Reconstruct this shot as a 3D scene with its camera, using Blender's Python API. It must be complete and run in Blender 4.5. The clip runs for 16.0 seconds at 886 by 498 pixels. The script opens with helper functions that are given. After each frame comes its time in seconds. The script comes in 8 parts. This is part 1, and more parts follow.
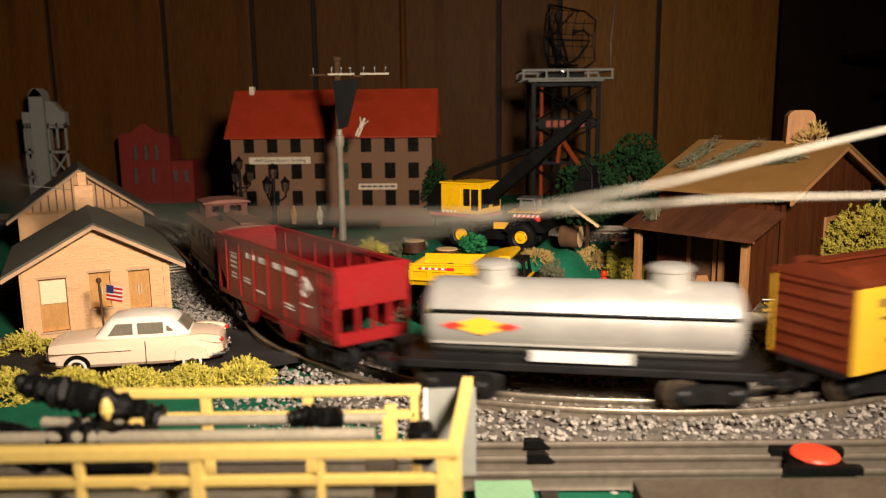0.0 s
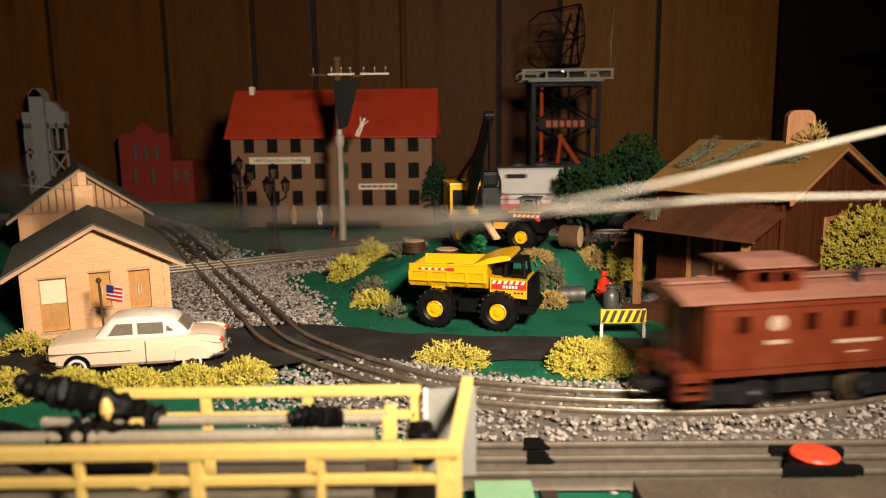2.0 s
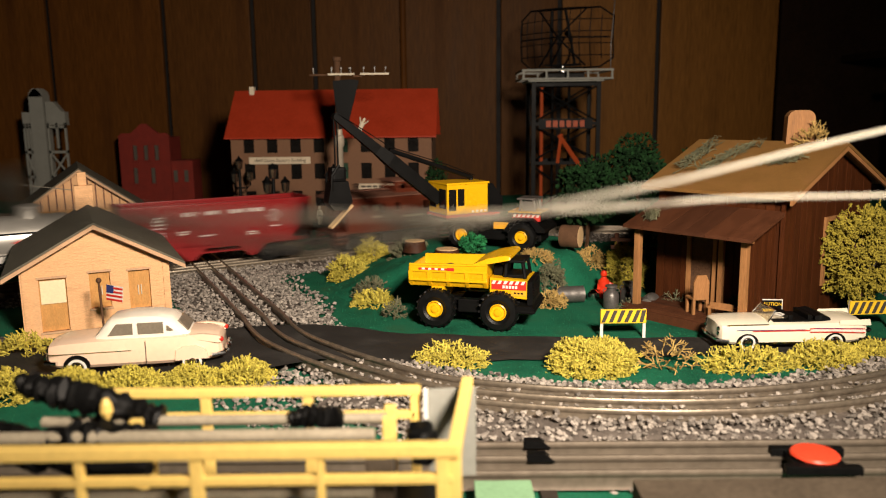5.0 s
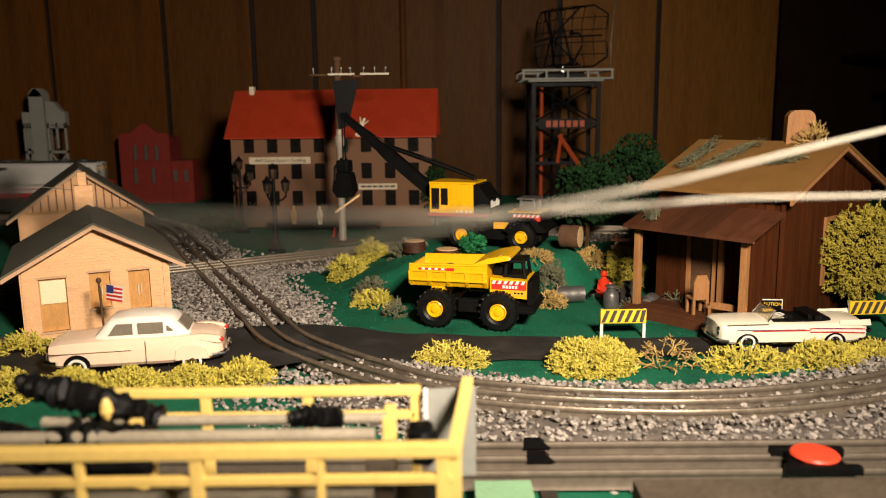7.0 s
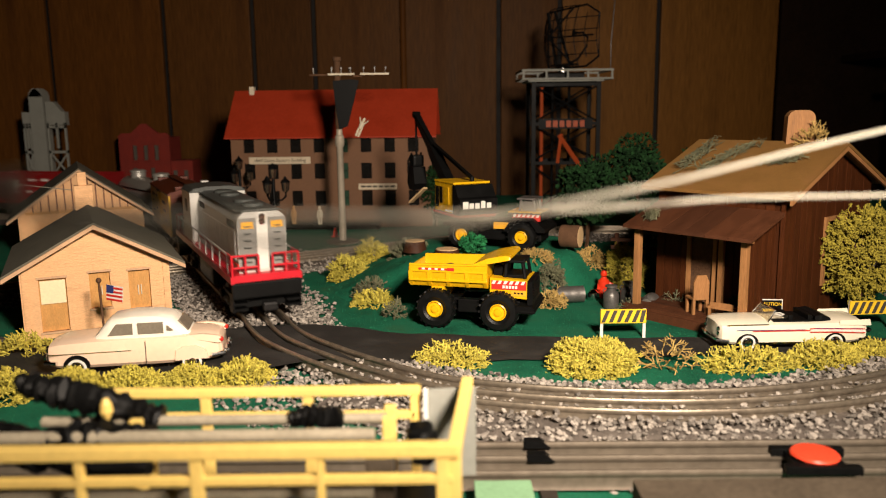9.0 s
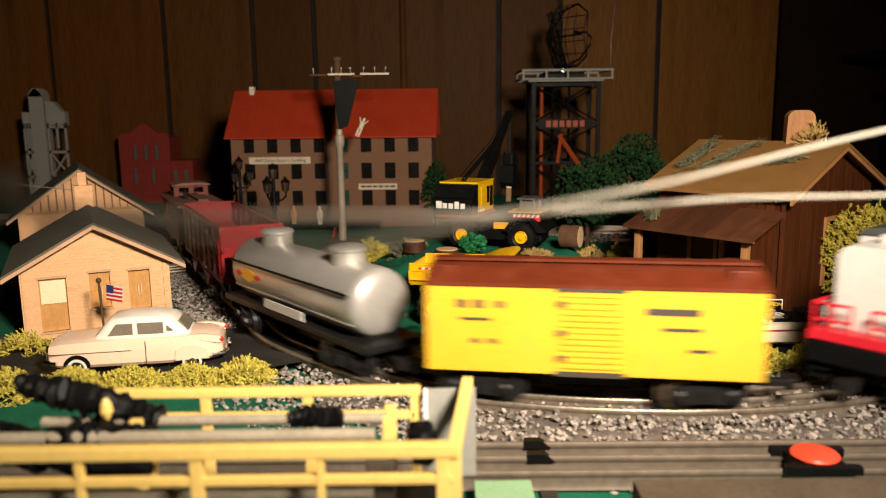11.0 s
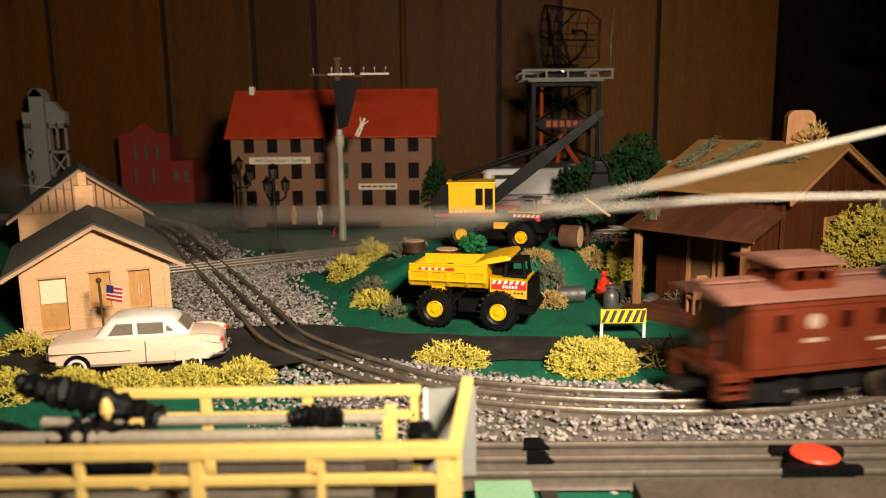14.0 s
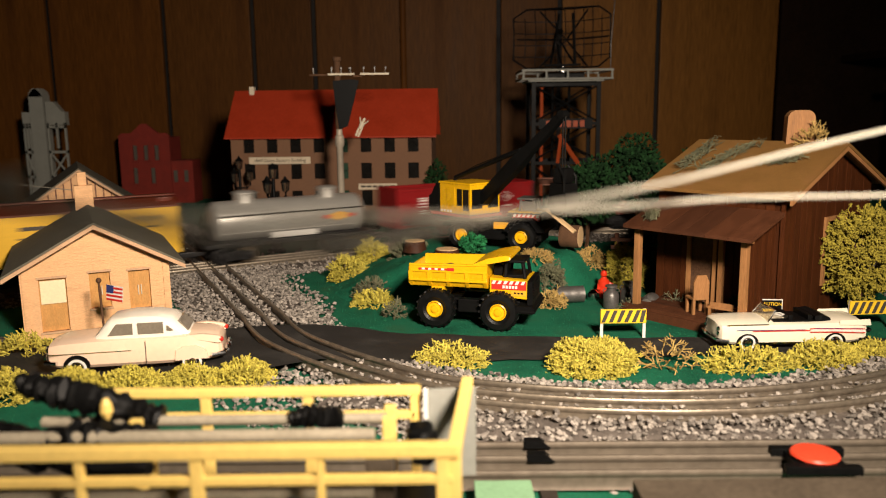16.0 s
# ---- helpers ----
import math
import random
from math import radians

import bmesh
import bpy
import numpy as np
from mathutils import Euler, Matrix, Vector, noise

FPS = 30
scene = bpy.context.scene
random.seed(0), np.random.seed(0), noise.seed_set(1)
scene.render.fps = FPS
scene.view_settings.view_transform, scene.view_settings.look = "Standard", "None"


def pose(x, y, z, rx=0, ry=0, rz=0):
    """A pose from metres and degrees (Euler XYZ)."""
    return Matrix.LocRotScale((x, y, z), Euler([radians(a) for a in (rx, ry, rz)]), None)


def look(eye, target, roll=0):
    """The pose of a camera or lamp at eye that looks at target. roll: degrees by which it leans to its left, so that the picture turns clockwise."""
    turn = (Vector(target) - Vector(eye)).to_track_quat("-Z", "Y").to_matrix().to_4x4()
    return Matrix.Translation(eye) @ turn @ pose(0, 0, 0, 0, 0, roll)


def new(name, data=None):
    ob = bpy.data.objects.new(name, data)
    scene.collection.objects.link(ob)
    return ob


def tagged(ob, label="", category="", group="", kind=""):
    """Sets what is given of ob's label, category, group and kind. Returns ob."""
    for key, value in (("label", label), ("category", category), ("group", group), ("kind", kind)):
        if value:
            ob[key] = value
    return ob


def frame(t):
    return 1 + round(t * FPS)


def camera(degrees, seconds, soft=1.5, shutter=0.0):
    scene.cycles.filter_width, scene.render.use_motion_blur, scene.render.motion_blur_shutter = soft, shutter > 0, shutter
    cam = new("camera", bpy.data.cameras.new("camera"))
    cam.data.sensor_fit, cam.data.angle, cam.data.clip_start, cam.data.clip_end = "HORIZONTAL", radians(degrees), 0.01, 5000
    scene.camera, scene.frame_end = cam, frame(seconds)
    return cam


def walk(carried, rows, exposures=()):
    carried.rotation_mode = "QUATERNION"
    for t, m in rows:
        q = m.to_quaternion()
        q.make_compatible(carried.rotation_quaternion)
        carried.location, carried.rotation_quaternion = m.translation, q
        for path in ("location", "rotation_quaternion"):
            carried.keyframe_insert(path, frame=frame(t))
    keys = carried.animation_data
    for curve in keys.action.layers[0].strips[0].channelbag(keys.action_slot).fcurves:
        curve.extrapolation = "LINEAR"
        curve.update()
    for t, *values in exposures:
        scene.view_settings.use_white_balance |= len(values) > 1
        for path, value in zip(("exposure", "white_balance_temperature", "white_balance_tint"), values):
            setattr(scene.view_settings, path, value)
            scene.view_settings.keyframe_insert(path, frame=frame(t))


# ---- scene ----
# ---- camera ----
cam = camera(58.5, 16.0, soft=1.1, shutter=0.6)
cam.data.dof.use_dof = True
cam.data.dof.focus_distance = 0.68
cam.data.dof.aperture_fstop = 10.5
EYE = pose(0, 0, 0.1732, 80.01, 0, 0) @ pose(0, 0, 0, 0, 0, -0.69)
walk(cam, [(0, EYE), (16, EYE)])

# ---- light: one warm clamp lamp above and beside the camera, a dim dark room ----
world = bpy.data.worlds.new("room_air")
world.use_nodes = True
world.node_tree.nodes["Background"].inputs[0].default_value = (1.0, 0.62, 0.36, 1)
world.node_tree.nodes["Background"].inputs[1].default_value = 0.0001
scene.world = world
scene.view_settings.exposure = 0.0


def spot(name, eye, target, watts, colour, angle, blend, size):
    data = bpy.data.lights.new(name, "SPOT")
    data.energy, data.color, data.spot_size, data.spot_blend, data.shadow_soft_size = watts, colour, radians(angle), blend, size
    ob = new(name, data)
    ob.matrix_world = look(eye, target)
    return ob


spot("clamp_lamp_light", (0.17, 0.0, 0.37), (-0.11, 1.0, 0.10), 51.0, (1.0, 0.84, 0.68), 104, 1.0, 0.05)


# ---- materials ----
def mat(name, base, rough=0.6, metal=0.0, var=0.25, scale=60.0, bump=0.15, fine=None, dirt=None, dirt_amount=0.35, spec=0.3, rand=0.0, island=False, stretch=None, emit=0.0):
    """A surface with variation at two scales, worn patches and fine relief."""
    m = bpy.data.materials.new(name)
    m.use_nodes = True
    nt = m.node_tree
    N, L = nt.nodes, nt.links
    bsdf = N["Principled BSDF"]
    co = N.new("ShaderNodeTexCoord")
    src = co.outputs["Object"]
    if stretch:
        mp = N.new("ShaderNodeMapping")
        mp.inputs["Scale"].default_value = stretch
        L.new(src, mp.inputs["Vector"])
        src = mp.outputs["Vector"]
    big = N.new("ShaderNodeTexNoise")
    big.inputs["Scale"].default_value, big.inputs["Detail"].default_value = scale, 5
    small = N.new("ShaderNodeTexNoise")
    small.inputs["Scale"].default_value, small.inputs["Detail"].default_value = fine or scale * 8, 4
    L.new(src, big.inputs["Vector"])
    L.new(src, small.inputs["Vector"])
    add = N.new("ShaderNodeMath")
    add.operation = "ADD"
    L.new(big.outputs["Fac"], add.inputs[0])
    L.new(small.outputs["Fac"], add.inputs[1])
    value = N.new("ShaderNodeMapRange")
    value.inputs["From Min"].default_value, value.inputs["From Max"].default_value = 0.6, 1.4
    value.inputs["To Min"].default_value, value.inputs["To Max"].default_value = 1 - var, 1 + var
    L.new(add.outputs[0], value.inputs["Value"])
    gain = value.outputs["Result"]
    if rand:
        tell = N.new("ShaderNodeNewGeometry").outputs["Random Per Island"] if island else N.new("ShaderNodeObjectInfo").outputs["Random"]
        spread = N.new("ShaderNodeMapRange")
        spread.inputs["To Min"].default_value, spread.inputs["To Max"].default_value = 1 - rand, 1 + rand
        L.new(tell, spread.inputs["Value"])
        both = N.new("ShaderNodeMath")
        both.operation = "MULTIPLY"
        L.new(gain, both.inputs[0])
        L.new(spread.outputs["Result"], both.inputs[1])
        gain = both.outputs[0]
    tint = N.new("ShaderNodeVectorMath")
    tint.operation = "SCALE"
    tint.inputs[0].default_value = base
    L.new(gain, tint.inputs["Scale"])
    out = tint.outputs[0]
    if dirt:
        ramp = N.new("ShaderNodeMapRange")
        ramp.inputs["From Min"].default_value, ramp.inputs["From Max"].default_value = 0.52, 0.72
        ramp.inputs["To Max"].default_value = dirt_amount
        L.new(big.outputs["Fac"], ramp.inputs["Value"])
        mix = N.new("ShaderNodeMix")
        mix.data_type = "RGBA"
        L.new(ramp.outputs["Result"], mix.inputs["Factor"])
        L.new(out, mix.inputs["A"])
        mix.inputs["B"].default_value = (*dirt, 1)
        out = mix.outputs["Result"]
    L.new(out, bsdf.inputs["Base Color"])
    rr = N.new("ShaderNodeMapRange")
    rr.inputs["To Min"].default_value, rr.inputs["To Max"].default_value = max(0.02, rough - 0.12), min(1, rough + 0.12)
    L.new(big.outputs["Fac"], rr.inputs["Value"])
    L.new(rr.outputs["Result"], bsdf.inputs["Roughness"])
    bsdf.inputs["Metallic"].default_value = metal
    bsdf.inputs["Specular IOR Level"].default_value = spec
    if bump:
        bp = N.new("ShaderNodeBump")
        bp.inputs["Strength"].default_value, bp.inputs["Distance"].default_value = bump, 0.001
        L.new(add.outputs[0], bp.inputs["Height"])
        L.new(bp.outputs["Normal"], bsdf.inputs["Normal"])
    if emit:
        bsdf.inputs["Emission Color"].default_value = (*base, 1)
        bsdf.inputs["Emission Strength"].default_value = emit
    return m


def glass_mat(name, tint, rough=0.08):
    m = bpy.data.materials.new(name)
    m.use_nodes = True
    b = m.node_tree.nodes["Principled BSDF"]
    b.inputs["Base Color"].default_value = (*tint, 1)
    b.inputs["Roughness"].default_value = rough
    b.inputs["Transmission Weight"].default_value = 0.9
    b.inputs["IOR"].default_value = 1.3
    return m


M = {}
# One wood in three tones; lit and dim stretches of wall put into colour.
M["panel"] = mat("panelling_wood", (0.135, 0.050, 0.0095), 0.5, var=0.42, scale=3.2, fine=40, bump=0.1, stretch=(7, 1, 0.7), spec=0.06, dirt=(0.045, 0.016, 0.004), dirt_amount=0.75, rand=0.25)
M["panel_lit"] = mat("panelling_wood_lit", (0.175, 0.074, 0.015), 0.45, var=0.42, scale=3.2, fine=40, bump=0.1, stretch=(7, 1, 0.7), spec=0.06, dirt=(0.07, 0.028, 0.006), dirt_amount=0.6, rand=0.15)
M["panel_dim"] = mat("panelling_wood_dim", (0.075, 0.030, 0.007), 0.5, var=0.42, scale=3.2, fine=40, bump=0.1, stretch=(7, 1, 0.7), spec=0.06, dirt=(0.035, 0.013, 0.004), dirt_amount=0.7, rand=0.2)
M["groove"] = mat("groove_black", (0.006, 0.004, 0.003), 0.7)
M["room"] = mat("dark_room_plaster", (0.022, 0.017, 0.012), 0.8, scale=4)
M["green"] = mat("green_turf_mat", (0.010, 0.125, 0.066), 0.95, var=0.6, scale=25, fine=900, bump=0.8, dirt=(0.03, 0.05, 0.02), dirt_amount=0.5, spec=0.15)
M["turf_fleck"] = mat("turf_fleck", (0.015, 0.15, 0.07), 0.9, var=0.3, scale=200, rand=0.6, island=True)
M["asphalt"] = mat("black_road_paper", (0.022, 0.020, 0.018), 0.75, var=0.4, scale=40, fine=700, bump=0.5, dirt=(0.06, 0.055, 0.05), dirt_amount=0.4)
M["stone"] = mat("ballast_stone", (0.30, 0.265, 0.23), 0.85, var=0.3, scale=250, bump=0.4, rand=0.55, island=True)
M["rail"] = mat("tubular_rail_steel", (0.30, 0.25, 0.19), 0.38, metal=0.65, var=0.35, scale=50, fine=300, dirt=(0.07, 0.05, 0.035), dirt_amount=0.7)
M["rail_dull"] = mat("dull_brown_rail", (0.15, 0.122, 0.092), 0.6, metal=0.3, var=0.3, scale=30, fine=200, dirt=(0.09, 0.07, 0.05), dirt_amount=0.7)
M["rail_side"] = mat("rail_tarnish", (0.10, 0.075, 0.05), 0.5, metal=0.7, var=0.4, scale=60, dirt=(0.03, 0.02, 0.012), dirt_amount=0.7)
M["tie"] = mat("pressed_steel_tie", (0.045, 0.036, 0.028), 0.6, metal=0.3, var=0.4, scale=80)
M["black"] = mat("black_plastic", (0.004, 0.004, 0.004), 0.5, var=0.3, scale=80, bump=0.1, spec=0.12)
M["tyre"] = mat("black_tyre_plastic", (0.005, 0.005, 0.005), 0.4, spec=0.25, var=0.3, scale=200)
M["truck_black"] = mat("black_diecast", (0.018, 0.017, 0.017), 0.4, metal=0.4, var=0.4, scale=100)
M["steel"] = mat("bright_steel", (0.55, 0.53, 0.5), 0.25, metal=1.0, var=0.2, scale=80)
M["chrome"] = mat("chrome", (0.8, 0.8, 0.8), 0.1, metal=1.0, var=0.05, scale=80, bump=0)
M["hopper_red"] = mat("hopper_red_plastic", (0.24, 0.012, 0.013), 0.35, var=0.18, scale=40, bump=0.06, dirt=(0.16, 0.02, 0.02), dirt_amount=0.5)
M["caboose_red"] = mat("caboose_brown_red", (0.115, 0.021, 0.007), 0.45, var=0.25, scale=60, dirt=(0.12, 0.036, 0.018), dirt_amount=0.4, bump=0.1)
M["caboose_dust"] = mat("dusty_caboose_roof", (0.20, 0.088, 0.058), 0.7, var=0.25, scale=60)
M["decal_faded"] = mat("faded_cream_decal", (0.36, 0.27, 0.19), 0.6, var=0.4, scale=300, dirt=(0.16, 0.06, 0.03), dirt_amount=0.6)
M["silver"] = mat("silver_tank_paint", (0.48, 0.46, 0.42), 0.36, metal=0.5, var=0.1, scale=40, bump=0.05)
M["white_plastic"] = mat("off_white_plastic", (0.58, 0.56, 0.52), 0.4, var=0.08, scale=40, bump=0.05)
M["engine_grey"] = mat("dark_grey_roof_plastic", (0.06, 0.065, 0.06), 0.45, var=0.2, scale=60)
M["red_stripe"] = mat("bright_red_plastic", (0.55, 0.018, 0.03), 0.35, var=0.1, scale=60, bump=0.05)
M["reefer_yellow"] = mat("reefer_yellow", (0.72, 0.42, 0.03), 0.4, var=0.12, scale=50, dirt=(0.4, 0.25, 0.05), dirt_amount=0.3, bump=0.05)
M["toy_yellow"] = mat("glossy_toy_yellow", (0.80, 0.44, 0.006), 0.28, spec=0.5, var=0.06, scale=40, bump=0.03)
M["hood_grey"] = mat("silver_grey_hood_paint", (0.27, 0.26, 0.24), 0.4, metal=0.2, var=0.12, scale=60, bump=0.05)
M["decal_white"] = mat("white_ink", (0.75, 0.72, 0.66), 0.6, var=0.1)
M["decal_dark"] = mat("dark_ink", (0.06, 0.05, 0.04), 0.6, var=0.1)
M["decal_red"] = mat("red_ink", (0.55, 0.03, 0.02), 0.5, var=0.1)
M["decal_blue"] = mat("blue_ink", (0.03, 0.04, 0.16), 0.5, var=0.1)
M["decal_orange"] = mat("orange_yellow_ink", (0.8, 0.4, 0.03), 0.5, var=0.1)


# ---- mesh helpers ----
def part(name, bm, material, parent=None, label="", m=None, smooth=False):
    """Links a bmesh as one mesh object under a thing or a part."""
    me = bpy.data.meshes.new(name)
    bmesh.ops.recalc_face_normals(bm, faces=bm.faces)
    bm.to_mesh(me)
    bm.free()
    if material:
        me.materials.append(M[material] if isinstance(material, str) else material)
    if smooth:
        for p in me.polygons:
            p.use_smooth = True
        me.set_sharp_from_angle(angle=radians(35))
    ob = new(name, me)
    if parent:
        ob.parent = parent
    if m is not None:
        ob.matrix_basis = m
    if label:
        ob["label"] = label
    return ob


def thing(name, m, label, category, group="", kind=""):
    ob = new(name)
    ob.empty_display_size = 0.01
    ob.matrix_basis = m
    return tagged(ob, label, category, group, kind)


def V3(bm, m, coords):
    return [bm.verts.new(m @ Vector(c)) for c in coords]


I4 = Matrix.Identity(4)


def add_box(bm, lo, hi, m=I4, bevel=0.0):
    (x0, y0, z0), (x1, y1, z1) = lo, hi
    if not bevel:
        v = V3(bm, m, [(x0, y0, z0), (x1, y0, z0), (x1, y1, z0), (x0, y1, z0), (x0, y0, z1), (x1, y0, z1), (x1, y1, z1), (x0, y1, z1)])
        for f in ((0, 1, 2, 3), (4, 5, 6, 7), (0, 1, 5, 4), (1, 2, 6, 5), (2, 3, 7, 6), (3, 0, 4, 7)):
            bm.faces.new([v[i] for i in f])
        return
    t = bmesh.new()
    add_box(t, lo, hi)
    bmesh.ops.recalc_face_normals(t, faces=t.faces)
    bmesh.ops.bevel(t, geom=t.edges[:], offset=bevel, segments=2, affect="EDGES", profile=0.7)
    join(bm, t, m)


def join(bm, other, m=I4):
    idx = {v: bm.verts.new(m @ v.co) for v in other.verts}
    for f in other.faces:
        bm.faces.new([idx[v] for v in f.verts])
    other.free()


def add_prism(bm, outline, y0, y1, m=I4):
    """An outline in x, z swept along y."""
    a = V3(bm, m, [(x, y0, z) for x, z in outline])
    b = V3(bm, m, [(x, y1, z) for x, z in outline])
    bm.faces.new(a)
    bm.faces.new(b[::-1])
    n = len(a)
    for i in range(n):
        bm.faces.new([a[i], a[(i + 1) % n], b[(i + 1) % n], b[i]])


def add_lathe(bm, profile, m=I4, seg=20, caps=True):
    """A profile of (radius, z) turned about z."""
    rings = []
    for r, z in profile:
        rings.append(V3(bm, m, [(r * math.cos(2 * math.pi * i / seg), r * math.sin(2 * math.pi * i / seg), z) for i in range(seg)]))
    for a, b in zip(rings, rings[1:]):
        for i in range(seg):
            bm.faces.new([a[i], a[(i + 1) % seg], b[(i + 1) % seg], b[i]])
    if caps:
        bm.faces.new(rings[0])
        bm.faces.new(rings[-1])


def add_rod(bm, a, b, r, seg=8, r2=None):
    a, b = Vector(a), Vector(b)
    q = (b - a).to_track_quat("Z", "Y").to_matrix().to_4x4()
    add_lathe(bm, [(r, 0), (r2 if r2 is not None else r, (b - a).length)], Matrix.Translation(a) @ q, seg)


def add_tube(bm, pts, r, seg=6):
    pts = [Vector(p) for p in pts]
    rings = []
    for i, p in enumerate(pts):
        d = (pts[min(i + 1, len(pts) - 1)] - pts[max(i - 1, 0)]).normalized()
        m = Matrix.Translation(p) @ d.to_track_quat("Z", "Y").to_matrix().to_4x4()
        rr = r[i] if isinstance(r, (list, tuple)) else r
        rings.append(V3(bm, m, [(rr * math.cos(2 * math.pi * k / seg), rr * math.sin(2 * math.pi * k / seg), 0) for k in range(seg)]))
    for a, b in zip(rings, rings[1:]):
        for i in range(seg):
            bm.faces.new([a[i], a[(i + 1) % seg], b[(i + 1) % seg], b[i]])
    bm.faces.new(rings[0])
    bm.faces.new(rings[-1])


def boxes(name, items, material, parent, label="", bevel=0.0, m=None):
    for lo, hi in items:
        bm = bmesh.new()
        add_box(bm, lo, hi, bevel=bevel)
        ob = part(name, bm, material, parent, label, m)
    return ob


def weld(bm):
    """Joins touching blocks into one shell."""
    bmesh.ops.remove_doubles(bm, verts=bm.verts, dist=0.00001)
    seen = {}
    for f in bm.faces:
        seen.setdefault(frozenset(v.index for v in f.verts), []).append(f)
    twice = [f for fs in seen.values() if len(fs) > 1 for f in fs]
    bmesh.ops.delete(bm, geom=twice, context="FACES_ONLY")
    return bm


def holed_wall(x0, x1, z0, z1, y0, y1, holes=()):
    """A wall in x and z with rectangular openings that go through it."""
    bm = bmesh.new()
    xs = sorted({x0, x1, *[h[0] for h in holes], *[h[2] for h in holes]})
    zs = sorted({z0, z1, *[h[1] for h in holes], *[h[3] for h in holes]})
    for xa, xb in zip(xs, xs[1:]):
        for za, zc in zip(zs, zs[1:]):
            if not any(h[0] <= xa and xb <= h[2] and h[1] <= za and zc <= h[3] for h in holes):
                add_box(bm, (xa, y0, za), (xb, y1, zc))
    bm.verts.index_update()
    bmesh.ops.remove_doubles(bm, verts=bm.verts, dist=0.00001)
    bm.verts.index_update()
    return weld(bm)


def sheet_bm(outline, z0, z1):
    """A flat outline in x, y given thickness."""
    bm = bmesh.new()
    a = [bm.verts.new((x, y, z0)) for x, y in outline]
    b = [bm.verts.new((x, y, z1)) for x, y in outline]
    bm.faces.new(a)
    bm.faces.new(b)
    n = len(a)
    for i in range(n):
        bm.faces.new([a[i], a[(i + 1) % n], b[(i + 1) % n], b[i]])
    return bm


def text_part(name, body, size, material, parent, m, align="CENTER", spacing=1.0, extrude=0.0002):
    cu = bpy.data.curves.new(name, "FONT")
    cu.body, cu.size, cu.extrude, cu.align_x, cu.align_y, cu.space_character = body, size, extrude, align, "CENTER", spacing
    tmp = bpy.data.objects.new(name, cu)
    me = bpy.data.meshes.new_from_object(tmp)
    bpy.data.objects.remove(tmp)
    me.materials.clear()
    me.materials.append(M[material])
    ob = new(name, me)
    ob.parent = parent
    ob.matrix_basis = m
    return ob


# ---- the line of the railway: a figure of eight ----
def arc(cx, cy, r, a0, a1, n):
    return [(cx + r * math.cos(radians(a0 + (a1 - a0) * i / n)), cy + r * math.sin(radians(a0 + (a1 - a0) * i / n))) for i in range(n + 1)]


CROSS = (-0.272, 0.903)


def line_knots():
    k = [(CROSS[0] + s * 0.440, CROSS[1] - s * 0.898) for s in (0, 0.085, 0.17, 0.255, 0.34)]
    k += arc(0.147, 0.809, 0.356, 243, 360, 13)
    k += arc(0.223, 0.872, 0.280, 4, 120.9, 10)
    k += [(CROSS[0] + s * 0.858, CROSS[1] + s * 0.5135) for s in (0.32, 0.22, 0.12, 0, -0.12, -0.22)]
    k += arc(-0.736, 1.040, 0.356, 300.9, 26.1, 22)
    k += [(CROSS[0] - s * 0.440, CROSS[1] + s * 0.898) for s in (0.24, 0.16, 0.08)]
    return k


def make_line(step=0.005):
    k = np.array(line_knots())
    n, out = len(k), []
    for i in range(n):
        p0, p1, p2, p3 = k[i - 1], k[i], k[(i + 1) % n], k[(i + 2) % n]
        t1 = np.linalg.norm(p1 - p0) ** 0.5
        t2 = t1 + np.linalg.norm(p2 - p1) ** 0.5
        t3 = t2 + np.linalg.norm(p3 - p2) ** 0.5
        for t in np.linspace(t1, t2, 24, endpoint=False):
            a1 = p0 * (t1 - t) / t1 + p1 * t / t1
            a2 = p1 * (t2 - t) / (t2 - t1) + p2 * (t - t1) / (t2 - t1)
            a3 = p2 * (t3 - t) / (t3 - t2) + p3 * (t - t2) / (t3 - t2)
            b1 = a1 * (t2 - t) / t2 + a2 * t / t2
            b2 = a2 * (t3 - t) / (t3 - t1) + a3 * (t - t1) / (t3 - t1)
            out.append(b1 * (t2 - t) / (t2 - t1) + b2 * (t - t1) / (t2 - t1))
    p = np.array(out)
    d = np.linalg.norm(np.roll(p, -1, 0) - p, axis=1)
    s = np.concatenate([[0], np.cumsum(d)])
    q = np.vstack([p, p[:1]])
    m = round(s[-1] / step)
    ss = np.arange(m) * s[-1] / m
    return np.stack([np.interp(ss, s, q[:, 0]), np.interp(ss, s, q[:, 1])], 1), s[-1]


LINE, LAP = make_line()


def on_line(s):
    u = (s % LAP) / LAP * len(LINE)
    i = int(u)
    a, b = LINE[i % len(LINE)], LINE[(i + 1) % len(LINE)]
    return a + (b - a) * (u - i)


def line_dir(s):
    d = on_line(s + 0.004) - on_line(s - 0.004)
    return d / np.hypot(*d)
# ---- the table, its ground and the walls of the room ----
GROUND = -0.012
ground = part("ground", sheet_bm([(-2.6, -0.3), (2.2, -0.3), (2.2, 1.72), (-2.6, 1.72)], GROUND - 0.03, GROUND), "green")
tagged(ground, "dark green turf mat covering the layout table", "ground", kind="structure")

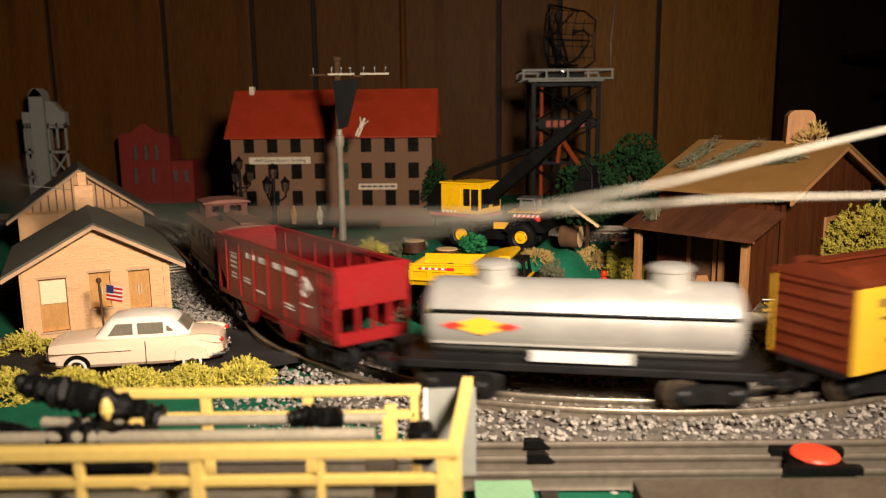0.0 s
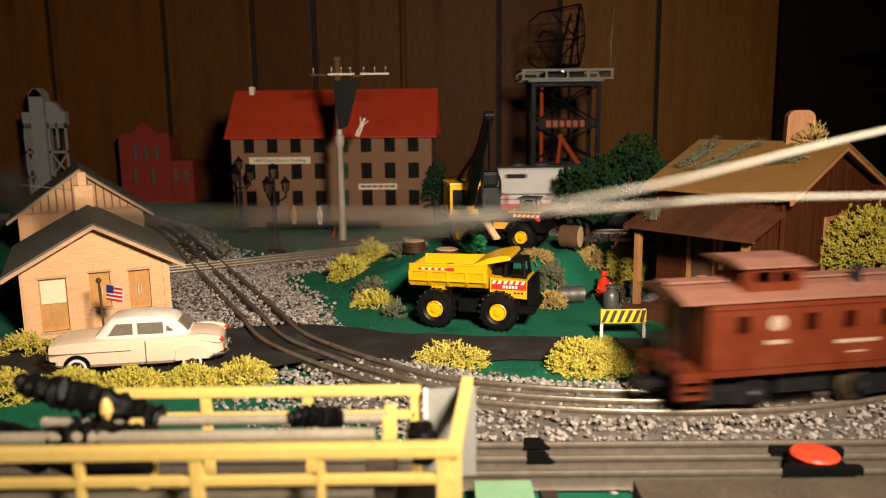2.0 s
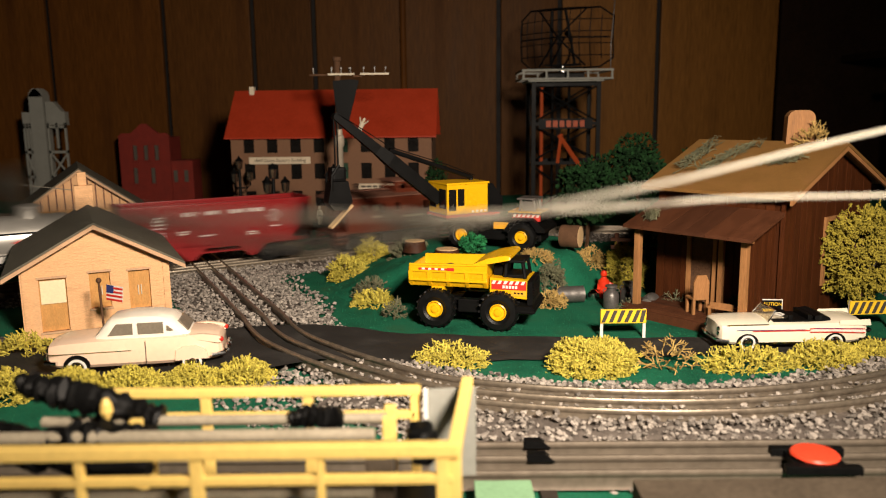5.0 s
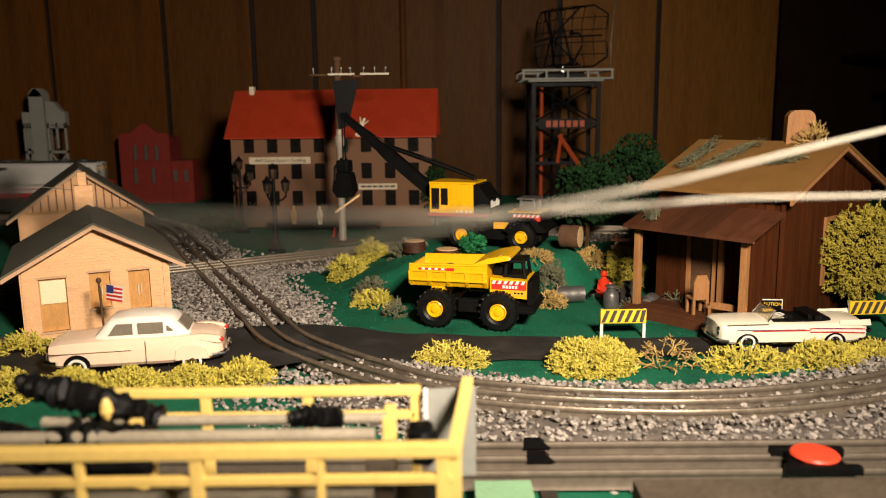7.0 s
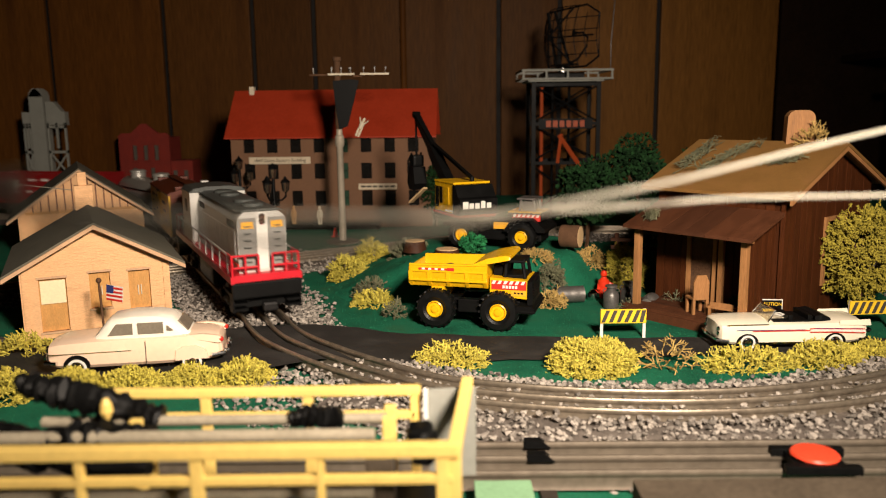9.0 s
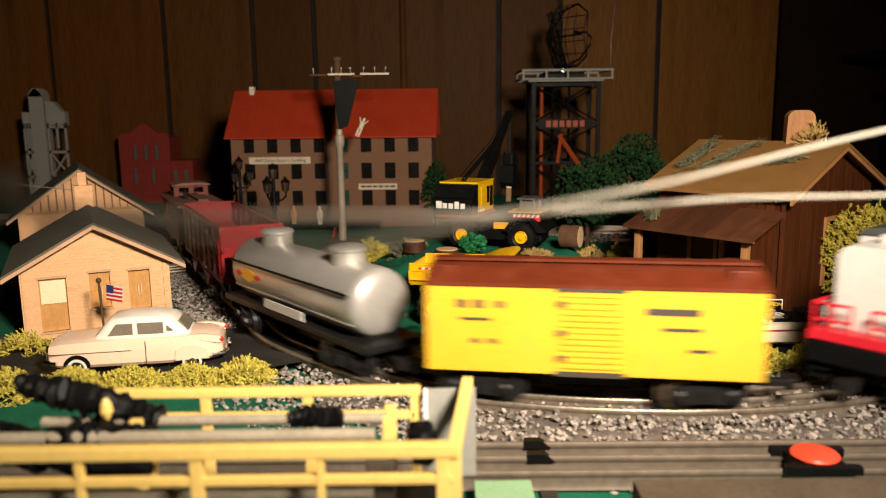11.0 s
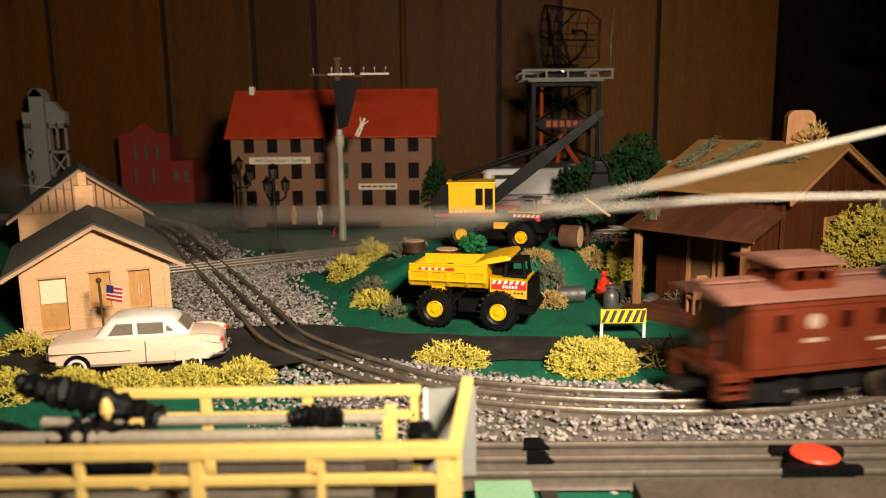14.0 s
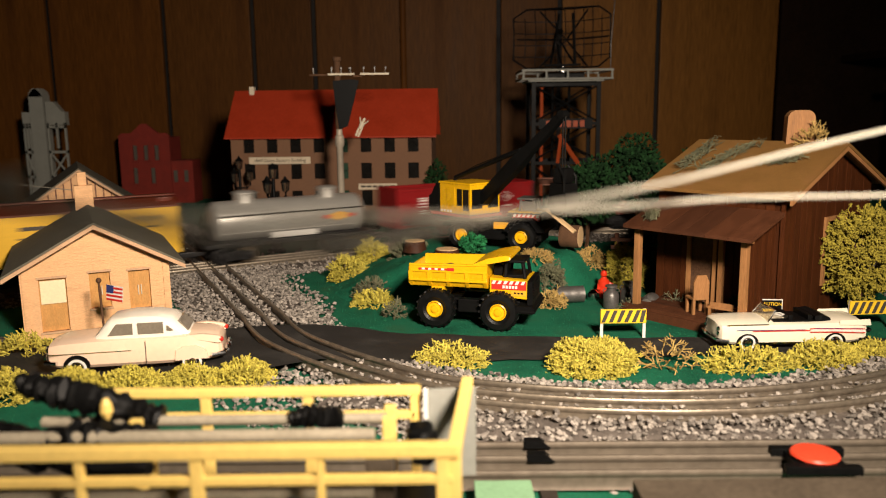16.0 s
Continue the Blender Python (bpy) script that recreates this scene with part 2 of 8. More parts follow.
floor = part("floor", sheet_bm([(-3, -2.2), (3, -2.2), (3, 2), (-3, 2)], -0.95, -0.9), "room")
tagged(floor, "dark floor below the layout table", "floor", kind="structure")
ceiling = part("ceiling", sheet_bm([(-3, -2.2), (3, -2.2), (3, 2), (-3, 2)], 1.55, 1.6), "room")
tagged(ceiling, "dim plain ceiling of the room", "ceiling", kind="structure")
for nm, lo, hi in (("wall_south", (-3, -2.25, -0.9), (3, -2.2, 1.55)), ("wall_west", (-3.05, -2.2, -0.9), (-3, 2, 1.55)), ("wall_east", (3, -2.2, -0.9), (3.05, 2, 1.55))):
    ob = boxes(nm, [(lo, hi)], "room", None)
    tagged(ob, "dim plain wall closing the room", "wall", kind="structure")

WALL_Y = 1.74
wall_north = boxes("wall_north", [((-3, WALL_Y + 0.008, -0.9), (3, WALL_Y + 0.06, 1.55))], "groove", None)
tagged(wall_north, "brown wood panelled wall with black grooves", "wall", kind="structure")
GROOVES = [-3.0, -2.6, -2.25, -1.95, -1.7, -1.45, -1.125, -0.833, -0.588, -0.399, -0.269, 0.124, 0.254, 0.464, 0.740, 1.02, 1.3, 1.62, 2.0, 2.4, 3.0]
for a, b in zip(GROOVES, GROOVES[1:]):
    bm = bmesh.new()
    add_box(bm, (-(b - a) / 2 + 0.005, 0, -1.2), ((b - a) / 2 - 0.005, 0.012, 1.2), bevel=0.002)
    # lamp gloss at the right and dimness in the middle, painted board by board
    part("panel", bm, "panel_lit" if a > 0.2 else "panel_dim" if a > -0.6 else "panel", wall_north, m=pose((a + b) / 2, WALL_Y - 0.004, 0.32))

bm = bmesh.new()
add_rod(bm, (-0.079, WALL_Y - 0.012, 0.09), (-0.079, WALL_Y - 0.012, 1.5), 0.0065, 12)
conduit = part("wall_conduit", bm, "panel", None, smooth=True)
tagged(conduit, "brown painted upright conduit on the panelled wall", "pipe", kind="structure")


# ---- ballast under the line ----
def stone_mesh(rng):
    """An irregular broken stone of unit size."""
    pts = [(1, 0, 0.1), (0.2, 0.9, 0.05), (-0.9, 0.3, 0.1), (-0.4, -0.9, 0.1), (0.5, -0.6, 0.7), (0.4, 0.5, 0.8), (-0.5, 0.1, 0.75), (0.1, 0.0, -0.7)]
    v = [(x + rng.uniform(-0.3, 0.3), y + rng.uniform(-0.3, 0.3), z * rng.uniform(0.6, 1.0)) for x, y, z in pts]
    f = [(4, 5, 6), (0, 5, 4), (0, 1, 5), (1, 6, 5), (1, 2, 6), (2, 3, 6), (3, 4, 6), (3, 0, 4), (0, 3, 7), (3, 2, 7), (2, 1, 7), (1, 0, 7)]
    return v, f


rng = random.Random(4)
STONES = [stone_mesh(rng) for _ in range(9)]


def on_road(x, y):
    return road_near(x) - 0.006 < y < road_far(x) + 0.004


def road_far(x):
    """The far edge of the black road."""
    return 0.640 - 0.02 * math.sin(4.2 * (x + 0.1)) - 0.035 * max(0, x - 0.05) if x > -0.2 else 0.630 + 0.05 * (x + 0.2)


def road_near(x):
    return 0.560 + 0.012 * math.sin(7 * x) if x > -0.08 else 0.530 + 0.03 * max(0, min(1, (x + 0.13) / 0.05))


def bed_height(d):
    """The height of the ballast's top at a distance from the line's middle."""
    return -0.0050 - 0.0065 * max(0, min(1, (abs(d) - 0.026) / 0.04))


spots = []
for i in range(0, len(LINE)):
    s = i * LAP / len(LINE)
    p, d = on_line(s), line_dir(s)
    if p[0] < -0.75 or p[0] > 0.62:
        continue
    front = p[1] < 0.62
    half = 0.098 if front else 0.062
    dense = 72 if p[1] < 0.95 else 22
    for k in range(dense):
        off = rng.uniform(-half * 0.55 if front else -half, half if front else half)
        q = (p[0] + d[1] * off + rng.uniform(-0.004, 0.004), p[1] - d[0] * off + rng.uniform(-0.004, 0.004))
        if on_road(*q) or any(abs(off - g) < 0.0032 for g in (-0.01665, 0, 0.01665)) or rng.random() < max(0, abs(off) / half - 0.75) * 2.5:
            continue
        if not front and p[1] > 0.95 and abs(off) < 0.02 and rng.random() < 0.6:
            continue
        spots.append((q[0], q[1], bed_height(off) + rng.uniform(-0.002, 0.0012), rng.uniform(0.0011, 0.0024)))
verts, faces, singles = [], [], []
for x, y, z, r in spots:
    if -0.02 < x < 0.32 and y < 0.445 and len(singles) < 280 and rng.random() < 0.2:
        singles.append((x, y, z + 0.0008, r * 1.1))
        continue
    v, f = STONES[rng.randrange(9)]
    e = Euler((rng.uniform(-0.6, 0.6), rng.uniform(-0.6, 0.6), rng.uniform(0, 6.3))).to_matrix() * r
    base = len(verts)
    verts += [(x + c[0], y + c[1], z + c[2]) for c in (e @ Vector(p) for p in v)]
    faces += [tuple(base + i for i in t) for t in f]
# loose stones spread from the bed at the left of the crossing
for _ in range(5200):
    x, y = rng.uniform(-0.25, -0.10), rng.uniform(0.60, 0.92)
    if rng.random() < 0.5:
        x, y = rng.uniform(-0.36, 0.0), rng.uniform(0.84, 1.06)
    if on_road(x, y):
        continue
    near_line = min(np.hypot(LINE[::4, 0] - x, LINE[::4, 1] - y))
    if near_line < 0.02 or near_line > 0.085 - 0.03 * rng.random():
        continue
    v, f = STONES[rng.randrange(9)]
    e = Euler((rng.uniform(-0.6, 0.6), rng.uniform(-0.6, 0.6), rng.uniform(0, 6.3))).to_matrix() * rng.uniform(0.0012, 0.0028)
    base = len(verts)
    verts += [(x + c[0], y + c[1], -0.0095 + c[2]) for c in (e @ Vector(p) for p in v)]
    faces += [tuple(base + i for i in t) for t in f]
me = bpy.data.meshes.new("ballast")
me.from_pydata(verts, [], faces)
me.materials.append(M["stone"])
ballast = tagged(new("ballast", me), "loose grey crushed stone ballast along the track", "ballast", kind="stuff")
M["stone_single"] = mat("ballast_stone_single", (0.30, 0.265, 0.23), 0.85, var=0.3, scale=250, bump=0.4, rand=0.5)
single_meshes = []
for v, f in STONES:
    me = bpy.data.meshes.new("stone")
    me.from_pydata([tuple(0.003 * c for c in p) for p in v], [], f)
    me.materials.append(M["stone_single"])
    single_meshes.append(me)

# ballast bed: a low brown grey bank that the stones lie on
def ribbon(half, z, keep):
    bm = bmesh.new()
    rows = []
    for i in range(0, len(LINE), 3):
        s = i * LAP / len(LINE)
        p, d = on_line(s), line_dir(s)
        rows.append((p, d))
    n = len(rows)
    vs = [[bm.verts.new((p[0] + d[1] * o, p[1] - d[0] * o, zz)) for o, zz in ((-half, GROUND - 0.002), (-half * 0.6, z), (half * 0.6, z), (half, GROUND - 0.002))] for p, d in rows]
    for i in range(n):
        if keep(rows[i][0]):
            a, b = vs[i], vs[(i + 1) % n]
            for k in range(3):
                bm.faces.new([a[k], a[k + 1], b[k + 1], b[k]])
    return bm


M["bed"] = mat("ballast_grit", (0.12, 0.10, 0.085), 0.95, var=0.5, scale=120, fine=900, bump=0.9)
bed = part("ballast_bed", ribbon(0.062, -0.0072, lambda p: not (on_road(*p) or on_road(p[0], p[1] + 0.025) or on_road(p[0], p[1] - 0.025))), "bed")
tagged(bed, "low bank of grey grit beneath the track", "ballast", kind="structure")

# ---- road ----
xs = [-0.75 + i * 0.02 for i in range(72)]
edge = random.Random(8)
bm = bmesh.new()
cols = []
for x in xs:
    yn, yf = road_near(x) + edge.uniform(-0.003, 0.003), road_far(x) + edge.uniform(-0.003, 0.003)
    rise = 0.0085 * math.exp(-((x + 0.115) / 0.065) ** 2)
    cols.append([bm.verts.new((x, yn + (yf - yn) * k / 8, GROUND + 0.0016 + rise * (0.85 + 0.15 * math.sin(k)) + 0.0008 * math.sin(40 * x + k) * (0 < k < 8))) for k in range(9)])
for a, b in zip(cols, cols[1:]):
    for k in range(8):
        bm.faces.new([a[k], a[k + 1], b[k + 1], b[k]])
road = part("road", bm, "asphalt", smooth=True)
tagged(road, "black painted road crossing the track", "road", kind="structure")


# ---- track: three tubular rails on pressed ties ----
def sweep_rail(bm, path, off, profile, closed):
    rings = []
    for p, d in path:
        rings.append([bm.verts.new((p[0] + d[1] * (off + px), p[1] - d[0] * (off + px), pz)) for px, pz in profile])
    n = len(rings)
    k = len(profile)
    for i in range(n if closed else n - 1):
        a, b = rings[i], rings[(i + 1) % n]
        for j in range(k):
            bm.faces.new([a[j], a[(j + 1) % k], b[(j + 1) % k], b[j]])


RAIL = [(-0.0016, -0.0100), (-0.0006, -0.0085), (-0.0006, -0.0040), (-0.0015, -0.0028), (-0.0016, -0.0012), (-0.0010, -0.0002), (0.0, 0.0), (0.0010, -0.0002), (0.0016, -0.0012), (0.0015, -0.0028), (0.0006, -0.0040), (0.0006, -0.0085), (0.0016, -0.0100)]


def build_track(name, label, path, closed, ties, offs=(-0.01665, 0, 0.01665), metal="rail"):
    tr = thing(name, pose(0, 0, 0), label, "track", kind="structure")
    for o in offs:
        bm = bmesh.new()
        sweep_rail(bm, path, o, RAIL, closed)
        part("rail", bm, metal, tr, smooth=True)
    bm = bmesh.new()
    add_box(bm, (-0.004, -0.0275, -0.0118), (0.004, 0.0275, -0.0098))
    first = part("tie", bm, "tie", tr)
    for j, (p, d) in enumerate(ties):
        ob = first if j == 0 else first.copy()
        if j:
            scene.collection.objects.link(ob)
        ob.matrix_basis = pose(p[0], p[1], 0, 0, 0, math.degrees(math.atan2(d[1], d[0])))
    return tr


whole = [(on_line(i * LAP / 460), line_dir(i * LAP / 460)) for i in range(460)]
ties = [(on_line(i * LAP / 62), line_dir(i * LAP / 62)) for i in range(62)]
track = build_track("model_track", "three-rail tubular steel toy track in grey ballast", whole, True, ties)
bm = bmesh.new()
add_box(bm, (-0.027, -0.027, -0.0112), (0.027, 0.027, -0.0062), bevel=0.001)
part("crossing_plate", bm, "black", track, "black crossing plate", m=pose(CROSS[0], CROSS[1], 0, 0, 0, 30.9))

# ---- two straight tracks in the foreground ----
def straight(x0, x1, y, slope):
    n = 12
    d = np.array([1, slope]) / math.hypot(1, slope)
    return [(np.array([x0 + (x1 - x0) * i / n, y + slope * (x0 + (x1 - x0) * i / n)]), d) for i in range(n + 1)]


sidings = build_track("siding_track", "dull tubular steel siding track in the foreground", straight(-0.7, 0.8, 0.3775, -0.010), False, straight(-0.7, 0.8, 0.3775, -0.010)[::2], metal="rail_dull")
near_track = build_track("near_track", "dull tubular steel track under the railed wagon", straight(-0.7, 0.8, 0.268, 0), False, straight(-0.7, 0.8, 0.268, 0)[::2], metal="rail_dull")
for j, (x, y, z, r) in enumerate(singles):
    ob = new("stone", single_meshes[j % 9])
    ob.parent = ballast
    ob.matrix_basis = pose(x, y, z, rng.uniform(-35, 35), rng.uniform(-35, 35), rng.uniform(0, 360)) @ Matrix.Scale(r / 0.003, 4)

# ---- the grassy mound ----
def mound_height(x, y):
    def step(v, a, b):
        u = max(0, min(1, (v - a) / (b - a)))
        return u * u * (3 - 2 * u)
    start = 0.725 + 0.25 * max(0, -0.02 - x) + 0.5 * max(0, x - 0.085)
    top = step(x, -0.145, 0.0) * (1 - step(x, 0.125, 0.205)) * step(y, start, start + 0.06) * (1 - step(y, 0.90, 1.0))
    rough = 0.002 * noise.noise(Vector((x * 40, y * 40, 0))) + 0.001 * noise.noise(Vector((x * 120, y * 120, 3)))
    return GROUND - 0.004 + 0.043 * top + (rough if top > 0.02 else 0)


bm = bmesh.new()
nx, ny = 74, 54
grid = [[bm.verts.new((-0.17 + 0.48 * i / nx, 0.69 + 0.33 * j / ny, mound_height(-0.17 + 0.48 * i / nx, 0.69 + 0.33 * j / ny))) for j in range(ny + 1)] for i in range(nx + 1)]
for i in range(nx):
    for j in range(ny):
        bm.faces.new([grid[i][j], grid[i + 1][j], grid[i + 1][j + 1], grid[i][j + 1]])
mound = part("mound", bm, "green", smooth=True)
tagged(mound, "low green turf covered mound beside the road", "hill", kind="structure")

# turf flecks that give the mat its pile
tv, tf = [], []
for _ in range(26000):
    x, y = rng.uniform(-0.45, 0.5), 0.40 + 0.62 * rng.random() ** 1.5
    if on_road(x, y):
        continue
    z = max(GROUND, mound_height(x, y) if -0.17 < x < 0.31 and 0.69 < y < 1.02 else GROUND)
    a, h, w = rng.uniform(0, 6.3), rng.uniform(0.0004, 0.0011), rng.uniform(0.0003, 0.0006)
    b = len(tv)
    tv += [(x + w * math.cos(a), y + w * math.sin(a), z - 0.0004), (x - w * math.cos(a), y - w * math.sin(a), z - 0.0004), (x + w * math.sin(a), y - w * math.cos(a), z - 0.0003), (x + rng.uniform(-w, w), y + rng.uniform(-w, w), z + h)]
    tf += [(b, b + 1, b + 3), (b + 1, b + 2, b + 3), (b + 2, b, b + 3)]
me = bpy.data.meshes.new("turf")
me.from_pydata(tv, [], tf)
me.materials.append(M["turf_fleck"])
tagged(new("turf", me), "short fibres of green ground turf", "turf", kind="stuff")
# ---- the train: each wagon's origin is at rail height in its middle, its front towards +x ----
def lab_bars(parent, items, material, y, side):
    """Plain bars of unreadable lettering on a wagon's side."""
    for x, z, w, h in items:
        bm = bmesh.new()
        add_box(bm, (x - w / 2, y - 0.0002, z - h / 2), (x + w / 2, y + 0.0003, z + h / 2))
        part("lettering", bm, material, parent)


def bogie(parent, x, name="bogie"):
    """A four-wheeled truck as a part with its wheels."""
    bm = bmesh.new()
    for s in (-1, 1):
        t = bmesh.new()
        add_prism(t, [(-0.021, 0.008), (-0.016, 0.0035), (-0.006, 0.0045), (0.006, 0.0045), (0.016, 0.0035), (0.021, 0.008), (0.021, 0.0125), (0.012, 0.0155), (-0.012, 0.0155), (-0.021, 0.0125)], s * 0.0205 - 0.0018, s * 0.0205 + 0.0018)
        join(bm, t)
        for wx in (-0.0155, 0.0155):
            add_lathe(bm, [(0.0042, 0), (0.0042, 0.003), (0.002, 0.0042)], pose(wx, s * 0.022, 0.0095, -90 * s), 10)
        for k in range(3):
            add_rod(bm, (-0.003 + 0.003 * k, s * 0.0225, 0.005), (-0.003 + 0.003 * k, s * 0.0225, 0.0125), 0.0011, 6)
    add_box(bm, (-0.006, -0.019, 0.008), (0.006, 0.019, 0.015))
    add_box(bm, (-0.004, -0.005, 0.015), (0.004, 0.005, 0.0195))
    b = part(name, bm, "truck_black", parent, m=pose(x, 0, 0))
    for wx in (-0.0155, 0.0155):
        bm = bmesh.new()
        for s in (-1, 1):
            add_lathe(bm, [(0.0102, 0), (0.0118, 0.0012), (0.0118, 0.002), (0.0098, 0.003), (0.0094, 0.0062), (0.006, 0.0062), (0.005, 0.0052), (0.002, 0.0052)], pose(wx, s * 0.0128, 0.0098, -90 * s), 20)
        add_rod(bm, (wx, -0.0128, 0.0098), (wx, 0.0128, 0.0098), 0.0018, 8)
        part("wheelset", bm, "truck_black" if wx > 0 else "rail_side", b, smooth=True)
    return b


def coupler(parent, x, s):
    bm = bmesh.new()
    add_box(bm, (min(x, x + s * 0.013), -0.003, 0.0105), (max(x, x + s * 0.013), 0.003, 0.0145), bevel=0.0006)
    add_box(bm, (min(x + s * 0.010, x + s * 0.018), -0.006, 0.0095), (max(x + s * 0.010, x + s * 0.018), 0.006, 0.0165), bevel=0.0015)
    part("coupler", bm, "truck_black", parent)


def rounded_tank(bm, length, r, z):
    prof = [(0.0008, -length / 2), (r * 0.55, -length / 2 + 0.0008), (r * 0.85, -length / 2 + 0.003), (r * 0.97, -length / 2 + 0.006), (r, -length / 2 + 0.010)]
    prof += [(a, -b) for a, b in prof[::-1]]
    add_lathe(bm, prof, pose(0, 0, z, 0, 90, 0), 36)


def build_tank():
    c = thing("tank_car", pose(0, 0, 0), "silver two-dome toy tank car with a yellow diamond", "tank car")
    bm = bmesh.new()
    rounded_tank(bm, 0.190, 0.0238, 0.0475)
    body = part("tank", bm, "silver", c, smooth=True)
    for x in (-0.052, 0.052):
        bm = bmesh.new()
        add_lathe(bm, [(0.0125, 0.064), (0.0118, 0.0680), (0.0118, 0.0775), (0.0130, 0.0785), (0.0130, 0.0802), (0.0105, 0.0818), (0.004, 0.0826)], pose(x, 0, 0), 24)
        part("dome", bm, "silver", c, smooth=True)
    for s in (-1, 1):
        bm = bmesh.new()
        add_rod(bm, (-0.088, s * 0.0245, 0.0555), (0.088, s * 0.0245, 0.0555), 0.0009, 6)
        for x in (-0.075, -0.038, 0, 0.038, 0.075):
            add_rod(bm, (x, s * 0.021, 0.0555), (x, s * 0.0245, 0.0555), 0.0008, 6)
        part("handrail", bm, "black", c)
        t = bmesh.new()
        add_prism(t, [(-0.078, 0.0465), (-0.058, 0.0520), (-0.038, 0.0465), (-0.058, 0.0410)], s * 0.0232, s * 0.0240)
        part("emblem", t, "decal_orange", c, "yellow diamond emblem")
        for ex in (-0.074, -0.042):
            t = bmesh.new()
            add_prism(t, [(ex - 0.007, 0.0465), (ex, 0.0490), (ex + 0.007, 0.0465), (ex, 0.0440)], s * 0.0233, s * 0.0244)
            part("emblem", t, "decal_red", c, "red emblem tip")
        boxes("placard", [((-0.028, s * 0.0255 - 0.0006, 0.027), (0.030, s * 0.0255 + 0.0006, 0.0335))], "white_plastic", c, "white lettered board")
        boxes("weld_strip", [((-0.088, s * 0.0205 - 0.0008, 0.0345), (0.088, s * 0.0205 + 0.0008, 0.0355))], "silver", c)
    bm = bmesh.new()
    add_box(bm, (-0.106, -0.0235, 0.0195), (0.106, 0.0235, 0.0245), bevel=0.001)
    add_box(bm, (-0.09, -0.012, 0.0245), (0.09, 0.012, 0.029))
    part("underframe", bm, "truck_black", c)
    for s in (-1, 1):
        bm = bmesh.new()
        add_tube(bm, [(s * 0.104, -0.02, 0.0245), (s * 0.104, -0.02, 0.031), (s * 0.104, 0.02, 0.031), (s * 0.104, 0.02, 0.0245)], 0.0008)
        part("end_rail", bm, "black", c)
    coupler(c, 0.103, 1)
    coupler(c, -0.103, -1)
    return c, 0.070


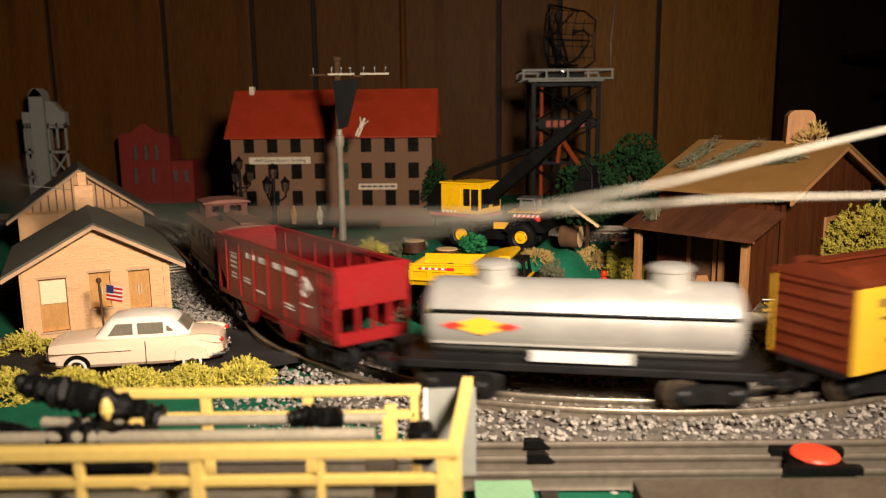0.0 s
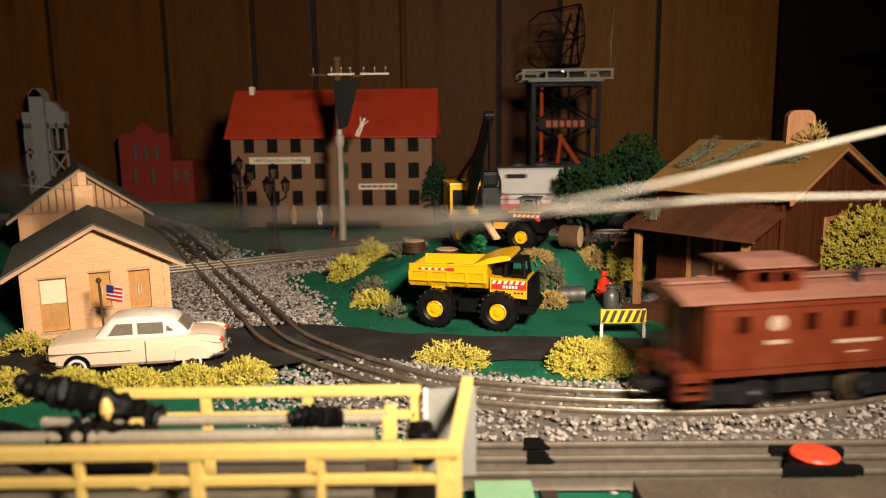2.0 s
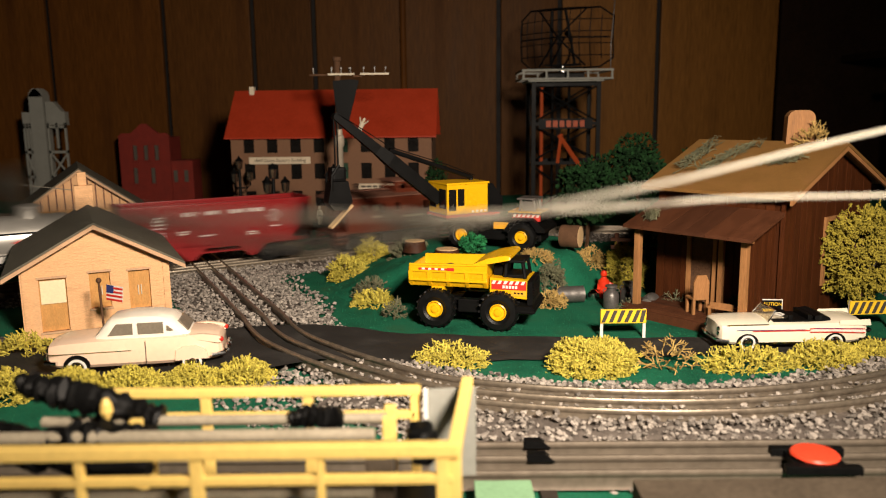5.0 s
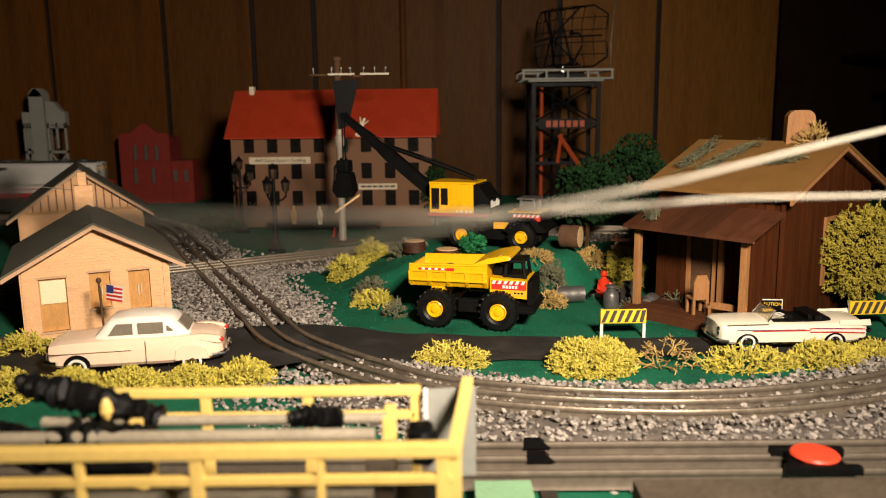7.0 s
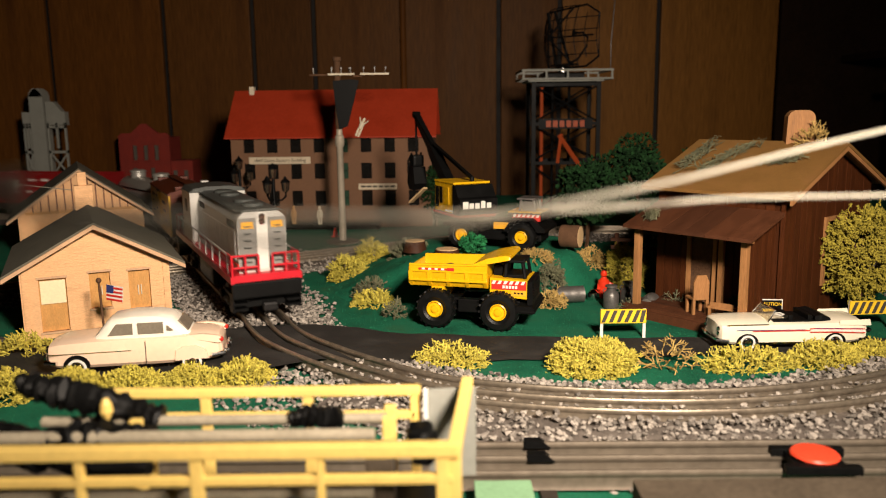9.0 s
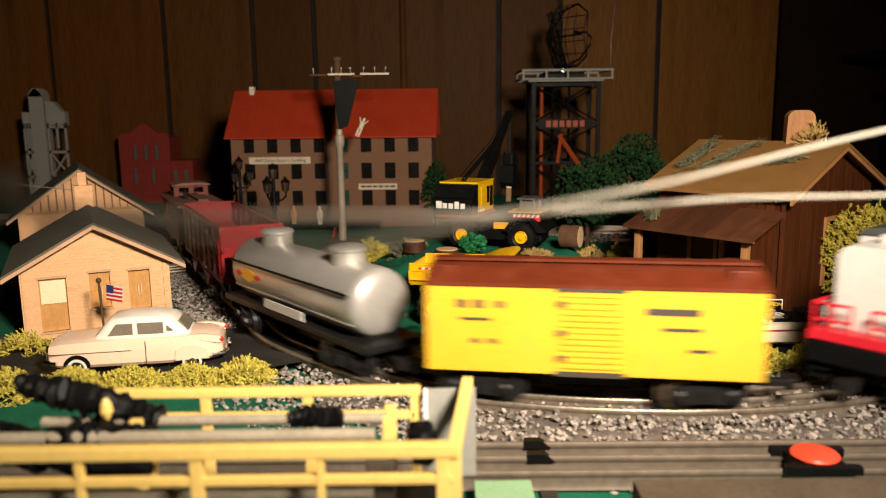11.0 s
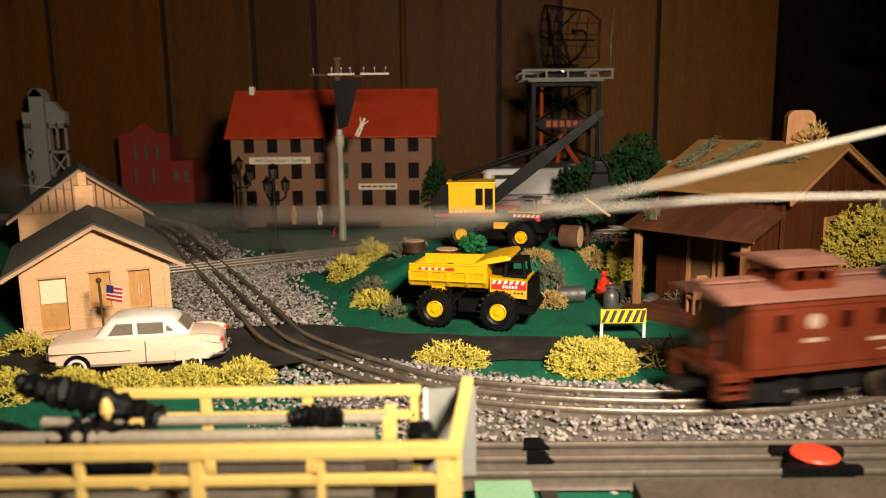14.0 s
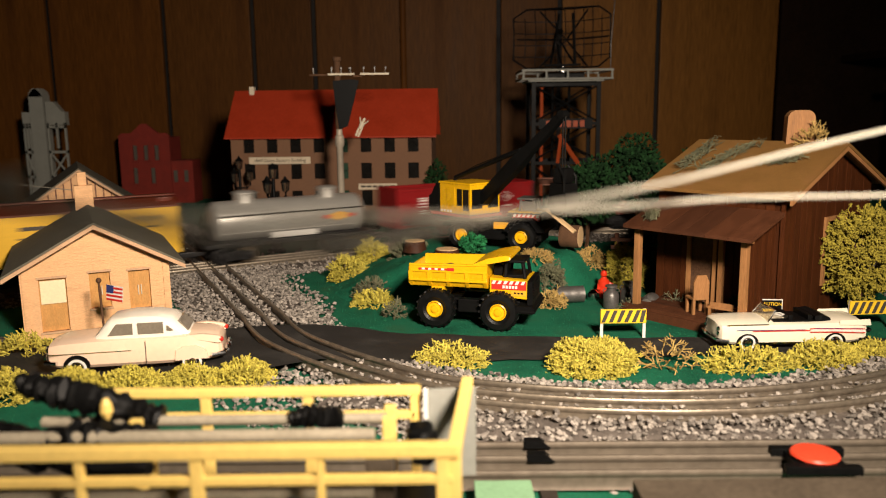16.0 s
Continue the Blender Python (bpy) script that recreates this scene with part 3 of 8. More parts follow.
def build_hopper():
    c = thing("hopper_car", pose(0, 0, 0), "red open toy hopper car with white lettering", "hopper car")
    X, W, Z0, Z1 = 0.1065, 0.0265, 0.0225, 0.0725
    for s in (-1, 1):
        bm = bmesh.new()
        y0, y1 = (s * W - 0.0012, s * W + 0.0012)
        # the plate with its slanted end openings
        add_prism(bm, [(-X + 0.026, Z0 + 0.003), (X - 0.026, Z0 + 0.003), (X, Z0 + 0.028), (X, Z1), (-X, Z1), (-X, Z0 + 0.028)], y0, y1)
        add_box(bm, (-X, y0, Z0), (X, y1, Z0 + 0.0042))
        for e in (-1, 1):
            add_box(bm, (min(e * X, e * (X - 0.004)), y0, Z0), (max(e * X, e * (X - 0.004)), y1, Z0 + 0.03))
        add_box(bm, (-X - 0.001, s * W - 0.0022, Z1 - 0.003), (X + 0.001, s * W + 0.0022, Z1 + 0.0005), bevel=0.0006)
        part("side_panel", bm, "hopper_red", c)
        for k in range(7):
            x = -0.084 + 0.028 * k
            boxes("rib", [((x - 0.0012, s * W - 0.0024, Z0 + 0.004), (x + 0.0012, s * W + 0.0024, Z1 - 0.003))], "hopper_red", c, bevel=0.0004)
        for e in (-1, 1):
            t = bmesh.new()
            add_prism(t, [(e * 0.035 - 0.017, Z0), (e * 0.035 + 0.017, Z0), (e * 0.035 + 0.003, Z0 - 0.0125), (e * 0.035 - 0.003, Z0 - 0.0125)], s * W - 0.003, s * W + 0.001)
            part("chute", t, "hopper_red", c)
        bm = bmesh.new()
        for k in range(4):
            add_rod(bm, (X - 0.0155, s * (W + 0.0022), 0.030 + 0.009 * k), (X - 0.0045, s * (W + 0.0022), 0.030 + 0.009 * k), 0.0008, 6)
        add_rod(bm, (X - 0.0155, s * (W + 0.0022), 0.026), (X - 0.0155, s * (W + 0.0022), 0.062), 0.0007, 6)
        add_rod(bm, (X - 0.0045, s * (W + 0.0022), 0.026), (X - 0.0045, s * (W + 0.0022), 0.062), 0.0007, 6)
        part("ladder", bm, "hopper_red", c)
        m = pose(0, s * (W + 0.0016), 0, 90, 0, 0 if s < 0 else 180)
        for x0, n in ((-0.040, 3), (-0.014, 3), (0.012, 3), (0.034, 3)):
            for k in range(n):
                lab_bars(c, [(-s * (x0 + 0.0062 * k), 0.0620, 0.0042, 0.0042)], "decal_white", s * (W + 0.0016), s)
        for x, z, w, h in ((-0.068, 0.0600, 0.014, 0.0012), (-0.068, 0.0570, 0.012, 0.0022), (-0.068, 0.0530, 0.014, 0.0018), (-0.068, 0.0490, 0.013, 0.0015), (-0.068, 0.0405, 0.012, 0.0012), (-0.068, 0.0435, 0.010, 0.0012), (-0.042, 0.0430, 0.013, 0.0012), (-0.042, 0.0405, 0.013, 0.0012), (-0.016, 0.0370, 0.015, 0.0014), (0.034, 0.0370, 0.014, 0.0012), (0.034, 0.0345, 0.014, 0.0012), (0.062, 0.0420, 0.014, 0.0012)):
            lab_bars(c, [(-s * x, z, w, h)], "decal_white", s * (W + 0.0016), s)
        t = bmesh.new()
        for e in (1, -1):
            o, i = 0.0095, 0.0082
            cx, cz = (0.062 if s < 0 else -0.062), 0.0545
            pts = [(cx - o, cz), (cx, cz + 0.0068), (cx + o, cz), (cx, cz - 0.0068)]
        for (xa, za), (xb, zb) in zip(pts, pts[1:] + pts[:1]):
            add_rod(t, (xa, s * (W + 0.0014), za), (xb, s * (W + 0.0014), zb), 0.0006, 5)
        add_lathe(t, [(0.0030, 0), (0.0030, 0.0006)], pose(cx, s * (W + 0.0012), cz, 90), 12)
        part("emblem", t, "decal_white", c, "white outlined diamond emblem")
    for e in (-1, 1):
        bm = bmesh.new()
        add_box(bm, (min(e * X, e * (X - 0.0025)), -W + 0.0012, 0.047), (max(e * X, e * (X - 0.0025)), W - 0.0012, Z1))
        add_box(bm, (min(e * X, e * (X - 0.003)), -W + 0.0012, Z0), (max(e * X, e * (X - 0.003)), W - 0.0012, Z0 + 0.008))
        for y in (-0.012, 0.0, 0.012):
            add_box(bm, (min(e * X, e * (X - 0.003)), y - 0.0012, Z0 + 0.008), (max(e * X, e * (X - 0.003)), y + 0.0012, 0.047))
        part("end_panel", bm, "hopper_red", c)
        t = bmesh.new()
        v = [(e * (X - 0.002), -W + 0.001, 0.052), (e * (X - 0.002), W - 0.001, 0.052), (e * 0.035, W - 0.001, 0.018), (e * 0.035, -W + 0.001, 0.018)]
        a = V3(t, I4, v)
        b = V3(t, I4, [(x, y, z - 0.002) for x, y, z in v])
        t.faces.new(a), t.faces.new(b)
        for i in range(4):
            t.faces.new([a[i], a[(i + 1) % 4], b[(i + 1) % 4], b[i]])
        part("slope_sheet", t, "hopper_red", c)
    boxes("floor_plate", [((-0.036, -W + 0.001, 0.0165), (0.036, W - 0.001, 0.0185))], "hopper_red", c)
    boxes("underframe", [((-X + 0.002, -0.009, 0.0185), (X - 0.002, 0.009, 0.0225))], "truck_black", c)
    boxes("top_sill", [((-X + 0.001, -W - 0.001, Z1), (-X + 0.004, W + 0.001, Z1 + 0.0015)), ((X - 0.004, -W - 0.001, Z1), (X - 0.001, W + 0.001, Z1 + 0.0015))], "hopper_red", c)
    coupler(c, X - 0.001, 1)
    coupler(c, -X + 0.001, -1)
    return c, 0.074


def build_reefer():
    c = thing("refrigerator_car", pose(0, 0, 0), "yellow toy refrigerator boxcar with a brown-red roof and ends", "boxcar")
    X, W, Z0, Z1 = 0.095, 0.0285, 0.0215, 0.0765
    for s in (-1, 1):
        boxes("side", [((-X, s * W - 0.0012, Z0), (X, s * W + 0.0012, Z1 - 0.004))], "reefer_yellow", c, bevel=0.0004)
        for k in range(13):
            z = Z0 + 0.004 + 0.0035 * k
            boxes("board", [((-0.017, s * W - 0.0022, z), (0.017, s * W + 0.0022, z + 0.0026))], "reefer_yellow", c, bevel=0.0003)
        boxes("hinge", [((-0.019, s * W - 0.0028, z), (-0.014, s * W + 0.0028, z + 0.003)) for z in (0.030, 0.045, 0.062)], "decal_dark", c)
        boxes("door_rail", [((-0.020, s * W - 0.002, Z0 - 0.001), (0.020, s * W + 0.002, Z0 + 0.002)), ((-0.020, s * W - 0.002, Z1 - 0.006), (0.020, s * W + 0.002, Z1 - 0.004))], "decal_dark", c)
        lab_bars(c, [(-0.074, 0.062, 0.006, 0.005), (-0.064, 0.062, 0.006, 0.005), (-0.052, 0.062, 0.005, 0.004), (-0.066, 0.053, 0.018, 0.0018), (-0.066, 0.040, 0.005, 0.003), (-0.056, 0.040, 0.005, 0.003), (0.045, 0.060, 0.030, 0.004), (0.050, 0.050, 0.022, 0.002), (0.060, 0.038, 0.012, 0.002)], "decal_dark", s * (W + 0.0012), s)
    for e in (-1, 1):
        bm = bmesh.new()
        add_box(bm, (min(e * X, e * (X - 0.003)), -W + 0.001, Z0), (max(e * X, e * (X - 0.003)), W - 0.001, Z1))
        part("end", bm, "caboose_red", c, "brown-red end")
        for k in range(6):
            boxes("end_rib", [((min(e * X, e * (X + 0.0014)), -W + 0.004, Z0 + 0.007 + 0.008 * k), (max(e * X, e * (X + 0.0014)), W - 0.004, Z0 + 0.009 + 0.008 * k))], "caboose_red", c, bevel=0.0004)
    bm = bmesh.new()
    t = bmesh.new()
    prof = [(-W - 0.002, Z1 - 0.004), (-W - 0.002, Z1 - 0.002), (-0.012, Z1 + 0.004), (0, Z1 + 0.0055), (0.012, Z1 + 0.004), (W + 0.002, Z1 - 0.002), (W + 0.002, Z1 - 0.004)]
    add_prism(t, prof, -X - 0.001, X + 0.001, pose(0, 0, 0, 0, 0, 90))
    join(bm, t)
    part("roof", bm, "caboose_red", c, "brown-red roof")
    boxes("running_board", [((-X, -0.005, Z1 + 0.0062), (X, 0.005, Z1 + 0.0078))], "caboose_red", c)
    for e in (-1, 1):
        boxes("hatch", [((e * 0.083 - 0.006, y - 0.006, Z1 + 0.001), (e * 0.083 + 0.006, y + 0.006, Z1 + 0.006)) for y in (-0.014, 0.014)], "caboose_red", c, bevel=0.0008)
    boxes("underframe", [((-X, -0.022, Z0 - 0.004), (X, 0.022, Z0)), ((-0.03, -0.014, Z0 - 0.011), (0.03, 0.014, Z0 - 0.004))], "truck_black", c)
    coupler(c, X + 0.006, 1)
    coupler(c, -X + 0.003, -1)
    boxes("drawbar", [((X - 0.004, -0.003, 0.0105), (X + 0.010, 0.003, 0.0140))], "truck_black", c)
    return c, 0.062


def build_caboose():
    c = thing("caboose", pose(0, 0, 0), "weathered brown-red toy caboose with a roof cupola", "caboose")
    X, W, Z0, Z1 = 0.0665, 0.0265, 0.0225, 0.0655
    WIN = (-0.046, -0.004, 0.020, 0.044)
    for s in (-1, 1):
        cuts = sorted(WIN)
        zb, zt, hw = 0.047, 0.0575, 0.0036
        part("side", holed_wall(-X, X, Z0, Z1, s * W - 0.0012, s * W + 0.0012, [(w - hw, zb, w + hw, zt) for w in cuts]), "caboose_red", c)
        for w in cuts:
            bm = bmesh.new()
            for lo, hi in (((w - hw - 0.001, s * W - 0.0018, zb - 0.001), (w - hw, s * W + 0.0018, zt + 0.001)), ((w + hw, s * W - 0.0018, zb - 0.001), (w + hw + 0.001, s * W + 0.0018, zt + 0.001)), ((w - hw, s * W - 0.0018, zt), (w + hw, s * W + 0.0018, zt + 0.001)), ((w - hw, s * W - 0.0018, zb - 0.001), (w + hw, s * W + 0.0018, zb))):
                add_box(bm, lo, hi)
            part("window_frame", bm, "caboose_red", c)
        sx = 1 if s < 0 else -1
        bm = bmesh.new()
        add_lathe(bm, [(0.0046, 0), (0.0046, 0.0006)], pose(-0.025 * sx, s * (W + 0.0008), 0.0525, 90 if s < 0 else -90), 16)
        part("emblem", bm, "decal_faded", c, "round white emblem")
        lab_bars(c, [(-0.025 * sx, 0.0415, 0.013, 0.0025), (0.026 * sx, 0.0395, 0.028, 0.0022), (0.026 * sx, 0.0330, 0.012, 0.0010)], "decal_faded", s * (W + 0.0012), s)
        boxes("sill_strip", [((-X, s * W - 0.002, 0.0270), (X, s * W + 0.002, 0.0282)), ((-X, s * W - 0.002, Z1 - 0.004), (X, s * W + 0.002, Z1 - 0.003))], "caboose_red", c)
    for e in (-1, 1):
        bm = bmesh.new()
        x0, x1 = min(e * X, e * (X - 0.0024)), max(e * X, e * (X - 0.0024))
        add_box(bm, (x0, -W + 0.0012, Z0), (x1, -0.006, Z1))
        add_box(bm, (x0, 0.006, Z0), (x1, W - 0.0012, Z1))
        add_box(bm, (x0, -0.006, 0.056), (x1, 0.006, Z1))
        part("end_wall", bm, "caboose_red", c)
        boxes("end_door", [((e * (X - 0.0035) - 0.0008, -0.006, Z0), (e * (X - 0.0035) + 0.0008, 0.006, 0.056))], "decal_dark", c)
        boxes("platform", [((min(e * X, e * (X + 0.0165)), -W, Z0), (max(e * X, e * (X + 0.0165)), W, Z0 + 0.003))], "caboose_red", c)
        for s in (-1, 1):
            bm = bmesh.new()
            for k in range(3):
                z = 0.0225 - 0.0052 * k
                add_box(bm, (e * (X + 0.0085) - 0.0075, s * 0.0245 - 0.004, z - 0.0014), (e * (X + 0.0085) + 0.0075, s * 0.0245 + 0.004, z))
            add_box(bm, (e * (X + 0.001) - 0.0006, s * 0.0245 - 0.004, 0.0105), (e * (X + 0.001) + 0.0006, s * 0.0245 + 0.004, 0.0235))
            add_box(bm, (e * (X + 0.016) - 0.0006, s * 0.0245 - 0.004, 0.0105), (e * (X + 0.016) + 0.0006, s * 0.0245 + 0.004, 0.0235))
            part("steps", bm, "caboose_red", c)
        bm = bmesh.new()
        ex = e * (X + 0.0155)
        for y in (-0.025, -0.010, 0.010, 0.025):
            add_rod(bm, (ex, y, Z0), (ex, y, Z0 + 0.021 if abs(y) < 0.02 else Z1), 0.0009, 6)
        for z in (Z0 + 0.010, Z0 + 0.020):
            add_rod(bm, (ex, -0.025, z), (ex, 0.025, z), 0.0008, 6)
        add_lathe(bm, [(0.0055, -0.0006), (0.0055, 0.0006)], pose(ex + e * 0.001, 0, Z0 + 0.016, 0, 90), 14)
        part("end_railing", bm, "truck_black", c)
    t = bmesh.new()
    R = X + 0.016
    add_prism(t, [(-W - 0.003, Z1), (-W - 0.003, Z1 + 0.0015), (-0.014, Z1 + 0.0052), (0, Z1 + 0.0062), (0.014, Z1 + 0.0052), (W + 0.003, Z1 + 0.0015), (W + 0.003, Z1)], -R, R, pose(0, 0, 0, 0, 0, 90))
    part("roof", t, "caboose_dust", c, "dusty pale brown-red roof")
    boxes("running_board", [((-R, -0.0055, Z1 + 0.0068), (-0.045, 0.0055, Z1 + 0.0082)), ((-0.002, -0.0055, Z1 + 0.0068), (R, 0.0055, Z1 + 0.0082))], "caboose_dust", c)
    # cupola
    cx0, cx1, cz = -0.041, -0.006, Z1 + 0.0175
    for s in (-1, 1):
        bm = holed_wall(cx0, cx1, Z1 + 0.003, cz, s * 0.0195 - 0.001, s * 0.0195 + 0.001, [(cx0 + 0.005, Z1 + 0.0085, cx0 + 0.016, Z1 + 0.015), (cx1 - 0.016, Z1 + 0.0085, cx1 - 0.005, Z1 + 0.015)])
        part("cupola_side", bm, "caboose_red", c)
    for x in (cx0, cx1):
        bm = bmesh.new()
        add_box(bm, (x - 0.001, -0.0185, Z1 + 0.004), (x + 0.001, 0.0185, Z1 + 0.0085))
        add_box(bm, (x - 0.001, -0.0185, Z1 + 0.0150), (x + 0.001, 0.0185, cz))
        for a, b in ((-0.0185, -0.0145), (-0.003, 0.003), (0.0145, 0.0185)):
            add_box(bm, (x - 0.001, a, Z1 + 0.0085), (x + 0.001, b, Z1 + 0.0150))
        part("cupola_end", bm, "caboose_red", c)
    t = bmesh.new()
    add_prism(t, [(-0.023, cz), (-0.023, cz + 0.0012), (-0.010, cz + 0.0035), (0.010, cz + 0.0035), (0.023, cz + 0.0012), (0.023, cz)], -cx1 - 0.004, -cx0 + 0.004, pose(0, 0, 0, 0, 0, 90))
    part("cupola_roof", t, "caboose_dust", c)
    bm = bmesh.new()
    add_lathe(bm, [(0.0026, Z1 + 0.003), (0.0026, Z1 + 0.013), (0.004, Z1 + 0.0135), (0.0015, Z1 + 0.0155)], pose(0.034, -0.013, 0), 10)
    part("stove_pipe", bm, "truck_black", c)
    boxes("underframe", [((-X - 0.015, -0.010, 0.0185), (X + 0.015, 0.010, 0.0225)), ((-0.018, -0.020, 0.008), (0.016, 0.020, 0.0185))], "truck_black", c)
    boxes("inner_floor", [((-X + 0.003, -W + 0.002, Z0 + 0.001), (X - 0.003, W - 0.002, Z0 + 0.003))], "truck_black", c)
    coupler(c, X + 0.012, 1)
    coupler(c, -X - 0.012, -1)
    return c, 0.047


def build_engine():
    """A road switcher that runs long hood first; the hood's end is its front."""
    c = thing("diesel_locomotive", pose(0, 0, 0), "off-white toy diesel locomotive with grey roof and red footboard", "locomotive")
    X, Z0 = 0.158, 0.0285
    def hood(x0, x1, w, ztop):
        bm = bmesh.new()
        add_prism(bm, [(-w, Z0 + 0.003), (w, Z0 + 0.003), (w, ztop - 0.007), (w - 0.002, ztop - 0.003), (w - 0.006, ztop - 0.0002), (w - 0.008, ztop), (-w + 0.008, ztop), (-w + 0.006, ztop - 0.0002), (-w + 0.002, ztop - 0.003), (-w, ztop - 0.007)], -x1, -x0, pose(0, 0, 0, 0, 0, 90))
        return bm
    part("long_hood", hood(-0.044, 0.148, 0.0205, 0.0825), "white_plastic", c, "off-white hood")
    part("short_hood", hood(-0.146, -0.098, 0.0205, 0.0825), "white_plastic", c)
    bm = bmesh.new()
    add_prism(bm, [(-0.019, 0.0828), (-0.013, 0.0846), (0.013, 0.0846), (0.019, 0.0828)], -0.147, 0.044, pose(0, 0, 0, 0, 0, 90))
    part("hood_roof", bm, "engine_grey", c, "dark grey roof")
    # cab
    cw = 0.0275
    for s in (-1, 1):
        bm = holed_wall(-0.098, -0.044, Z0 + 0.003, 0.083, s * cw - 0.001, s * cw + 0.001, [(-0.082, 0.0605, -0.064, 0.0745)])
        part("cab_side", bm, "white_plastic", c)
        boxes("cab_window", [((-0.082, s * cw - 0.0004, 0.0605), (-0.064, s * cw + 0.0004, 0.0745))], "decal_dark", c, "dark cab window")
        boxes("number_board", [((-0.080, s * cw - 0.0014, 0.047), (-0.066, s * cw + 0.0014, 0.055))], "decal_white", c)
        boxes("grille", [((0.108, s * 0.0207 - 0.0005, 0.068), (0.138, s * 0.0207 + 0.0005, 0.074)), ((-0.030, s * 0.0207 - 0.0005, 0.070), (-0.005, s * 0.0207 + 0.0005, 0.0755)), ((-0.132, s * 0.0207 - 0.0005, 0.072), (-0.112, s * 0.0207 + 0.0005, 0.074)), ((-0.132, s * 0.0207 - 0.0005, 0.060), (-0.112, s * 0.0207 + 0.0005, 0.062))], "room", c, "grey louvre grille")
        for k in range(8):
            x = -0.035 + 0.022 * k
            boxes("hood_door", [((x, s * 0.0207 - 0.0006, 0.040), (x + 0.020, s * 0.0207 + 0.0006, 0.066))], "white_plastic", c, bevel=0.0004)
        boxes("brown_line", [((-0.044, s * 0.0210 - 0.0008, 0.0375), (0.148, s * 0.0210 + 0.0008, 0.0388))], "decal_red", c)
        bm = bmesh.new()
        for k in range(9):
            x = -0.140 + 0.035 * k
            add_rod(bm, (x, s * 0.0285, Z0 + 0.002), (x, s * 0.0285, Z0 + 0.019), 0.0007, 6)
        add_rod(bm, (-0.140, s * 0.0285, Z0 + 0.019), (0.140, s * 0.0285, Z0 + 0.019), 0.0008, 6)
        part("side_railing", bm, "white_plastic", c)
        boxes("footboard", [((-X, s * 0.0285 - 0.0015, Z0 - 0.004), (X, s * 0.0285 + 0.0015, Z0 + 0.002))], "red_stripe", c, "bright red footboard edge")
    for x in (-0.097, -0.045):
        bm = bmesh.new()
        add_box(bm, (x - 0.001, -cw + 0.001, Z0 + 0.003), (x + 0.001, cw - 0.001, 0.083))
        part("cab_end", bm, "white_plastic", c)
    bm = bmesh.new()
    add_prism(bm, [(-cw - 0.0015, 0.083), (cw + 0.0015, 0.083), (cw - 0.003, 0.0868), (0.012, 0.0885), (-0.012, 0.0885), (-cw + 0.003, 0.0868)], 0.042, 0.100, pose(0, 0, 0, 0, 0, 90))
    part("cab_roof", bm, "engine_grey", c, "grey cab roof")
    for x in (0.118, 0.085, 0.02, -0.012):
        bm = bmesh.new()
        add_lathe(bm, [(0.0095, 0.0842), (0.0095, 0.0868), (0.007, 0.0875)], pose(x, 0, 0), 16)
        part("roof_fan", bm, "engine_grey", c)
    boxes("horn", [((-0.128, -0.004, 0.0825), (-0.118, 0.004, 0.0885))], "white_plastic", c, bevel=0.001)
    # front of the long hood: grey door, marker lamps, headlight
    boxes("end_plate", [((0.1480, s * 0.0125 - 0.0076, 0.034), (0.1486, s * 0.0125 + 0.0076, 0.0775)) for s in (-1, 1)], "hood_grey", c, "silver-grey hood end")
    boxes("end_stripe", [((0.1480, -0.0046, 0.034), (0.1490, 0.0046, 0.0800))], "decal_white", c, "white stripe down the hood's end", bevel=0.0003)
    bm = bmesh.new()
    for z in (0.0785, 0.0745):
        add_lathe(bm, [(0.0028, 0), (0.0028, 0.0022), (0.0018, 0.003)], pose(0.148, 0, z, 0, 90), 12)
    part("headlight", bm, "chrome", c)
    boxes("ladder", [((0.1485, -0.0155, 0.040 + 0.006 * k), (0.1498, -0.0095, 0.041 + 0.006 * k)) for k in range(6)], "engine_grey", c)
    boxes("ladder", [((0.1485, 0.0095, 0.040 + 0.006 * k), (0.1498, 0.0155, 0.041 + 0.006 * k)) for k in range(6)], "engine_grey", c)
    boxes("number_board", [((0.1486, s * 0.0125 - 0.005, 0.0690), (0.1496, s * 0.0125 + 0.005, 0.0745)) for s in (-1, 1)], "decal_orange", c)
    boxes("deck", [((-X, -0.027, Z0 - 0.003), (X, 0.027, Z0 + 0.003))], "red_stripe", c)
    for e in (-1, 1):
        bm = bmesh.new()
        ex = e * (X - 0.002)
        for y in (-0.028, -0.017, -0.006, 0.006, 0.017, 0.028):
            add_rod(bm, (ex, y, Z0), (ex, y, Z0 + 0.019), 0.0010, 6)
        for z in (Z0 + 0.009, Z0 + 0.019):
            for y0, y1 in ((-0.028, -0.006), (0.006, 0.028)):
                add_rod(bm, (ex, y0, z), (ex, y1, z), 0.0010, 6)
        for s in (-1, 1):
            add_rod(bm, (ex, s * 0.028, Z0 + 0.019), (e * (X - 0.022), s * 0.028, Z0 + 0.019), 0.0010, 6)
            add_rod(bm, (e * (X - 0.022), s * 0.028, Z0), (e * (X - 0.022), s * 0.028, Z0 + 0.019), 0.0010, 6)
        part("end_railing", bm, "red_stripe", c, "bright red railing")
        bm = bmesh.new()
        add_box(bm, (min(e * (X - 0.003), e * (X + 0.002)), -0.0295, Z0 - 0.0165), (max(e * (X - 0.003), e * (X + 0.002)), 0.0295, Z0 - 0.0036), bevel=0.0008)
        part("pilot_beam", bm, "black", c)
        bm = bmesh.new()
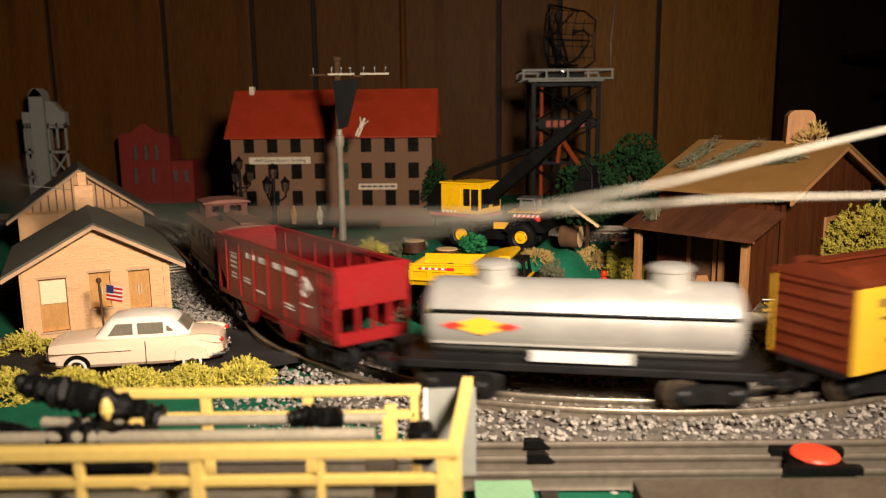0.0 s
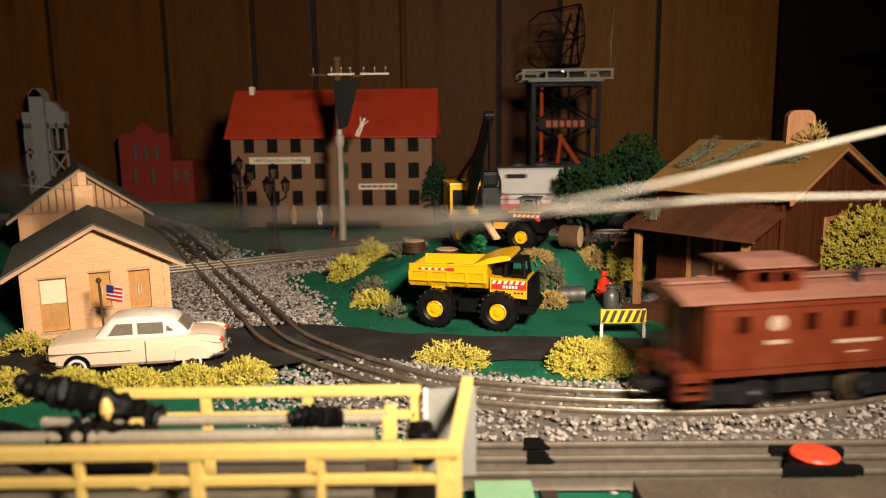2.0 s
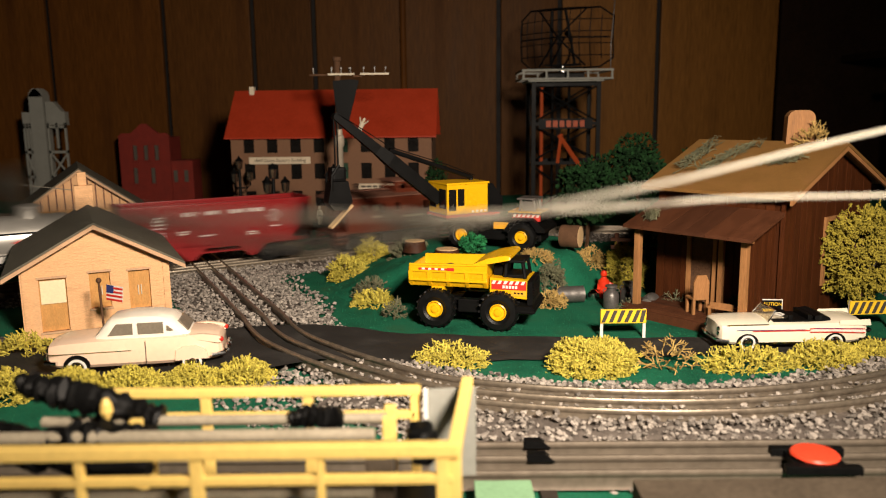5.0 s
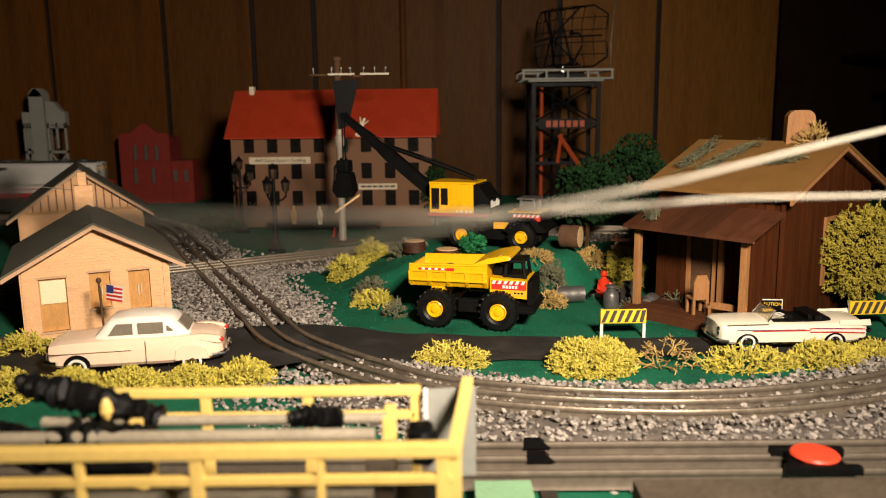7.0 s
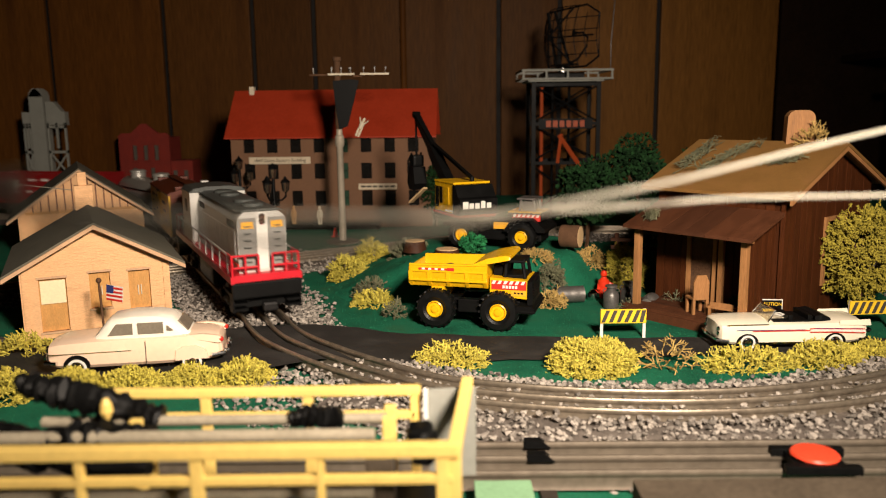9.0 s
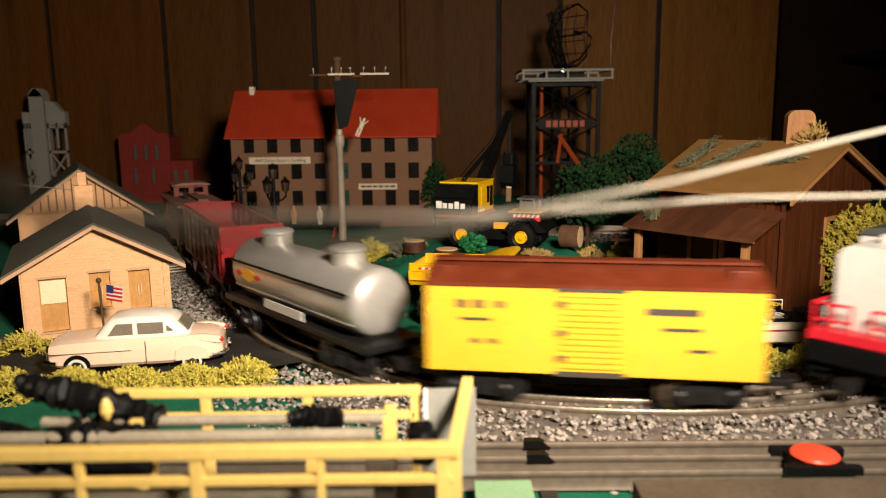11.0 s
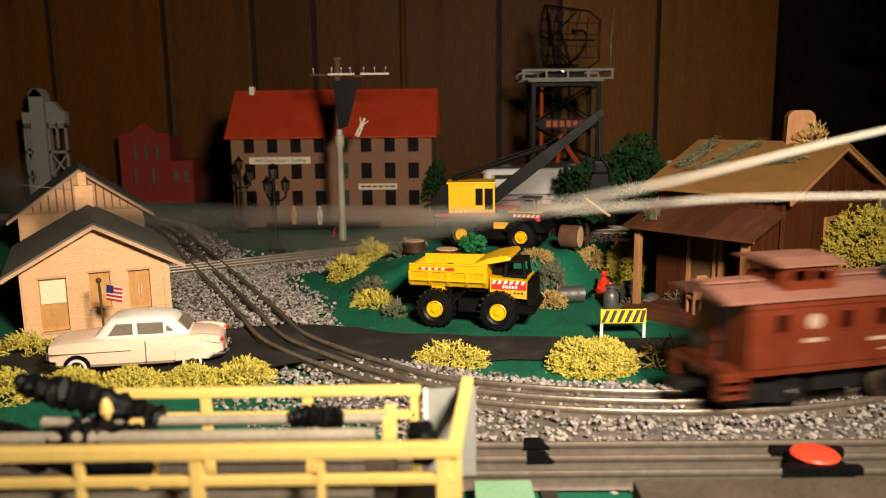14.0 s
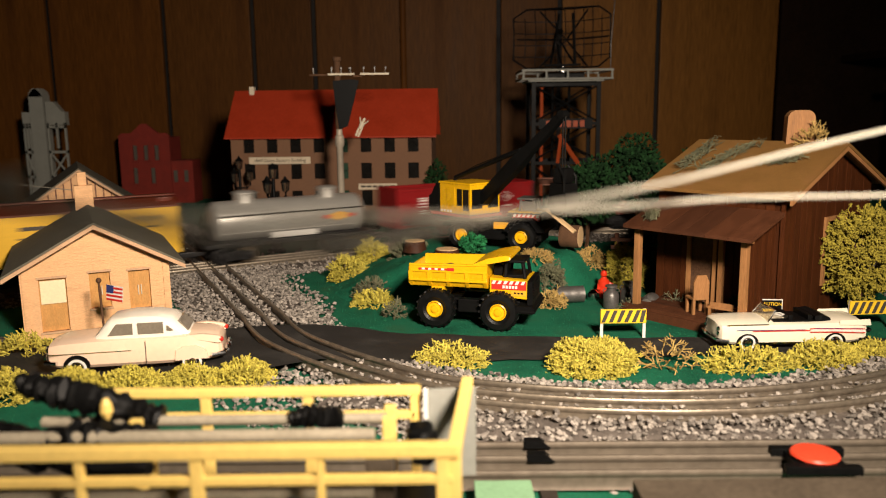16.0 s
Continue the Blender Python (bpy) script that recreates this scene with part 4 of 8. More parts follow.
        for s in (-1, 1):
            for k in range(3):
                add_box(bm, (e * (X - 0.008) - 0.006, s * 0.0225 - 0.006, 0.009 + 0.0048 * k), (e * (X - 0.008) + 0.007, s * 0.0225 + 0.006, 0.0108 + 0.0048 * k))
            add_box(bm, (e * (X - 0.008) - 0.006, s * 0.0285 - 0.0008, 0.008), (e * (X - 0.008) + 0.007, s * 0.0285 + 0.0008, 0.0235))
        add_box(bm, (e * (X - 0.012) - 0.003, -0.028, 0.010), (e * (X - 0.012) + 0.003, 0.028, 0.0235))
        part("footstep", bm, "black", c)
        coupler(c, e * (X - (0.008 if e > 0 else 0.002)), e)
    bm = bmesh.new()
    add_box(bm, (-0.038, -0.024, 0.008), (0.038, 0.024, 0.0255), bevel=0.004)
    part("fuel_tank", bm, "truck_black", c)
    for ob in c.children:
        if ob.name.split(".")[0] not in ("coupler", "footstep", "fuel_tank"):
            ob.matrix_basis = pose(0, 0, 0.008)
    boxes("frame_beam", [((-0.150, -0.014, 0.0230), (0.150, 0.014, 0.0330))], "truck_black", c)
    return c, 0.098


# distance of each wagon's middle behind the front of the train
TRAIN = []
for build, back in ((build_engine, 0.172), (build_reefer, 0.4755), (build_tank, 0.705), (build_hopper, 0.9475), (build_caboose, 1.1680)):
    ob, half = build()
    trucks = [bogie(ob, half), bogie(ob, -half)]
    TRAIN.append((ob, back, half, trucks))

# seconds, metres run by the front of the train
RUN = [(0, 1.299), (0.5, 1.47), (1, 1.591), (1.5, 1.731), (2, 1.889), (2.5, 2.123), (3, 2.368), (3.5, 2.573), (4, 2.796), (5, 3.22), (6, 3.655), (7, 4.085), (7.5, 4.305), (8, 4.515),
       (8.5, 4.74), (9, 4.94), (9.2, 5.015), (10, 5.334), (11.3, 5.832), (11.5, 5.893), (12, 6.03), (12.5, 6.16), (13, 6.278), (13.5, 6.408), (14, 6.554), (14.5, 6.813), (15, 7.02), (15.5, 7.27), (16, 7.533)]


def run_at(t):
    """The distance run at a time, by smooth curves between the known ones."""
    k = RUN
    i = max(0, min(len(k) - 2, next((j for j in range(len(k) - 1) if k[j + 1][0] >= t), len(k) - 2)))
    def slope(j):
        a, b = max(0, j - 1), min(len(k) - 1, j + 1)
        return (k[b][1] - k[a][1]) / (k[b][0] - k[a][0])
    (t0, s0), (t1, s1) = k[i], k[i + 1]
    h = t1 - t0
    u = (t - t0) / h
    return s0 * (2 * u ** 3 - 3 * u * u + 1) + slope(i) * h * (u ** 3 - 2 * u * u + u) + s1 * (3 * u * u - 2 * u ** 3) + slope(i + 1) * h * (u ** 3 - u * u)


def wagon_pose(s, half):
    a, b = on_line(s + half), on_line(s - half)
    ang = math.degrees(math.atan2(a[1] - b[1], a[0] - b[0]))
    return pose((a[0] + b[0]) / 2, (a[1] + b[1]) / 2, 0.0005, 0, 0, ang), ang


def train_motion():
    times = [i / 10 for i in range(161)]
    for ob, back, half, trucks in TRAIN:
        rows, turns = [], [[], []]
        for t in times:
            s = run_at(t) - back
            m, ang = wagon_pose(s, half)
            rows.append((t, m))
            for k, e in enumerate((1, -1)):
                d = line_dir(s + e * half)
                turns[k].append((t, pose(e * half, 0, 0, 0, 0, (math.degrees(math.atan2(d[1], d[0])) - ang + 180) % 360 - 180)))
        walk(ob, rows)
        for k in (0, 1):
            walk(trucks[k], turns[k])
# ---- materials of buildings and scenery ----
M["brick_tan"] = mat("tan_pressed_brick", (0.78, 0.46, 0.235), 0.8, var=0.2, scale=30, fine=420, bump=0.5, dirt=(0.42, 0.23, 0.12), dirt_amount=0.5, stretch=(1, 1, 3))
M["roof_shingle"] = mat("grey_green_shingle", (0.125, 0.115, 0.085), 0.85, var=0.25, scale=60, fine=700, bump=0.4, dirt=(0.14, 0.12, 0.09), dirt_amount=0.3)
M["tan_trim"] = mat("tan_trim", (0.58, 0.36, 0.21), 0.7, var=0.15, scale=80)
M["orange_wood"] = mat("orange_stained_door", (0.56, 0.29, 0.09), 0.6, var=0.2, scale=60, stretch=(3, 1, 1))
M["paper_blind"] = mat("pale_paper_blind", (0.85, 0.74, 0.48), 0.8, var=0.08)
M["factory_wall"] = mat("tan_brown_card_wall", (0.19, 0.098, 0.055), 0.8, var=0.12, scale=30, fine=300, bump=0.2)
M["factory_roof"] = mat("orange_red_roof", (0.36, 0.034, 0.010), 0.6, var=0.15, scale=30, fine=300, bump=0.2)
M["pane_dark"] = mat("dark_window_pane", (0.010, 0.009, 0.008), 0.15, var=0.2)
M["green_door"] = mat("dark_green_shutter", (0.01, 0.045, 0.022), 0.6, var=0.2)
M["sign_cream"] = mat("cream_sign", (0.62, 0.52, 0.38), 0.7, var=0.1)
M["red_brick"] = mat("dark_red_brick", (0.20, 0.022, 0.014), 0.8, var=0.25, scale=60, fine=400, bump=0.4)
M["grey_card"] = mat("pale_grey_plastic", (0.25, 0.25, 0.22), 0.7, var=0.1, scale=40)
M["window_grey"] = mat("dim_grey_pane", (0.10, 0.085, 0.07), 0.4, var=0.2, scale=60)
M["cabin_wood"] = mat("red_brown_board", (0.060, 0.0165, 0.0042), 0.65, var=0.4, scale=25, fine=300, bump=0.4, stretch=(6, 6, 0.7), rand=0.13, spec=0.12)
M["cabin_roof"] = mat("tan_cork_roof", (0.19, 0.094, 0.022), 0.85, var=0.2, scale=50, fine=600, bump=0.5, dirt=(0.2, 0.09, 0.03), dirt_amount=0.4)
M["plank"] = mat("reddish_deck_plank", (0.068, 0.022, 0.008), 0.65, var=0.35, scale=30, fine=250, bump=0.4, stretch=(1, 5, 5), rand=0.3)
M["pale_wood"] = mat("bare_pale_wood", (0.32, 0.15, 0.055), 0.6, var=0.3, scale=40, fine=250, bump=0.3, stretch=(5, 5, 0.8))
M["lichen"] = mat("grey_green_lichen", (0.13, 0.13, 0.075), 0.95, var=0.4, scale=200, rand=0.4, island=True)
M["moss_yellow"] = mat("yellow_reindeer_moss", (0.52, 0.44, 0.075), 0.9, var=0.3, scale=200, rand=0.4, island=True, spec=0.2)
M["moss_straw"] = mat("straw_coloured_moss", (0.40, 0.27, 0.09), 0.9, var=0.3, scale=200, rand=0.4, island=True, spec=0.2)
M["leaf_dark"] = mat("dark_green_foliage", (0.009, 0.034, 0.009), 0.9, var=0.4, scale=100, rand=0.5, island=True, spec=0.2)
M["leaf_bright"] = mat("bright_green_foliage", (0.012, 0.14, 0.045), 0.8, var=0.3, scale=100, rand=0.4, island=True)
M["leaf_olive"] = mat("yellow_green_foliage", (0.34, 0.28, 0.04), 0.9, var=0.3, scale=100, rand=0.4, island=True, spec=0.2)
M["bark"] = mat("brown_bark", (0.10, 0.05, 0.025), 0.9, var=0.4, scale=80, bump=0.6)
M["log_end"] = mat("cut_log_end", (0.62, 0.42, 0.22), 0.8, var=0.2, scale=60)
M["grey_metal"] = mat("dull_grey_metal", (0.16, 0.15, 0.14), 0.45, metal=0.6, var=0.3, scale=90)
M["pole_grey"] = mat("weathered_grey_pole", (0.42, 0.36, 0.28), 0.5, metal=0.2, var=0.25, scale=60)
M["figure_white"] = mat("unpainted_cream_plastic", (0.66, 0.58, 0.44), 0.6, var=0.1)
M["toy_red"] = mat("glossy_toy_red", (0.62, 0.035, 0.012), 0.3, var=0.1)
M["orange_steel"] = mat("orange_painted_steel", (0.34, 0.055, 0.012), 0.5, var=0.15)
M["sedan_paint"] = mat("pale_peach_enamel", (0.86, 0.63, 0.46), 0.25, var=0.05, scale=30, bump=0.02)
M["conv_paint"] = mat("cream_enamel", (0.82, 0.74, 0.58), 0.25, var=0.05, scale=30, bump=0.02)
M["auto_glass"] = mat("dim_auto_glass", (0.20, 0.17, 0.13), 0.12, var=0.2, scale=60, bump=0)
M["whitewall"] = mat("white_tyre_wall", (0.75, 0.72, 0.66), 0.5, var=0.1)
M["barrier_yellow"] = mat("barrier_yellow", (0.85, 0.55, 0.03), 0.5, var=0.1)
M["rail_yellow"] = mat("cream_yellow_plastic", (0.78, 0.55, 0.16), 0.45, var=0.12, scale=40, bump=0.1, dirt=(0.5, 0.33, 0.1), dirt_amount=0.4)
M["wire_white"] = mat("pale_cable_sheath", (0.29, 0.27, 0.22), 0.5, var=0.05)
M["pipe_grey"] = mat("grey_plastic_pipe", (0.30, 0.26, 0.19), 0.5, var=0.2, scale=60)
M["slab"] = mat("brown_grey_board", (0.085, 0.065, 0.045), 0.7, var=0.35, scale=40, fine=400, bump=0.4)
M["pale_green"] = mat("pale_green_card", (0.24, 0.42, 0.24), 0.6, var=0.15)
M["sedan_roof"] = mat("ivory_enamel", (0.88, 0.80, 0.68), 0.25, var=0.04, scale=30, bump=0.02)
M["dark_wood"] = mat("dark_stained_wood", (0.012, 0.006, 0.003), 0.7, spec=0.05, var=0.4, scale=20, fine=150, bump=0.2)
M["disc_red"] = mat("orange_red_button", (0.75, 0.07, 0.03), 0.35, var=0.08)


def gable_wall_bm(W, zb, zw, zr, y0, y1, holes=()):
    """A gable wall from x 0 to W with rectangular openings that go through it."""
    bm = holed_wall(0, W, zb, zw, y0, y1, holes)
    if zr > zw:
        top = bmesh.new()
        xs = sorted({0, W, *[h[0] for h in holes], *[h[2] for h in holes]})
        add_prism(top, [(x, zw) for x in xs] + [(W / 2, zr)], y0, y1)
        join(bm, top)
        bmesh.ops.remove_doubles(bm, verts=bm.verts, dist=0.00001)
    return bm


def roof_slab(W, D, zw, zr, ov, ends, th, side):
    """One slope of a gable roof with its overhangs."""
    k = (zr - zw) / (W / 2)
    if side < 0:
        o = [(-ov, zw - ov * k), (W / 2, zr), (W / 2, zr + th), (-ov, zw - ov * k + th)]
    else:
        o = [(W + ov, zw - ov * k), (W / 2, zr), (W / 2, zr + th), (W + ov, zw - ov * k + th)]
    bm = bmesh.new()
    add_prism(bm, o, -ends, D + ends)
    return bm


# ---- brick station by the road ----
def build_station(name, m, label, W, D, zw, zr, doors, chimney, trim_lines):
    st = thing(name, m, label, "building")
    zb = GROUND
    part("wall", gable_wall_bm(W, zb, zw, zr, 0, 0.004, [d[:4] for d in doors]), "brick_tan", st)
    part("wall", gable_wall_bm(W, zb, zw, zr, D - 0.004, D), "brick_tan", st)
    for x in (0.0, W - 0.004):
        boxes("wall", [((x, 0.004, zb), (x + 0.004, D - 0.004, zw))], "brick_tan", st)
    for s in (-1, 1):
        part("roof", roof_slab(W, D, zw, zr, 0.0125, 0.009, 0.0022, s), "roof_shingle", st, "grey-green shingled roof")
        k = (zr - zw) / (W / 2)
        bm = bmesh.new()
        if s < 0:
            o = [(-0.0125, zw - 0.0125 * k - 0.003), (W / 2, zr - 0.003), (W / 2, zr + 0.0004), (-0.0125, zw - 0.0125 * k + 0.0004)]
        else:
            o = [(W + 0.0125, zw - 0.0125 * k - 0.003), (W / 2, zr - 0.003), (W / 2, zr + 0.0004), (W + 0.0125, zw - 0.0125 * k + 0.0004)]
        add_prism(bm, o, -0.0115, -0.0092)
        part("bargeboard", bm, "tan_trim", st)
    for x0, z0, x1, z1, kind in doors:
        d = boxes("door", [((x0, 0.0030, z0), (x1, 0.0042, z1))], "orange_wood", st, "orange-brown stained door")
        w = x1 - x0
        bm = bmesh.new()
        for a, b in ((0.12, 0.46), (0.54, 0.88)):
            add_box(bm, (x0 + a * w, 0.0024, z0 + 0.10 * (z1 - z0)), (x0 + b * w, 0.0031, z0 + 0.42 * (z1 - z0)))
        part("panel", bm, "orange_wood", d)
        if kind == "blind":
            boxes("blind", [((x0 + 0.001, 0.0018, z0 + 0.52 * (z1 - z0)), (x1 - 0.001, 0.0026, z1 - 0.002))], "paper_blind", d, "pale paper blind")
        else:
            bm = bmesh.new()
            xm = (x0 + x1) / 2
            for dx in (-0.0012, 0.0012):
                add_rod(bm, (xm + dx, 0.0018, z0 + 0.35 * (z1 - z0)), (xm + dx, 0.0018, z0 + 0.6 * (z1 - z0)), 0.0005, 5)
            part("handle", bm, "figure_white", d, "pale upright handles")
        bm = bmesh.new()
        add_box(bm, (x0 - 0.0012, -0.0012, z1), (x1 + 0.0012, 0.001, z1 + 0.0018))
        add_box(bm, (x0 - 0.0012, -0.0014, z0 - 0.0018), (x1 + 0.0012, 0.001, z0))
        part("lintel", bm, "tan_trim", st)
    for x in (0.0015, W - 0.0055):
        boxes("quoin", [((x, -0.0010, zb), (x + 0.004, 0.0005, zw - 0.001))], "brick_tan", st)
    # bricks that stand proud of the front wall
    rb = random.Random(3)
    bm = bmesh.new()
    add_box(bm, (-0.0026, -0.00035, -0.0009), (0.0026, 0.0004, 0.0009))
    me = bpy.data.meshes.new("brick")
    bm.to_mesh(me)
    bm.free()
    me.materials.append(M["brick_tan"])
    n = 0
    for row in range(34):
        z = zb + 0.004 + row * 0.0027
        for col in range(22):
            x = 0.006 + col * 0.0058 + (0.0029 if row % 2 else 0)
            top = zw + (zr - zw) * (1 - abs(x - W / 2) / (W / 2)) - 0.004
            if x > W - 0.006 or z > top or any(a - 0.004 < x < c + 0.004 and b - 0.003 < z < d + 0.003 for a, b, c, d, _ in doors) or rb.random() < 0.45 or n >= 290:
                continue
            ob = new("brick", me)
            ob.parent = st
            ob.matrix_basis = pose(x, 0, z)
            n += 1
    if chimney:
        cx, cy, h, hw = chimney
        bm = bmesh.new()
        add_box(bm, (cx - hw, cy - hw * 0.8, zr - 0.012), (cx + hw, cy + hw * 0.8, zr + h * 0.62), bevel=0.0008)
        add_box(bm, (cx - hw * 0.55, cy - hw * 0.5, zr + h * 0.62), (cx + hw * 0.4, cy + hw * 0.5, zr + h), bevel=0.0006)
        part("chimney", bm, "brick_tan", st, "tan brick chimney")
    if trim_lines:
        bm = bmesh.new()
        for i in range(13):
            x = W * 0.12 + i * W * 0.063
            top = zw + (zr - zw) * (1 - abs(x - W / 2) / (W / 2)) - 0.004
            add_box(bm, (x - 0.0008, -0.0012, zw + 0.002), (x + 0.0008, 0.0005, max(zw + 0.003, top)))
        part("gable_batten", bm, "caboose_dust", st)
        boxes("gable_rail", [((W * 0.06, -0.0018, zw - 0.001), (W * 0.94, 0.0005, zw + 0.0022))], "orange_wood", st)
    return st


build_station("station_building", pose(-0.3467, 0.6327, 0, 0, 0, 25.3), "tan brick station with gabled grey-green roof beside the road", 0.117, 0.152, 0.0498, 0.0823,
              [(0.0135, -0.006, 0.0345, 0.039, "blind"), (0.0520, 0.010, 0.0685, 0.041, "bar"), (0.0830, 0.006, 0.1005, 0.040, "bar")], (0.056, 0.146, 0.034, 0.0085), False)
build_station("freight_house", pose(-0.541, 1.000, 0, 0, 0, 25), "tan gabled station building behind the crossing track", 0.150, 0.16, 0.048, 0.102,
              [(0.05, 0.0, 0.07, 0.03, "bar")], None, True)


# ---- long factory building ----
def build_factory():
    W, D, zw, zr = 0.322, 0.13, 0.139, 0.206
    f = thing("factory_building", pose(-0.338, 1.278, 0.0, 0, 0, -2.5), "three-storey tan factory with orange-red roof and dark windows", "building")
    cols = [0.029 + 0.0377 * i for i in range(8)]
    rows = [(0.022, 0.047), (0.066, 0.091), (0.108, 0.134)]
    holes = []
    for z0, z1 in rows:
        for i, x in enumerate(cols):
            holes.append((x - 0.0085, z0, x + 0.0085, z1))
    bm = gable_wall_bm(W, GROUND, zw, zw, 0, 0.004, holes)
    part("wall", bm, "factory_wall", f)
    for j, h in enumerate(holes):
        col = j % 8
        w = boxes("window", [((h[0], 0.0026, h[1]), (h[2], 0.0036, h[3]))], "green_door" if col == 4 and j != 4 or (col == 4) else "pane_dark", f)
        bm = bmesh.new()
        xm, zm = (h[0] + h[2]) / 2, (h[1] + h[3]) / 2
        add_box(bm, (xm - 0.0006, 0.0018, h[1]), (xm + 0.0006, 0.0026, h[3]))
        add_box(bm, (h[0], 0.0018, zm - 0.0006), (h[2], 0.0026, zm + 0.0006))
        part("glazing_bar", bm, "pane_dark", w)
    for x in (0.0, W - 0.004):
        bm = gable_wall_bm(D - 0.008, GROUND, zw, zr - 0.002, 0, 0.004)
        part("wall", bm, "factory_wall", f, m=pose(x + 0.004, 0.004, 0, 0, 0, 90))
    boxes("wall", [((0, D - 0.004, GROUND), (W, D, zw))], "factory_wall", f)
    for s in (-1, 1):
        k = (zr - zw) / (D / 2)
        o = [(-0.008, zw - 0.008 * k), (D / 2, zr), (D / 2, zr + 0.002), (-0.008, zw - 0.008 * k + 0.002)]
        if s > 0:
            o = [(D - x, z) for x, z in o]
        bm = bmesh.new()
        add_prism(bm, o, -W - 0.008, 0.008, pose(0, 0, 0, 0, 0, 90))
        part("roof", bm, "factory_roof", f, "orange-red roof")
    boxes("chimney", [((0.018, 0.058, zr - 0.006), (0.026, 0.068, zr + 0.008))], "figure_white", f)
    boxes("doorstep", [((0.06, -0.03, GROUND), (0.24, -0.004, GROUND + 0.012))], "pane_dark", f, "low black loading dock")
    s1 = boxes("sign", [((0.029, -0.0022, 0.0905), (0.128, -0.0006, 0.1015))], "sign_cream", f, "cream name board")
    text_part("lettering", "1847 Stone Factory Building", 0.0074, "decal_dark", s1, pose(0.0785, -0.0026, 0.096, 90))
    s2 = boxes("sign", [((0.204, -0.0022, 0.0485), (0.266, -0.0006, 0.0580))], "sign_cream", f, "cream notice board")
    boxes("lettering", [((0.208 + 0.0095 * k, -0.0028, 0.052), (0.2155 + 0.0095 * k, -0.0022, 0.055)) for k in range(6)], "decal_dark", s2)
    return f


build_factory()


# ---- far red brick building and grey lattice tower by the wall ----
def build_red():
    b = thing("brick_warehouse", pose(-0.664, 1.640, 0, 0, 0, 0), "dark red toy brick warehouse with a stepped gable", "building")
    W = 0.104
    holes = [(0.028 + 0.022 * i, 0.078, 0.037 + 0.022 * i, 0.108) for i in range(3)] + [(0.026 + 0.036 * i, 0.030, 0.035 + 0.036 * i, 0.062) for i in range(2)]
    bm = gable_wall_bm(W, GROUND, 0.126, 0.126, 0, 0.006, holes)
    add_prism(bm, [(-0.002, 0.126), (0.006, 0.133), (0.026, 0.133), (0.048, 0.152), (0.058, 0.152), (0.082, 0.133), (W - 0.006, 0.133), (W + 0.002, 0.126)], 0, 0.006)
    part("front_wall", bm, "red_brick", b)
    boxes("body", [((0, 0.0062, GROUND), (W, 0.07, 0.124))], "red_brick", b)
    for h in holes:
        boxes("window", [((h[0] + 0.001, 0.001, h[1]), (h[2] - 0.001, 0.0045, h[3]))], "window_grey", b, "dim grey window")
        boxes("window_sill", [((h[0] - 0.002, -0.002, h[1] - 0.003), (h[2] + 0.002, 0.001, h[1]))], "red_brick", b)
    boxes("annex", [((W, 0.004, GROUND), (W + 0.044, 0.06, 0.076))], "red_brick", b)
    for i in range(2):
        boxes("window", [((W + 0.004 + 0.022 * i, 0.002, 0.032), (W + 0.012 + 0.022 * i, 0.0045, 0.056))], "window_grey", b)


build_red()


def build_grey_tower():
    b = thing("grain_tower", pose(-0.838, 1.60, -0.054, 0, 0, 0), "pale grey toy tower with lattice framed side", "building")
    bm = bmesh.new()
    add_box(bm, (0.018, 0, (GROUND + 0.054)), (0.046, 0.03, 0.262))
    for i in range(7):
        a = math.pi * i / 7
        add_box(bm, (0.032 - 0.014 * math.cos(a * 0.5), 0, 0.262 + 0.0), (0.032 + 0.014 * math.cos(a * 0.5), 0.03, 0.262 + 0.016 * math.sin(a * 0.5) + 0.001))
    part("shaft", bm, "grey_card", b)
    for x0, x1 in ((0.0, 0.016), (0.048, 0.086)):
        bm = bmesh.new()
        add_box(bm, (x0, 0.004, 0.206), (x1, 0.02, 0.232))
        if x0:
            add_prism(bm, [(x0, 0.232), (x1 - 0.006, 0.232), (x0 + 0.016, 0.252), (x0, 0.252)], 0.004, 0.02)
        for z in ((GROUND + 0.054) + 0.02, 0.05, 0.10, 0.150, 0.2):
            add_box(bm, (x0, 0.004, z), (x1, 0.008, z + 0.005))
        for x in (x0, x1 - 0.004, (x0 + x1) / 2 - 0.002):
            add_box(bm, (x, 0.004, 0.16 if x == (x0 + x1) / 2 - 0.002 else (GROUND + 0.054)), (x + 0.004, 0.008, 0.21))
        for z in (0.055, 0.105):
            add_rod(bm, (x0 + 0.002, 0.006, z), (x1 - 0.002, 0.006, z + 0.045), 0.002, 5)
            add_rod(bm, (x1 - 0.002, 0.006, z), (x0 + 0.002, 0.006, z + 0.045), 0.002, 5)
        part("lattice", bm, "grey_card", b)


build_grey_tower()


